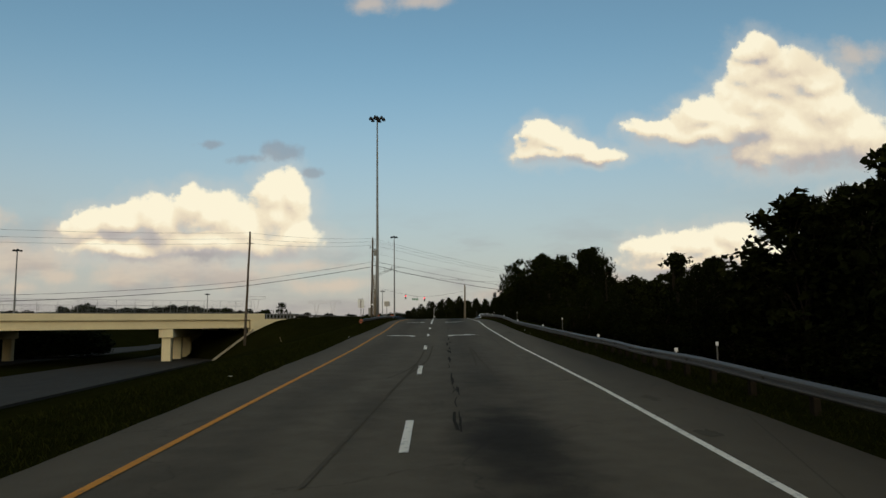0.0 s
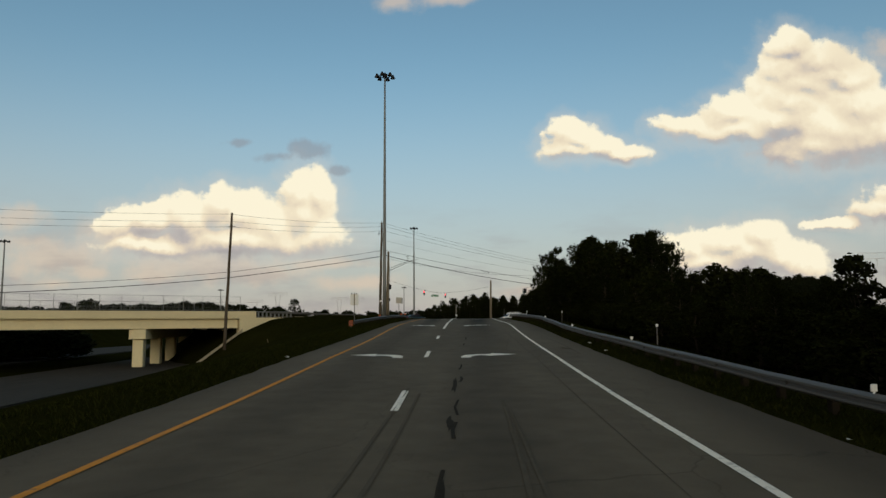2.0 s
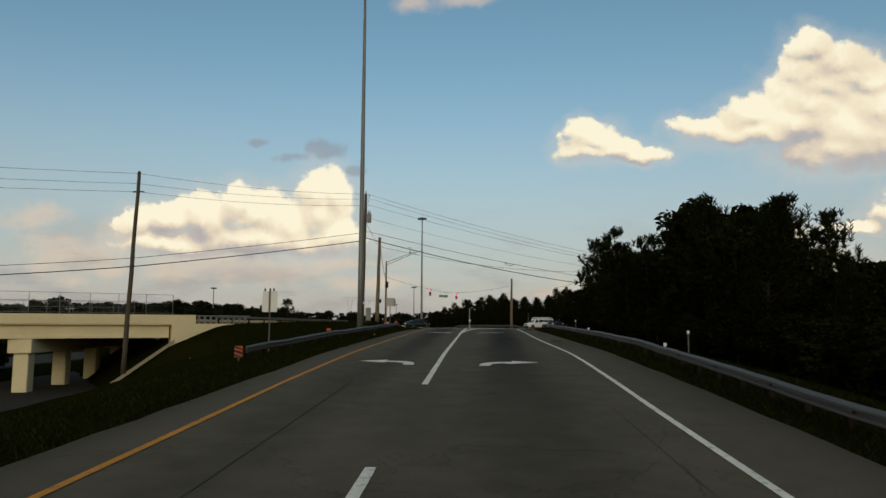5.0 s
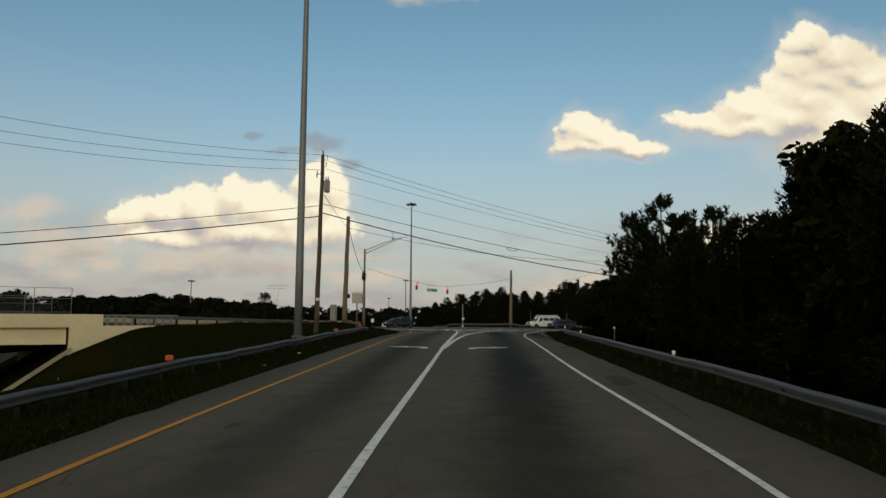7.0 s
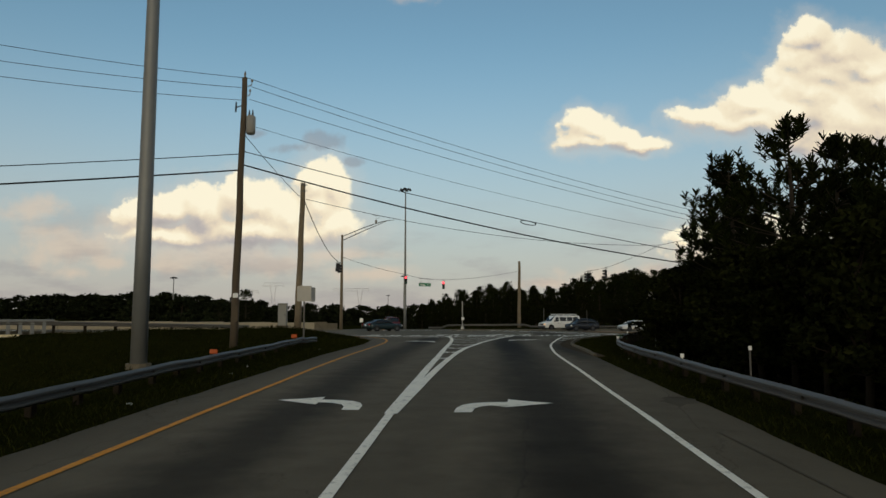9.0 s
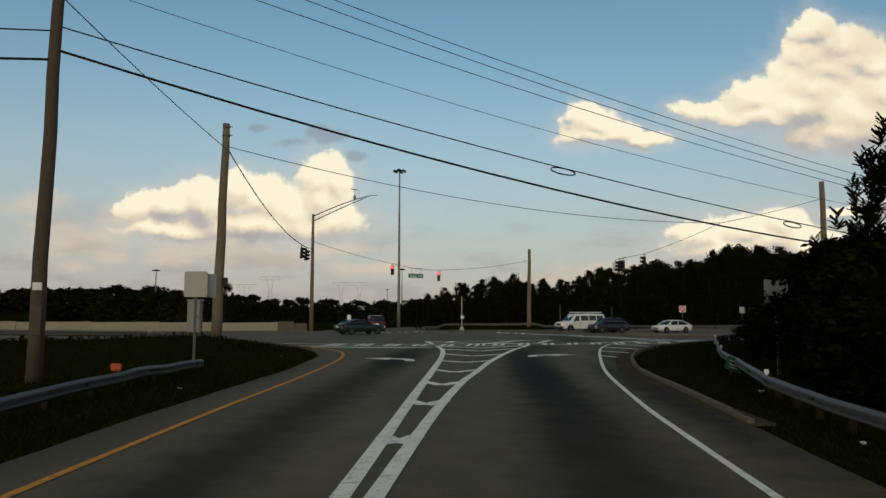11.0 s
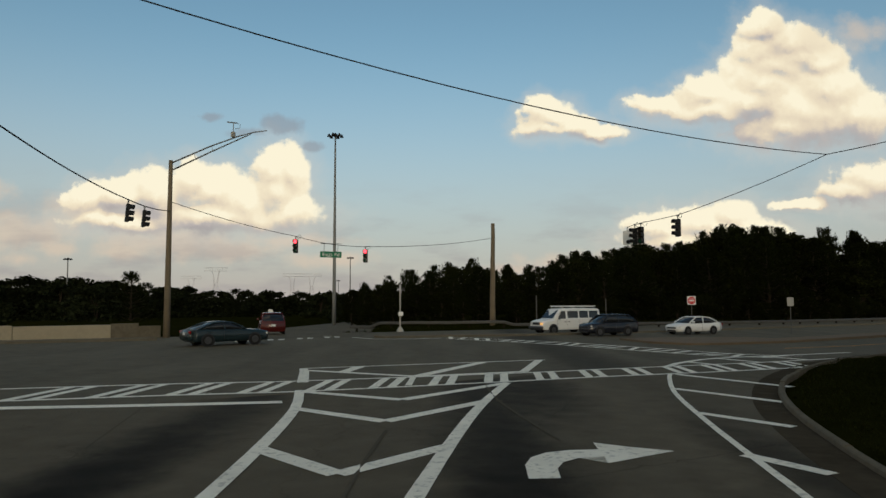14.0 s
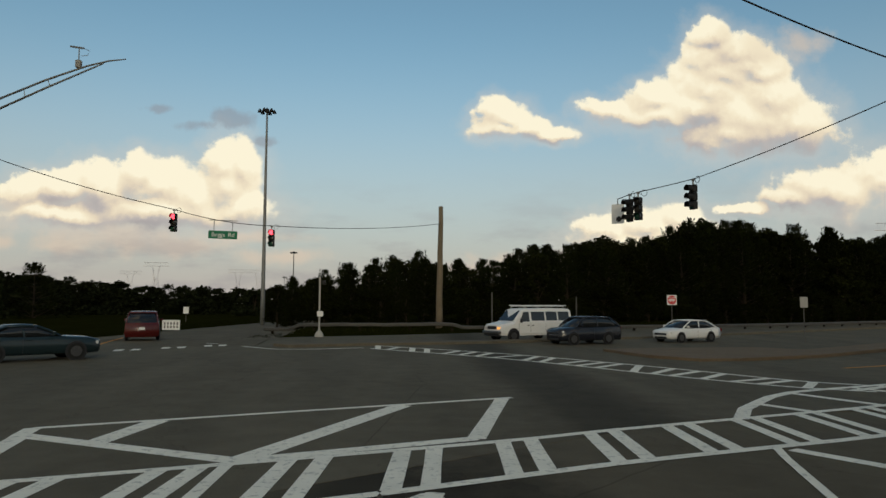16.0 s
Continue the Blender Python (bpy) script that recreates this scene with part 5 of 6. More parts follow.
def post_sign(name, x, y, z0, label, panels, mat, post_r=0.035, turn=0.0, post_top=None):
    """panels: (width, height, centre height, off)."""
    ob = thing(name, label, "sign", m=Matrix.Translation((x, y, z0)) @ Matrix.Rotation(radians(turn), 4, "Z"))
    top = post_top or max(c + h / 2 for _, h, c, _ in panels)
    bm = bmesh.new()
    box(bm, (0, 0.03, top / 2 - 0.15), (post_r * 2, post_r, top + 0.3), bevel=0.006)
    part("post", bm, MAT["steel"], ob)
    for w, h, c, off in panels:
        bm = bmesh.new()
        plate(bm, w, h, Matrix.Translation((off, 0, c)))
        part("panel", bm, MAT[mat], ob)
    return ob


dne = post_sign("do_not_enter_sign", 27.4, 224.2, -0.35, "white square sign with a red disc and white bar", [(0.92, 0.92, 2.85, 0)], "sign_white")
bm = bmesh.new()
tube(bm, [(0, -0.008, 2.85), (0, -0.014, 2.85)], 0.41, 24)
disc = part("disc", bm, MAT["sign_red"], dne, "red disc")
bm = bmesh.new()
box(bm, (0, -0.017, 2.85), (0.6, 0.006, 0.13))
part("bar", bm, MAT["sign_white"], dne)
lettering("DO NOT", 0.15, Matrix.Translation((0, -0.016, 3.03)) @ FLAT, MAT["sign_white"], dne)
lettering("ENTER", 0.15, Matrix.Translation((0, -0.016, 2.67)) @ FLAT, MAT["sign_white"], dne)
post_sign("traffic_sign", 29.2, 206.1, -0.35, "grey back of a square traffic sign on a thin post", [(0.66, 0.72, 2.72, 0)], "sign_back", turn=15)
corner_sign = post_sign("traffic_sign", -11.9, 150.4, 0.35, "bare metal backs of two square signs on one steel post", [(0.98, 1.02, 3.0, 0)], "sign_back", 0.05, -4, 3.3)
bm = bmesh.new()
plate(bm, 0.7, 0.95, Matrix.Translation((0.42, 0.32, 2.95)) @ Matrix.Rotation(radians(68), 4, "Z"))
part("panel", bm, MAT["sign_back"], corner_sign)
post_sign("traffic_sign", 11.05, 151.4, 0.1, "bare metal back of a wide sign beside the trees", [(0.95, 1.0, 2.95, 0)], "sign_back", 0.05, 5)
sg = post_sign("small_sign", 8.0, 148.3, 0.05, "small faded green board tilted against the guard rail", [(0.56, 0.46, 0.45, 0)], "faded_green", 0.012, 0)
sg.matrix_basis = Matrix.Translation((8.05, 148.1, 0.05)) @ Matrix.Rotation(radians(22), 4, "Y")
for k, h in enumerate((0.55, 0.43, 0.34)):
    bm = bmesh.new()
    box(bm, (0, -0.009, h), (0.40 - 0.06 * k, 0.004, 0.035))
    part("print_bar", bm, MAT["sign_back"], sg)
for x, y, z in ((-47.0, 215.0, LOW), (-62.0, 205.0, LOW), (-28.0, 262, -1.8)):
    post_sign("speed_sign", x, y, z, "small white rectangular road sign beside the highway", [(0.75, 0.95, 2.6, 0)], "sign_white")
board = thing("roadside_board", "pale board with dark bars on short legs beside the on-ramp", "sign", m=Matrix.Translation((-20.2, 231.0, on_ramp_z(231.0))))
bm = bmesh.new()
plate(bm, 1.7, 0.98, Matrix.Translation((0, 0, 0.62)), 0.03, 0.04)
part("panel", bm, MAT["sign_white"], board)
for dx in (-0.62, 0.62):
    bm = bmesh.new()
    box(bm, (dx, 0.05, 0.2), (0.07, 0.05, 0.6), bevel=0.01)
    part("leg", bm, MAT["steel"], board)
for k in range(5):
    for h in (0.44, 0.78):
        bm = bmesh.new()
        box(bm, (-0.6 + 0.3 * k, -0.018, h), (0.12, 0.006, 0.24))
        part("print_bar", bm, MAT["black"], board)
# white sign on a post behind the rail, its back braced with a timber
z0 = ground_z(-10.8, 98.6)
ws = post_sign("traffic_sign", -10.8, 98.6, z0, "tall white sign back on a slim post behind the rail", [(0.8, 1.06, 1.7 - z0, 0)], "sign_white", 0.035, -6, 2.24 - z0)
bm = bmesh.new()
box(bm, (0.0, -0.03, 1.7 - z0), (0.09, 0.05, 1.02), bevel=0.008)
part("brace", bm, MAT["wood_pale"], ws, "brown timber brace")
for dx in (-0.27, 0.0, 0.2):
    bm = bmesh.new()
    tube(bm, [(dx, 0, 2.2 - z0), (dx, 0, 2.28 - z0), (dx, 0, 2.33 - z0), (dx, 0, 2.37 - z0)], [0.02, 0.04, 0.045, 0.02], 8)
    part("bracket", bm, MAT["black"], ws)
# slim posts with white caps behind the ramp's rail
for x, y in ((8.9, 34.0), (8.8, 64.0), (8.4, 93.8), (8.0, 127.0)):
    z0 = ground_z(x, y)
    dl = thing("delineator_post", "slim steel delineator post with a white reflector", "post", "delineator posts", m=Matrix.Translation((x, y, z0)))
    bm = bmesh.new()
    box(bm, (0, 0, 0.4), (0.05, 0.03, 1.2), bevel=0.005)
    part("post", bm, MAT["steel"], dl)
    bm = bmesh.new()
    box(bm, (0, -0.02, 0.95), (0.1, 0.02, 0.13), bevel=0.005)
    part("reflector", bm, MAT["sign_white"], dl, "white reflector")
SX, SY = -28.1, 130.4
stake = thing("wooden_stake", "thin pale wooden stake leaning in the berm grass", "stake", m=Matrix.Translation((SX, SY, ground_z(SX, SY))) @ Matrix.Rotation(radians(-16), 4, "Y"))
bm = bmesh.new()
box(bm, (0, 0, 0.75), (0.09, 0.04, 1.9), bevel=0.008)
part("stake", bm, MAT["wood_pale"], stake)
marker = thing("hazard_marker", "orange and black striped hazard marker at the rail end", "sign", m=Matrix.Translation((-10.05, 92.3, ground_z(-10.05, 92.3) - 0.08)))
bm = bmesh.new()
plate(bm, 0.34, 0.46, Matrix.Translation((0, 0, 0.5)), 0.015, 0.03)
part("panel", bm, MAT["orange"], marker)
for low in (0.30, 0.48, 0.66):
    top = min(low + 0.105, 0.725)
    bm = bmesh.new()
    prism(bm, [(-0.165, low), (-0.165, top), (0.165, top - 0.11), (0.165, low - 0.02 if low < 0.35 else low - 0.11)], 0.004, Matrix.Translation((0, -0.011, 0)))
    part("stripe", bm, MAT["black"], marker)
bm = bmesh.new()
box(bm, (0, 0.02, 0.3), (0.05, 0.03, 0.7))
part("post", bm, MAT["steel"], marker)
bm = bmesh.new()
box(bm, (0, 0, 0.78), (0.25, 0.06, 0.17), bevel=0.03)
om = part("orange_marker", bm, MAT["orange"])
om.location = (-9.12, 104.5, ground_z(-9.12, 104.5) - 0.1)
tagged(om, "bright orange plastic marker on the guard rail", "marker")
bm = bmesh.new()
box(bm, (0, 0, 0.75), (0.3, 0.06, 0.2), bevel=0.04)
om = part("orange_marker", bm, MAT["orange"])
om.location = (-9.92, 141.0, ground_z(-9.92, 141.0) - 0.02)
tagged(om, "bright orange plastic marker on the guard rail", "marker")
bm = bmesh.new()
box(bm, (0, 0, 0.72), (0.28, 0.06, 0.16), bevel=0.03)
om = part("orange_marker", bm, MAT["orange"])
om.location = (-9.3, 128.7, ground_z(-9.3, 128.7) - 0.04)
tagged(om, "bright orange plastic marker on the guard rail", "marker")
ped = thing("pedestrian_signal_post", "thin grey pedestrian push-button post on a concrete base", "signal post", m=Matrix.Translation((-3.4, 209.3, -0.12)))
bm = bmesh.new()
tube(bm, [(0, 0, 0.2), (0, 0, 4.1)], 0.06, 10)
part("post", bm, MAT["sign_back"], ped)
bm = bmesh.new()
tube(bm, [(0, 0, -0.2), (0, 0, 0.1), (0, 0, 0.3), (0, 0, 0.42)], [0.3, 0.3, 0.2, 0.1], 10)
part("base", bm, MAT["sign_back"], ped, "concrete base")
bm = bmesh.new()
box(bm, (0.06, -0.08, 1.55), (0.42, 0.16, 0.36), bevel=0.03)
part("button_box", bm, MAT["sign_white"], ped)
bm = bmesh.new()
box(bm, (0.28, 0.0, 3.7), (0.24, 0.2, 0.3), bevel=0.03)
part("signal_box", bm, MAT["black"], ped)
for x, y, h in ((8.9, 212.0, 3.3), (15.6, 213.5, 3.0), (17.3, 214.5, 1.4)):
    tm = thing("marker_post", "thin dull steel post behind the stopped cars", "post", m=Matrix.Translation((x, y, -0.3)))
    bm = bmesh.new()
    tube(bm, [(0, 0, 0), (0, 0, h)], 0.05, 8)
    part("post", bm, MAT["steel"], tm)
cab = thing("control_cabinet", "grey metal traffic control cabinet on a concrete pad", "cabinet", m=Matrix.Translation((-16.4, 160.9, 0.95)) @ Matrix.Rotation(radians(8), 4, "Z"))
bm = bmesh.new()
box(bm, (0, 0, 1.0), (0.7, 0.55, 1.72), bevel=0.03)
part("body", bm, MAT["grey_box"], cab)
bm = bmesh.new()
box(bm, (0, 0, 1.9), (0.78, 0.64, 0.1), bevel=0.03)
part("lid", bm, MAT["grey_box"], cab)
bm = bmesh.new()
box(bm, (0, 0, -0.05), (0.9, 0.75, 0.4), bevel=0.03)
part("pad", bm, MAT["kerb"], cab, "concrete pad")
bm = bmesh.new()
box(bm, (0, -0.285, 1.0), (0.58, 0.03, 1.5), bevel=0.01)
door = part("door", bm, MAT["grey_box"], cab)
bm = bmesh.new()
box(bm, (0.22, -0.32, 1.0), (0.05, 0.05, 0.2), bevel=0.01)
part("handle", bm, MAT["steel"], door)

# ---- vehicles ----


def hull(bm, stations):
    """Skins rings of (x, [(half_width, z), ...]) from the middle of the floor up to the middle of the top, mirrored."""
    rings = []
    for x, side in stations:
        right = [bm.verts.new((x, -w, z)) for w, z in side]
        left = [bm.verts.new((x, w, z)) for w, z in reversed(side)]
        rings.append(right + left)
    k = len(rings[0])
    for a, b in zip(rings, rings[1:]):
        for i in range(k):
            bm.faces.new((a[i], b[i], b[(i + 1) % k], a[(i + 1) % k]))
    bm.faces.new(rings[0])
    bm.faces.new(rings[-1][::-1])
    bmesh.ops.recalc_face_normals(bm, faces=bm.faces)


def wheel(parent, x, y, r, w, mesh_of={}):
    key = (round(r, 3), round(w, 3))
    if key not in mesh_of:
        bm = bmesh.new()
        tube(bm, [(0, -w / 2, 0), (0, -w / 2 + 0.03, 0), (0, w / 2 - 0.03, 0), (0, w / 2, 0)], [r - 0.05, r, r, r - 0.05], 20)
        t = part("tyre", bm, MAT["rubber"], parent, smooth_faces=False)
        bm = bmesh.new()
        tube(bm, [(0, -w / 2 - 0.012, 0), (0, w / 2 + 0.012, 0)], r * 0.62, 16)
        for k in range(5):
            a = k * math.tau / 5
            for s in (-1, 1):
                box(bm, (0.33 * r * math.cos(a), s * (w / 2 + 0.015), 0.33 * r * math.sin(a)), (0.5 * r, 0.02, 0.1), Matrix.Rotation(-a, 4, "Y"))
        rm = part("rim", bm, MAT["rim"], t)
        mesh_of[key] = (t.data, rm.data)
        t.matrix_basis = Matrix.Translation((x, y, r))
        return t
    t = shared("tyre", mesh_of[key][0], parent, Matrix.Translation((x, y, r)))
    shared("rim", mesh_of[key][1], t, Matrix.Identity(4))
    return t


def car(name, label, mat, m, length, width, belt, roof, bonnet, cabin, wheel_r, base, category="car", tail="boot"):
    """cabin: (windscreen foot, roof front, roof back, rear window foot) along x from the nose; the nose points to -x."""
    ob = thing(name, label, category, m=m)
    h = width / 2
    a, b, c, d = cabin
    bm = bmesh.new()

    def ring(x, w, low, mid, top, crown):
        return (x, [(w * 0.5, low), (w * 0.92, low + 0.03), (w, low + 0.18), (w, mid), (w * 0.97, top - 0.07), (w * 0.86, top), (0.001, top + crown)])

    st = [ring(0.0, h * 0.72, 0.30, 0.50, bonnet - 0.16, 0.0), ring(0.1, h * 0.86, 0.24, 0.52, bonnet - 0.09, 0.01), ring(0.45, h * 0.97, 0.22, 0.55, bonnet - 0.02, 0.03),
          ring(a - 0.25, h, 0.22, 0.6, belt - 0.07, 0.04), ring(a, h, 0.22, 0.6, belt - 0.02, 0.02), ring((a + d) / 2, h, 0.22, 0.6, belt, 0.0), ring(d, h, 0.22, 0.62, belt, 0.01)]
    if tail == "boot":
        st += [ring(d + 0.25, h, 0.24, 0.62, belt - 0.02, 0.02), ring(length - 0.35, h * 0.97, 0.26, 0.62, belt - 0.03, 0.02), ring(length - 0.08, h * 0.88, 0.32, 0.6, belt - 0.08, 0.01), ring(length, h * 0.8, 0.36, 0.6, belt - 0.18, 0.0)]
    else:
        st += [ring(length - 0.1, h * 0.98, 0.26, 0.62, belt, 0.0), ring(length, h * 0.92, 0.34, 0.6, belt - 0.05, 0.0)]
    hull(bm, st)
    part("body", bm, mat, ob, smooth_faces=True)
    # glasshouse: dark glass with a painted roof and pillars over it
    bm = bmesh.new()

    def glass(x, top, w0, w1):
        return (x, [(w0 * 0.5, belt - 0.06), (w0, belt - 0.05), (w0 * 0.5 + w1 * 0.5, (belt + top) / 2), (w1, top - 0.02), (0.001, top)])

    hull(bm, [glass(a - 0.05, belt + 0.005, h * 0.86, h * 0.84), glass(b, roof - 0.035, h * 0.93, h * 0.74), glass((b + c) / 2, roof - 0.015, h * 0.94, h * 0.76), glass(c, roof - 0.045, h * 0.93, h * 0.73), glass(d + 0.05, belt + 0.005, h * 0.86, h * 0.8)])
    part("glasshouse", bm, MAT["glass"], ob, "dark tinted window glass", True)
    bm = bmesh.new()
    hull(bm, [(b - 0.08, [(h * 0.3, roof - 0.075), (h * 0.7, roof - 0.085), (h * 0.66, roof - 0.04), (0.001, roof - 0.03)]), (b + 0.15, [(h * 0.3, roof - 0.08), (h * 0.78, roof - 0.085), (h * 0.73, roof - 0.01), (0.001, roof + 0.005)]),
              ((b + c) / 2, [(h * 0.3, roof - 0.07), (h * 0.8, roof - 0.075), (h * 0.75, roof + 0.0), (0.001, roof + 0.02)]), (c, [(h * 0.3, roof - 0.09), (h * 0.77, roof - 0.1), (h * 0.72, roof - 0.03), (0.001, roof - 0.01)]), (c + 0.1, [(h * 0.3, roof - 0.1), (h * 0.7, roof - 0.12), (h * 0.66, roof - 0.07), (0.001, roof - 0.05)])])
    part("roof", bm, mat, ob, smooth_faces=True)
    for s in (-1, 1):
        for x0, x1 in ((a - 0.02, b), ((b + c) / 2 - 0.05, (b + c) / 2 + 0.02), (d + 0.02, c)):
            bm = bmesh.new()
            tube(bm, [(x0, s * h * 0.9, belt - 0.05), ((x0 + x1) / 2, s * (h * 0.5 * 0.9 + h * 0.5 * 0.78 + 0.012), (belt + roof) / 2 - 0.02), (x1, s * h * 0.765, roof - 0.06)], [0.05, 0.045, 0.045], 6)
            part("pillar", bm, mat, ob)
        bm = bmesh.new()
        box(bm, (a + 0.28, s * (h + 0.09), belt + 0.07), (0.12, 0.2, 0.15), bevel=0.03)
        part("mirror", bm, mat, ob)
        bm = bmesh.new()
        box(bm, (0.16, s * h * 0.66, bonnet - 0.22), (0.2, 0.42, 0.15), Matrix.Rotation(s * radians(-12), 4, "Z"), 0.03)
        part("headlight", bm, MAT["lamp_glass"], ob, "clear headlamp")
        bm = bmesh.new()
        box(bm, (length - 0.07, s * h * 0.76, belt - 0.17), (0.1, 0.32, 0.18), bevel=0.03)
        part("tail_light", bm, MAT["tail_red"], ob, "red tail lamp")
        for x in (base[0], base[1]):
            bm = bmesh.new()
            tube(bm, [(x, s * (h - 0.04), wheel_r), (x, s * (h + 0.006), wheel_r)], wheel_r + 0.055, 20)
            arch = part("wheel_arch", bm, MAT["trim"], ob)
            wheel(ob, x, s * (h - 0.08), wheel_r, 0.2)
        for x in (a + 0.35, (b + c) / 2 + 0.05):
            bm = bmesh.new()
            box(bm, (x + 0.75, s * (h + 0.005), belt - 0.16), (0.2, 0.03, 0.035), bevel=0.008)
            part("door_handle", bm, mat, ob)
            bm = bmesh.new()
            box(bm, (x + 0.95, s * (h + 0.0), 0.58), (0.012, 0.008, belt - 0.45))
            part("door_gap", bm, MAT["trim"], ob)
    for x, z, hh in ((0.02, bonnet - 0.3, 0.13), (0.04, 0.34, 0.14)):
        bm = bmesh.new()
        box(bm, (x, 0, z), (0.1, h * 1.1, hh), bevel=0.02)
        part("grille", bm, MAT["trim"], ob)
    bm = bmesh.new()
    box(bm, (length - 0.01, 0, 0.72), (0.03, 0.34, 0.16), bevel=0.01)
    part("plate", bm, MAT["sign_white"], ob)
    return ob


def at_road(x, y, turn, length):
    """The pose of a car whose middle stands at x, y; turn: degrees from nose towards -x."""
    r = Matrix.Rotation(radians(turn), 4, "Z")
    return Matrix.Translation((x, y, pave_z(x, y) + 0.01)) @ r @ Matrix.Translation((-length / 2, 0, 0))


def pane(parent, name, corners, mat, label="", proud=0.012):
    """A thin sheet through the corners, standing proud of the panel behind it."""
    pts = [Vector(c) for c in corners]
    n = (pts[1] - pts[0]).cross(pts[2] - pts[0]).normalized()
    bm = bmesh.new()
    out, inn = [bm.verts.new(p + n * proud) for p in pts], [bm.verts.new(p - n * 0.02) for p in pts]
    bm.faces.new(out)
    bm.faces.new(inn[::-1])
    for i in range(len(pts)):
        j = (i + 1) % len(pts)
        bm.faces.new((out[j], out[i], inn[i], inn[j]))
    return part(name, bm, mat, parent, label)


def passenger_van(label, m):
    """Full-size van: short sloping bonnet, raked windscreen, tall slab sides with separate windows; the nose points to -x."""
    ob = thing("van", label, "van", m=m)
    paint_mat = MAT["white_car"]

    def ring(x, w, low, waist, w_top, top):
        return (x, [(w * 0.5, low), (w * 0.95, low + 0.03), (w, low + 0.2), (w, waist), (w_top, top - 0.07), (w_top * 0.9, top), (0.001, top + 0.025)])

    bm = bmesh.new()
    hull(bm, [ring(0.0, 0.88, 0.42, 0.80, 0.80, 1.02), ring(0.12, 0.95, 0.38, 0.92, 0.88, 1.09), ring(1.05, 1.0, 0.34, 1.12, 0.92, 1.25), ring(1.72, 1.01, 0.34, 1.2, 0.84, 2.03),
              ring(2.2, 1.01, 0.34, 1.2, 0.85, 2.1), ring(4.2, 1.01, 0.34, 1.2, 0.85, 2.12), ring(5.75, 1.0, 0.36, 1.2, 0.84, 2.09), ring(5.9, 0.95, 0.45, 1.2, 0.8, 2.0)])
    part("body", bm, paint_mat, ob)
    pane(ob, "windscreen", [(1.09, 0.80, 1.30), (1.69, 0.74, 1.97), (1.69, -0.74, 1.97), (1.09, -0.80, 1.30)], MAT["glass"], "raked windscreen")

    def side(x, z, s):
        return (x, s * (1.01 - (z - 1.2) * (1.01 - 0.85) / 0.83), z)

    for s in (-1, 1):
        for outline in (((1.50, 1.27), (2.28, 1.27), (2.28, 1.9), (1.86, 1.9)), ((2.46, 1.32), (3.55, 1.32), (3.55, 1.9), (2.46, 1.9)), ((3.68, 1.32), (4.6, 1.32), (4.6, 1.9), (3.68, 1.9)), ((4.72, 1.32), (5.65, 1.32), (5.65, 1.9), (4.72, 1.9))):
            pts = [side(x, z, s) for x, z in outline]
            pane(ob, "side_window", pts if s < 0 else pts[::-1], MAT["glass"], "dark side window")
        for x in (1.42, 2.37, 3.62):
            pts = [(x - 0.008, s * 1.01, 0.6), (x + 0.008, s * 1.01, 0.6), (x + 0.008, s * 1.01, 1.2), (x - 0.008, s * 1.01, 1.2)]
            pane(ob, "door_gap", pts if s < 0 else pts[::-1], MAT["trim"], proud=0.004)
        for x in (2.18, 2.55):
            bm = bmesh.new()
            box(bm, (x, s * 1.025, 1.02), (0.16, 0.04, 0.06), bevel=0.012)
            part("door_handle", bm, MAT["trim"], ob)
        bm = bmesh.new()
        box(bm, (1.5, s * 1.16, 1.36), (0.12, 0.2, 0.3), bevel=0.04)
        box(bm, (1.56, s * 1.04, 1.3), (0.06, 0.16, 0.05))
        part("mirror", bm, MAT["trim"], ob)
        bm = bmesh.new()
        box(bm, (0.05, s * 0.70, 0.86), (0.12, 0.34, 0.18), bevel=0.03)
        part("headlight", bm, MAT["amber"] if s < 0 else MAT["lamp_glass"], ob, "lit headlamp" if s < 0 else "clear headlamp")
        bm = bmesh.new()
        box(bm, (5.88, s * 0.86, 1.1), (0.08, 0.16, 0.4), bevel=0.02)
        part("tail_light", bm, MAT["tail_red"], ob, "red tail lamp")
        for x in (1.0, 4.55):
            bm = bmesh.new()
            tube(bm, [(x, s * 0.94, 0.42), (x, s * 1.016, 0.42)], 0.45, 20)
            part("wheel_arch", bm, MAT["trim"], ob)
            wheel(ob, x, s * 0.93, 0.37, 0.22)
    bm = bmesh.new()
    box(bm, (0.0, 0, 0.88), (0.1, 0.95, 0.2), bevel=0.02)
    part("grille", bm, MAT["trim"], ob, "black grille")
    bm = bmesh.new()
    box(bm, (-0.04, 0, 0.58), (0.22, 1.92, 0.2), bevel=0.05)
    part("bumper", bm, MAT["rim"], ob, "dull chrome bumper")
    bm = bmesh.new()
    box(bm, (0.02, 0, 0.41), (0.2, 1.7, 0.14), bevel=0.03)
    part("valance", bm, MAT["trim"], ob)
    for yy in (-0.7, -0.35, 0.2, 0.7):
        bm = bmesh.new()
        tube(bm, [(1.55 if yy < 0 else 1.9, yy, 2.3), (5.6, yy, 2.3)], 0.035, 6)
        part("rack_rail", bm, MAT["sign_white"], ob)
    for xx in (2.1, 3.2, 4.3, 5.3):
        bm = bmesh.new()
        tube(bm, [(xx, -0.8, 2.05), (xx, -0.78, 2.25), (xx, 0.78, 2.25), (xx, 0.8, 2.05)], 0.025, 6)
        part("rack_bar", bm, MAT["sign_white"], ob)
    return ob


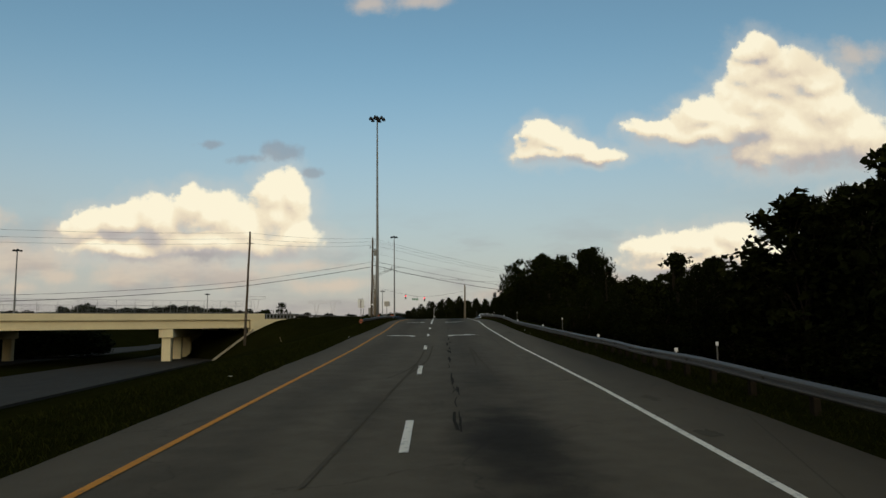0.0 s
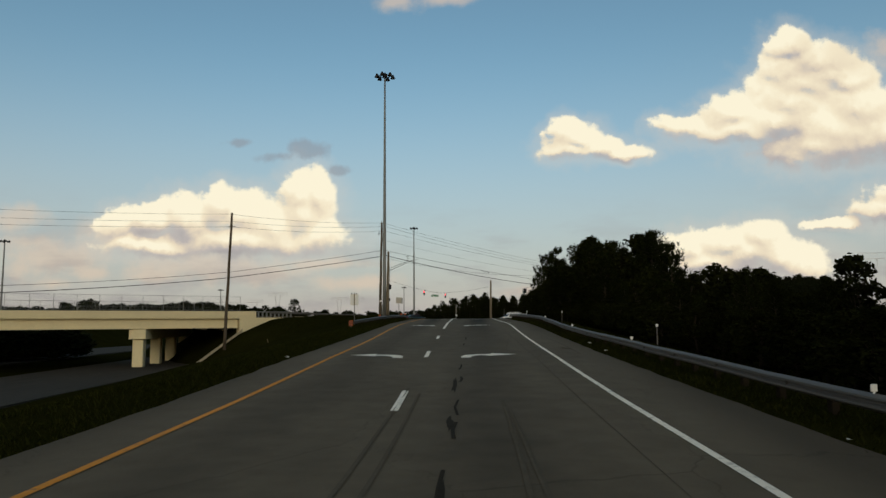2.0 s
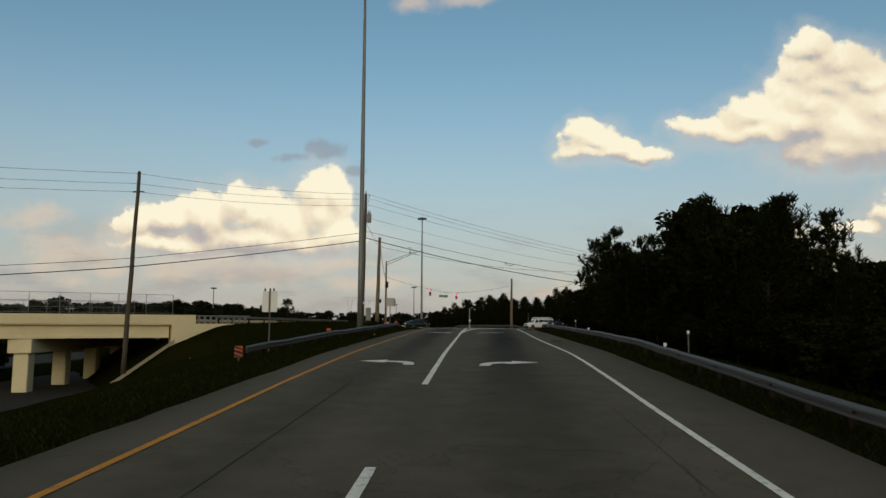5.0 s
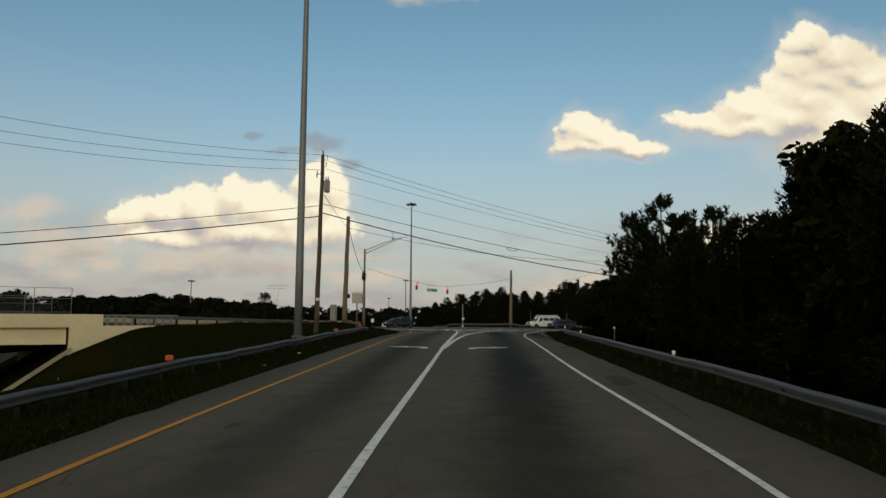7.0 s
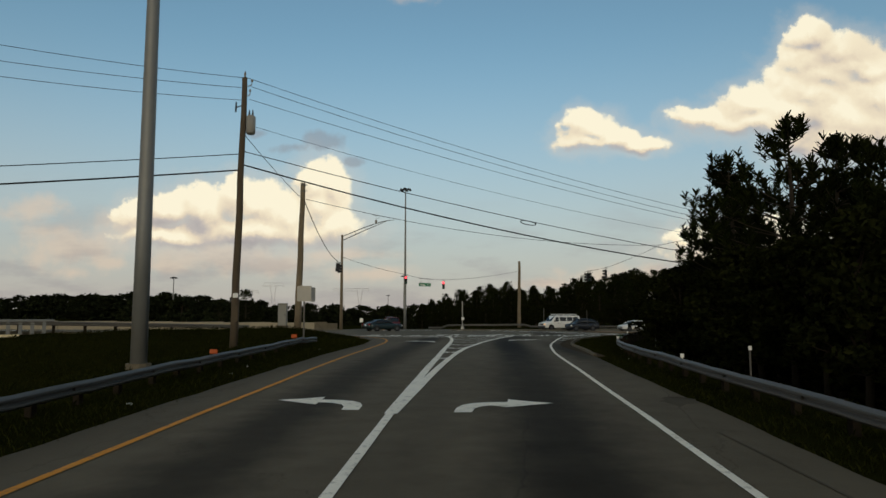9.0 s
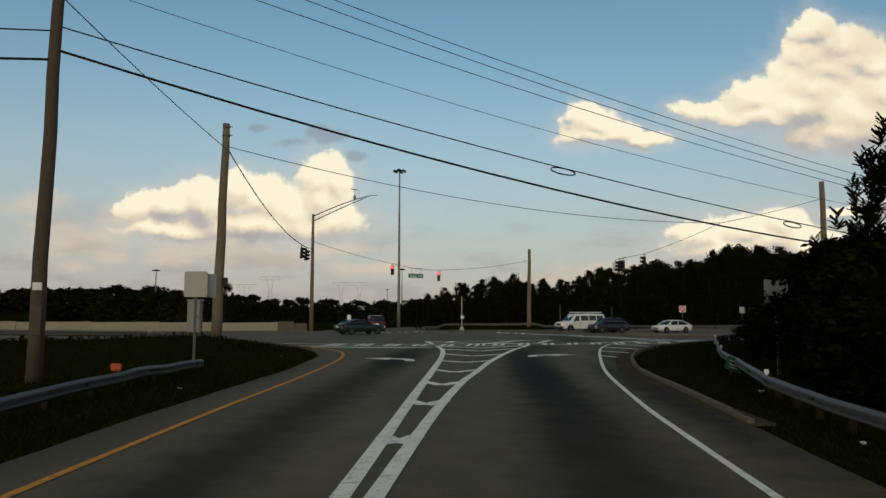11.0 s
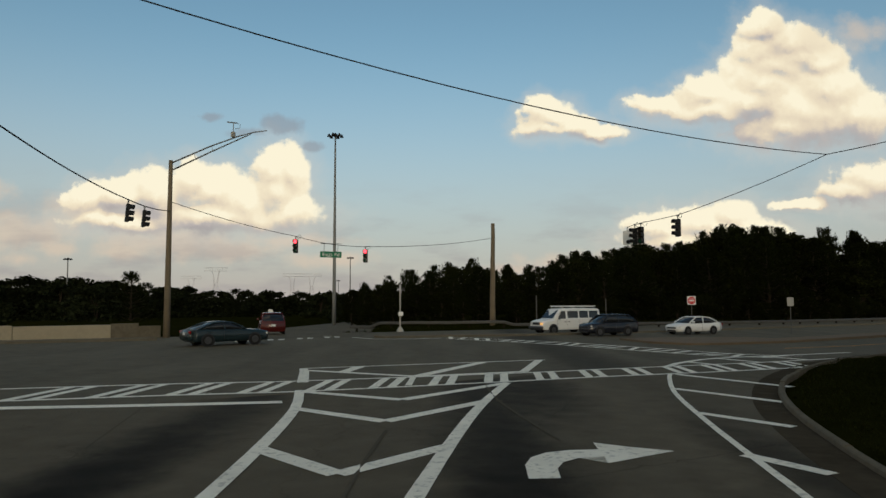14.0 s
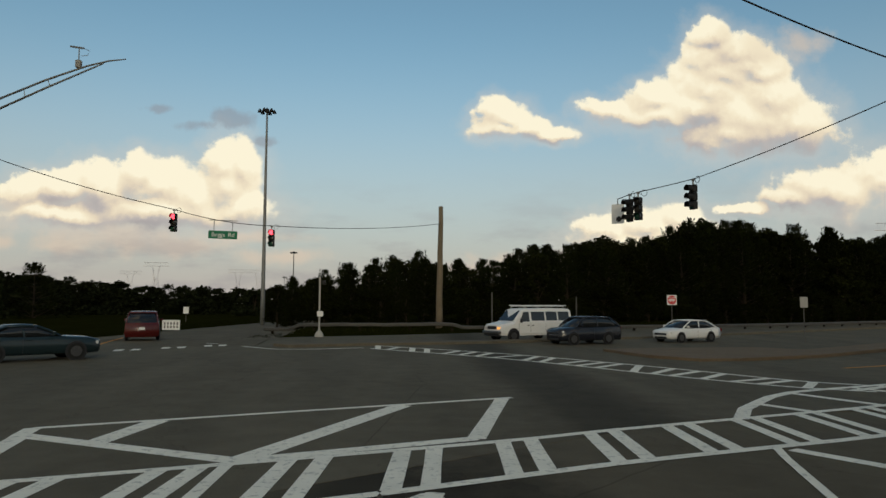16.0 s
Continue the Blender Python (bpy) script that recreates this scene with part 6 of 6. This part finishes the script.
car("sedan", "white four-door sedan waiting at the crossroad", MAT["white_car"], at_road(21.3, 206.6, 25, 4.85), 4.85, 1.84, 0.96, 1.47, 0.86, (1.15, 2.0, 3.35, 4.35), 0.33, (0.92, 3.68))
passenger_van("white passenger van with a roof rack, one headlamp lit", at_road(10.7, 207.2, 27, 5.9))
car("suv", "dark blue sport utility car waiting beside the van", MAT["dark_car"], at_road(13.4, 203.4, 24, 4.6), 4.6, 1.85, 1.08, 1.68, 1.0, (1.1, 1.75, 3.75, 4.5), 0.36, (0.85, 3.5), "car", "hatch")
car("suv", "dark red sport utility car driving away up the on-ramp", MAT["red_car"], at_road(-13.5, 204.6, -72, 4.6), 4.6, 1.86, 1.08, 1.70, 1.0, (1.1, 1.75, 3.75, 4.5), 0.36, (0.85, 3.5), "car", "hatch")
car("coupe", "dark slate coupe crossing the road", MAT["teal_car"], at_road(-12.4, 189.3, -141, 4.8), 4.8, 1.88, 0.98, 1.40, 0.88, (1.5, 2.3, 3.3, 4.3), 0.34, (0.95, 3.75))

# ---- trees ----


def leaf_quads(rng, centre, radius, count, size, flat=1.0, droop=0.0):
    """Leaf blades in a loose clump: corner points and faces."""
    vs, fs = [], []
    for _ in range(count):
        d = Vector((rng.gauss(0, 1), rng.gauss(0, 1), rng.gauss(0, 1) * flat))
        d = d.normalized() * radius * rng.random() ** 0.45
        p = centre + Vector((d.x, d.y, d.z * flat))
        n = (d.normalized() * 0.6 + Vector((rng.gauss(0, 1), rng.gauss(0, 1), rng.gauss(0, 1) + 0.4))).normalized()
        a = n.orthogonal().normalized()
        a = Matrix.Rotation(rng.uniform(0, math.tau), 3, n) @ a
        b = n.cross(a)
        s = size * rng.uniform(0.6, 1.3)
        k = len(vs)
        vs += [p - a * s, p - b * s * 0.55 + n * s * 0.12, p + a * s, p + b * s * 0.55 + n * s * 0.12]
        fs.append((k, k + 1, k + 2, k + 3))
    return vs, fs


def finish_tree(name, label, seed, trunk_bm, leaf_v, leaf_f, mat):
    ob = thing(name, label, "tree", "roadside trees")
    part("trunk", trunk_bm, MAT["bark"], ob, "dark bark trunk and limbs", True)
    me = bpy.data.meshes.new("crown")
    me.from_pydata([tuple(v) for v in leaf_v], [], leaf_f)
    me.materials.append(mat)
    cr = new("crown", me)
    cr.parent = ob
    return ob


def broadleaf(seed, h, spread, clumps, per, size, mat, label):
    rng = random.Random(seed)
    bm = bmesh.new()
    bend = [(rng.uniform(-0.2, 0.2) * k, rng.uniform(-0.2, 0.2) * k) for k in range(6)]
    axis = [Vector((bend[k][0] * 0.5, bend[k][1] * 0.5, h * 0.85 * k / 5)) for k in range(6)]
    tube(bm, [axis[0] - Vector((0, 0, 0.5))] + axis[1:], [0.2, 0.16, 0.13, 0.1, 0.06, 0.03], 8)
    vs, fs = [], []
    for c in range(clumps):
        t = rng.random()
        z = h * (0.12 + 0.86 * t ** 0.8)
        prof = math.sin(math.pi * min(1, 0.18 + 0.82 * (z / h)) ** 1.3) ** 0.7
        a = rng.uniform(0, math.tau)
        r = spread * prof * rng.uniform(0.25, 1.05)
        p = Vector((r * math.cos(a), r * math.sin(a), z))
        base = axis[min(5, max(1, int(5 * z / h * 0.9)))]
        if c % 3 == 0:
            tube(bm, [base * 0.9, base.lerp(p, 0.6) + Vector((0, 0, 0.15)), p], [0.05, 0.03, 0.012], 5, False)
        q, f = leaf_quads(rng, p, rng.uniform(0.55, 1.0) * spread * 0.36, per, size, 0.75)
        k = len(vs)
        vs += q
        fs += [tuple(i + k for i in g) for g in f]
    return finish_tree("broadleaf_tree", label, seed, bm, vs, fs, mat)


def pine(seed, h, spread, whorls, per, mat, label, open_crown=0.0, foot=0.16, tuft=9):
    rng = random.Random(seed)
    bm = bmesh.new()
    lean = Vector((rng.uniform(-0.3, 0.3), rng.uniform(-0.3, 0.3), 0))
    tube(bm, [Vector((0, 0, -0.5)), Vector((0, 0, h * 0.3)), lean * 0.6 + Vector((0, 0, h * 0.65)), lean + Vector((0, 0, h * 0.99))], [0.19, 0.15, 0.09, 0.02], 8)
    vs, fs = [], []
    for w in range(whorls):
        t = (w + rng.uniform(-0.3, 0.3)) / whorls
        t = min(1.0, max(0.0, t))
        z = h * (foot + (0.98 - foot) * t)
        reach = spread * (1.0 - t) ** 0.75 * rng.uniform(0.75, 1.15) + 0.25
        n = rng.choice((4, 5, 5, 6))
        a0 = rng.uniform(0, math.tau)
        for k in range(n):
            if rng.random() < open_crown:
                continue
            a = a0 + k * math.tau / n + rng.uniform(-0.3, 0.3)
            root = lean * (z / h) + Vector((0, 0, z))
            tip = root + Vector((reach * math.cos(a), reach * math.sin(a), reach * rng.uniform(0.25, 0.75)))
            tube(bm, [root, root.lerp(tip, 0.6) - Vector((0, 0, 0.08)), tip], [0.035, 0.022, 0.008], 4, False)
            for s in range(per):
                f = 0.3 + 0.7 * (s + 1) / per
                c = root.lerp(tip, f) + Vector((rng.gauss(0, 0.16), rng.gauss(0, 0.16), rng.gauss(0, 0.1)))
                tall = rng.uniform(0.35, 0.85)  # an upright shoot, needles all round it
                for _ in range(int(tuft * 1.7)):
                    up = rng.random()
                    d = Vector((rng.gauss(0, 1), rng.gauss(0, 1), 0)).normalized() * (1.0 - 0.55 * up) + Vector((0, 0, rng.uniform(0.35, 1.0)))
                    d.normalize()
                    o = c + Vector((0, 0, tall * up - 0.1))
                    ln = rng.uniform(0.2, 0.38)
                    e = d.cross(Vector((rng.gauss(0, 1), rng.gauss(0, 1), rng.gauss(0, 1)))).normalized() * 0.036
                    i = len(vs)
                    vs += [o - e, o + e, o + d * ln + e * 0.6, o + d * ln - e * 0.6]
                    fs.append((i, i + 1, i + 2, i + 3))
    for _ in range(40):
        d = Vector((rng.gauss(0, 0.35), rng.gauss(0, 0.35), 1)).normalized()
        c = lean + Vector((0, 0, h * rng.uniform(0.94, 0.99)))
        e = d.orthogonal().normalized() * 0.05
        i = len(vs)
        vs += [c - e, c + e, c + d * 0.5 + e * 0.5, c + d * 0.5 - e * 0.5]
        fs.append((i, i + 1, i + 2, i + 3))
    return finish_tree("pine_tree", label, seed, bm, vs, fs, mat)


LEAFY, PINY = "dense dark green broadleaf tree in a roadside thicket", "dark green pine with a ragged pointed crown"
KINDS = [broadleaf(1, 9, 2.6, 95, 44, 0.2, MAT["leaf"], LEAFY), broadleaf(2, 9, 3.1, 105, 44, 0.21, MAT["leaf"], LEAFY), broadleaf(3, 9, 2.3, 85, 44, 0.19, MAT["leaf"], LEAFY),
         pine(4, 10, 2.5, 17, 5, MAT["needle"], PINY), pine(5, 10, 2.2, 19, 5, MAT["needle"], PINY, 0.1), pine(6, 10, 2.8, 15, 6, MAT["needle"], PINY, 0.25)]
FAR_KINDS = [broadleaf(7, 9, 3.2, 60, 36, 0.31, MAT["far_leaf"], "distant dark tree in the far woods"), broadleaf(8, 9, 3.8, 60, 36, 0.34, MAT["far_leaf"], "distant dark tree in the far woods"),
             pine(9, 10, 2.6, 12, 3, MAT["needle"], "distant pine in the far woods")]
HEIGHT = {ob.name: (9.2 if "broad" in ob.name else 10.2) for ob in KINDS + FAR_KINDS}
placed = set()


def plant(kind, x, y, top, rng, wide=1.0, z=None):
    """One tree with its foot on the ground and its top at the given height."""
    z = ground_z(x, y) if z is None else z
    s = max(0.25, (top - z) / HEIGHT[kind.name])
    w = s * wide * rng.uniform(0.85, 1.15)
    m = Matrix.Translation((x, y, z)) @ Matrix.Rotation(rng.uniform(0, math.tau), 4, "Z") @ Matrix.Diagonal((w, w, s, 1))
    if kind.name in placed:
        k = kind.scale
        return copy_thing(kind, m @ Matrix.Diagonal((1 / k.x, 1 / k.y, 1 / k.z, 1)))
    placed.add(kind.name)
    kind.matrix_basis = m
    return kind


OPENPINE = "tall open-crowned pine with sky showing through"
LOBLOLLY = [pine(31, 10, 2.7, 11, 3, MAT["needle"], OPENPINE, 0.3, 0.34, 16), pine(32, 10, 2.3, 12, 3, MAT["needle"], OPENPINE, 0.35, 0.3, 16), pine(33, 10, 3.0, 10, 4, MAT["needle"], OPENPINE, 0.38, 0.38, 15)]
HEIGHT.update({ob.name: 10.2 for ob in LOBLOLLY})
rng = random.Random(21)
# thicket beside the ramp: height of the tree tops along it
TOP_Y = (-30, 20, 33, 37, 42, 45, 50, 56, 62, 66, 69, 72, 76, 80, 83, 85.5, 88, 91, 96, 102, 108, 111, 115, 119, 123, 128, 132, 137, 144, 152, 156, 160, 164)
TOP_Z = (4.5, 4.3, 4.0, 3.1, 1.9, 2.9, 3.1, 1.2, 0.9, 1.3, 2.3, 2.7, 1.5, 1.4, 1.5, 3.2, 5.3, 2.6, 4.9, 7.2, 8.3, 8.7, 8.3, 7.6, 6.9, 6.0, 5.4, 5.2, 5.4, 5.6, 5.0, 4.0, 3.6)


def hides_pole(x, y):
    """The sight line to the pole and the sign at the corner stays open."""
    return y > 144 and x < 0.505 * (y - 127.5) + 2.2


y = -24.0
while y < 160:
    x = 13.2 + rng.uniform(-1.1, 1.4) + max(0, (y - 148) * 0.45)
    top = interp(y, TOP_Y, TOP_Z) + (rng.choice((0.3, 0.1, -0.3, -0.8, -1.3)) if not 50 < y < 84 else rng.choice((0.6, 0.2, -0.4, -1.0, -1.5)))
    pines = 0.8 if y > 98 or 84 < y < 90 else 0.7 if 50 < y else 0.45
    if not hides_pole(x, y):
        kind = rng.choice(KINDS[3:] + LOBLOLLY[:1]) if rng.random() < pines else rng.choice(KINDS[:3])
        plant(kind, x, y, max(top, ground_z(x, y) + 2.5), rng, 0.95 if "pine" in kind.name else 1.1)
    y += rng.uniform(2.6, 4.4)
for x0, step, share in ((17.5, (3.4, 5.0), 0.9), (23.5, (4.5, 6.5), 0.85)):
    y = -22.0
    while y < 182:
        x = x0 + rng.uniform(-1.4, 1.8) + max(0, (y - 148) * 0.45)
        same = y - 35 + 35 * 14 / x  # the stretch of the front row that stands before it
        eye = interp(same - 35, RAMP_Y, RAMP_Z) + 2.4
        top = eye + (interp(min(same, 163), TOP_Y, TOP_Z) - eye) * (x / 14 if same > 20 else 1.0) * share + rng.uniform(-1.0, 0.2)
        if not hides_pole(x, y):
            plant(rng.choice(KINDS), x, y, max(top, ground_z(x, y) + 3.5), rng, 1.15)
        y += rng.uniform(*step)
# tall single pines that stand over the low growth near the corner
for k, (x, y, top) in enumerate(((12.6, 127.0, 7.4), (12.6, 131, 8.4), (13.2, 135.5, 10.2), (12.4, 140, 10.0), (13.5, 144.5, 10.0), (15.0, 149, 9.4), (17.0, 153.5, 8.6), (17.5, 138, 10.0), (18.0, 146, 10.4))):
    plant(LOBLOLLY[k % 3], x, y, top, rng, 1.0)
# broad young trees at the front of the thicket before the corner
for y in np.arange(126.0, 150.0, 2.2):
    x = 10.9 + rng.uniform(-0.5, 0.6) + max(0, (y - 138) * 0.3)
    plant(rng.choice(KINDS[:3]), x, float(y), rng.uniform(3.8, 5.2), rng, 1.2)
for x, y, top in ((10.0, 141.5, 4.2), (10.5, 144.4, 4.6), (11.5, 147.2, 4.8), (12.6, 149.4, 4.4)):
    plant(rng.choice(KINDS[:3]), x, y, top, rng, 1.35)
# low undergrowth that closes the foot of the thicket
y = -24.0
while y < 160:
    for x0, h in ((11.5, (1.4, 2.6)), (14.2, (2.2, 3.4))):
        x = x0 + rng.uniform(-0.5, 0.8) + max(0, (y - 144) * 0.5)
        z = ground_z(x, y)
        if y < 150 or x > 0.5 * (y - 127.5) + 1.0:
            plant(rng.choice(KINDS[:3]), x, y, min(z + rng.uniform(*h), max(z + 1.2, interp(min(y, 163), TOP_Y, TOP_Z) - 0.4)), rng, 1.8)
    y += rng.uniform(1.9, 2.7)
# bushes and young trees that follow the rail round the corner
for y in np.arange(159.0, 200.0, 1.5):
    for off, h in ((3.2, (1.0, 1.7)), (5.8, (1.6, 2.6)), (9.0, (3.2, 5.0)), (14.0, (4.5, 6.0))):
        x = interp(y, (150, 158, 166, 173, 180, 200), (8.8, 10.9, 13.3, 17.0, 25.5, 54)) + off + rng.uniform(-0.8, 0.8)
        if abs(x - 27) + abs(y - 181) < 2.0 or (off > 8 and x < 0.505 * (y - 127.5) + 1.8) or (y > 184 and off < 5):
            continue
        z = ground_z(x, float(y))
        plant(rng.choice(KINDS[:4]), x, float(y) + rng.uniform(-0.6, 0.6), z + rng.uniform(*h), rng, 1.7)


def woods(name, spots, label):
    """Many crowns joined into one mesh; spots: (kind, x, y, foot, top, wide)."""
    rng = random.Random(77)
    vs, fs, k = [], [], 0
    raw = {}
    for kind, x, y, z, top, wide in spots:
        if kind.name not in raw:
            me = [o for o in kind.children if o.name.startswith("crown")][0].data
            raw[kind.name] = (np.array([v.co for v in me.vertices]), np.array([q.vertices[:] for q in me.polygons]))
        co, fa = raw[kind.name]
        s = (top - z) / HEIGHT[kind.name]
        a = rng.uniform(0, math.tau)
        rot = np.array([[math.cos(a), -math.sin(a), 0], [math.sin(a), math.cos(a), 0], [0, 0, 1]])
        vs.append((co * (s * wide, s * wide, s)) @ rot.T + (x, y, z))
        fs.append(fa + k)
        k += len(co)
    me = bpy.data.meshes.new(name)
    me.from_pydata(np.concatenate(vs).tolist(), [], np.concatenate(fs).tolist())
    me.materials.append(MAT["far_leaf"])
    return tagged(new(name, me), label, "woods", kind="stuff")


# woods beyond the crossroad
FAR_X = (-30, -14, -10, -3, 5.5, 13.6, 22, 30, 37, 43, 47, 55, 60, 64, 66, 69, 72, 75, 85, 140)
FAR_TOP = (3.0, 4.0, 6.3, 7.7, 8.9, 7.9, 9.7, 11.0, 11.5, 12.2, 13.8, 14.0, 13.2, 11.5, 10.4, 13.2, 12.0, 10.6, 12, 13)
back = []
for row, (yy, dx, f) in enumerate(((247, 2.9, 0.9), (257, 2.9, 1.0), (268, 3.2, 1.02))):
    x = -13.0
    while x < 130:
        y0 = yy + rng.uniform(-3, 3) + max(0, x - 20) * 0.28
        g = interp(x * 260 / max(230, y0), FAR_X, FAR_TOP)
        top = 2.5 + (g - 2.5) * (y0 - 161) / 99 * f + rng.choice((0.4, 0.2, -0.1, -0.5, -1.1))
        kind, foot = rng.choice(KINDS + KINDS[3:]), ground_z(x, y0) - 0.2
        if row < 2 and x < 85:
            plant(kind, x, y0, top, rng, 1.15, foot)
        else:
            back.append((kind, x, y0, foot, top, 1.15))
        x += dx * rng.uniform(0.75, 1.25)
woods("far_woods", back, "dark woods behind the crossroad")
# hedge at the foot of those woods
x = -9.0
while x < 110:
    y0 = 238 + rng.uniform(-1, 1) + max(0, x - 20) * 0.3
    plant(rng.choice(KINDS[:3]), x, y0, ground_z(x, y0) + rng.uniform(2.5, 4.5), rng, 1.7, ground_z(x, y0) - 0.1)
    x += rng.uniform(2.6, 3.6)
# distant woods round the left, beyond the highway: too many to count


DIST_X = (-330, -262, -228, -211, -195, -173, -146, -125, -113, -100, -91, -79, -61, -47, -30, -16, 4, 30, 60)
DIST_Z = (12, 12, 9, 10, 12, 12.5, 12, 10, 9.5, 7.5, 6.5, 7.2, 6.0, 6.6, 6.4, 7.5, 8.5, 9, 9)
spots = []
for ring_d, dx in ((1.0, 6.0), (1.18, 7.0), (0.86, 8.0)):
    x = -330.0
    while x < 55:
        y0 = (420 - 0.0006 * (x + 20) ** 2) * ring_d
        top = 2.0 + (interp(x, DIST_X, DIST_Z) - 2.0) * ring_d + rng.uniform(-2.2, 0.6)
        if ring_d < 1:
            top *= 0.7
        spots.append((rng.choice(FAR_KINDS[:2] + FAR_KINDS[:2] + FAR_KINDS[2:]), x * ring_d, y0, LOW - 0.5, top, rng.uniform(1.2, 1.8)))
        x += dx * rng.uniform(0.7, 1.3)
# added belt of crowns that blocks daylight, so it stays dark under the bridge
under = []
for _ in range(150):
    u, n = rng.uniform(-36, 34), rng.uniform(180, 192)
    x, y0 = to_xy(u, n)
    under.append((rng.choice(FAR_KINDS[:2]), x, y0, LOW - 0.3, rng.uniform(-2.5, 0.4), rng.uniform(1.6, 2.4)))
woods("median_thicket", under, "dark thicket added behind the bridge to block the daylight")
woods("distant_woods", spots, "dark distant woods along the horizon")
# a few single trees before the distant woods
for x, y, top, kind in ((-68, 300, 9.2, 2), (-74, 296, 6.2, 0), (-30, 320, 4.5, 1), (-150, 300, 9.5, 1), (-165, 310, 9, 0), (-100, 330, 7.8, 1), (-112, 320, 7.0, 0)):
    plant(FAR_KINDS[kind], x, y, top, rng, 1.2, LOW)

# ---- lattice towers far off ----


def lattice_tower(x, y, z0, h):
    ob = thing("transmission_tower", "distant hazy lattice transmission tower", "tower", "transmission towers", m=Matrix.Translation((x, y, z0)))
    bm = bmesh.new()
    for sx in (-1, 1):
        for sy in (-1, 1):
            tube(bm, [(sx * 4.5, sy * 4.5, 0), (sx * 1.4, sy * 1.4, h * 0.62), (sx * 3.2, sy * 0.8, h * 0.86)], 0.11, 4)
    for k in range(7):
        z = h * 0.09 * k
        w = 4.5 - 3.1 * z / (h * 0.62)
        w2 = 4.5 - 3.1 * (z + h * 0.09) / (h * 0.62)
        for s in (-1, 1):
            tube(bm, [(-w, s * w, z), (w2, s * w2, z + h * 0.09)], 0.07, 3)
            tube(bm, [(s * w, -w, z), (s * w2, w2, z + h * 0.09)], 0.07, 3)
    part("legs", bm, MAT["tower"], ob)
    bm = bmesh.new()
    for z, w in ((h * 0.86, 11.5), (h * 0.93, 10.5)):
        tube(bm, [(-w, 0, z), (w, 0, z)], 0.14, 4)
    for k in range(10):
        tube(bm, [(-10 + 2.2 * k, 0, h * 0.86), (-9 + 2.2 * k, 0, h * 0.93)], 0.07, 3)
    part("crossarm", bm, MAT["tower"], ob)
    return ob


for x, y, h in ((-215, 800, 46), (-165, 900, 44), (-145, 905, 44), (300, 560, 62), (-260, 860, 40)):
    lattice_tower(x, y, -8, h)

# ---- grass and litter ----


def grass(name, spots, label):
    """Blades at (x, y, height) spots, all in one mesh."""
    rng = random.Random(5)
    vs, fs = [], []
    for x, y, h in spots:
        z = ground_z(x, y) - 0.02
        for _ in range(3):
            a = rng.uniform(0, math.tau)
            l = h * rng.uniform(0.6, 1.3)
            dx, dy = math.cos(a), math.sin(a)
            ox, oy = x + rng.uniform(-0.12, 0.12), y + rng.uniform(-0.12, 0.12)
            w = 0.008 + 0.02 * l
            k = len(vs)
            vs += [(ox - dy * w, oy + dx * w, z), (ox + dy * w, oy - dx * w, z), (ox + dx * l * 0.35 + dy * w * 0.6, oy + dy * l * 0.35 - dx * w * 0.6, z + l * 0.7), (ox + dx * l * 0.75, oy + dy * l * 0.75, z + l)]
            fs.append((k, k + 1, k + 2, k + 3))
    me = bpy.data.meshes.new(name)
    me.from_pydata(vs, [], fs)
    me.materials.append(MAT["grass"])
    return tagged(new(name, me), label, "grass", kind="stuff")


rng = random.Random(33)
spots = []
for _ in range(26000):
    y = rng.uniform(14, 166)
    d = rng.random() ** 1.6 * 5.0
    spots.append((interp(y, LEFT_Y, LEFT_X) - 0.05 - d, y, rng.uniform(0.06, 0.16)))
for _ in range(22000):
    y = rng.uniform(14, 160)
    d = rng.random() ** 1.4 * 3.2
    spots.append((interp(y, RIGHT_Y, RIGHT_X) + (0.3 if y > 140 else 0.05) + d, y, rng.uniform(0.05, 0.15)))
for _ in range(16000):
    u, n = rng.uniform(57, 89), rng.uniform(122, 140)
    x, y = to_xy(u, n)
    spots.append((x, y, rng.uniform(0.08, 0.22)))
for _ in range(9000):
    y = rng.uniform(143, 178)
    spots.append((interp(y, RIGHT_Y, RIGHT_X) + rng.uniform(0.3, 6), y, rng.uniform(0.04, 0.11)))
grass("grass", [s for s in spots if to_un(s[0], s[1])[1] < (134.6 if s[0] > 0 else 139.3) and not interp(s[1], LEFT_Y, LEFT_X) < s[0] < interp(s[1], RIGHT_Y, RIGHT_X)], "rough uncut grass along the verges")
spots = []
for _ in range(5000):
    x = rng.uniform(-9, 60)
    spots.append((x, 207 + max(0, x + 4) * 0.62 + rng.random() ** 1.5 * 14, rng.uniform(0.1, 0.3)))
grass("grass", [s for s in spots if to_un(s[0], s[1])[1] > 174.6], "rough grass strip beyond the crossroad")
bm0 = bmesh.new()
box(bm0, (0, 0, 0.04), (0.2, 0.14, 0.08), bevel=0.02)
first = part("litter", bm0, MAT["sign_white"])
tagged(first, "pale scrap of litter lying on the verge", "litter", "litter on the verges")
for k, (x, y) in enumerate(((-7.0, 60), (6.9, 27), (6.3, 67), (6.1, 62), (-8.4, 128), (-8.2, 121), (-8.9, 131), (-8.3, 116), (6.2, 136), (-9.1, 143), (-7.6, 35), (6.6, 44), (-8.0, 110), (-7.9, 152), (7.4, 143.6), (-10.3, 157))):
    z = max(ground_z(x, y), -99)
    m = Matrix.Translation((x, y, z + 0.01)) @ Matrix.Rotation(k * 1.3, 4, "Z") @ Matrix.Diagonal((0.7 + 0.15 * (k % 4), 0.8, 0.6 + 0.2 * (k % 3), 1))
    if k == 0:
        first.matrix_basis = m
    else:
        copy_thing(first, m)
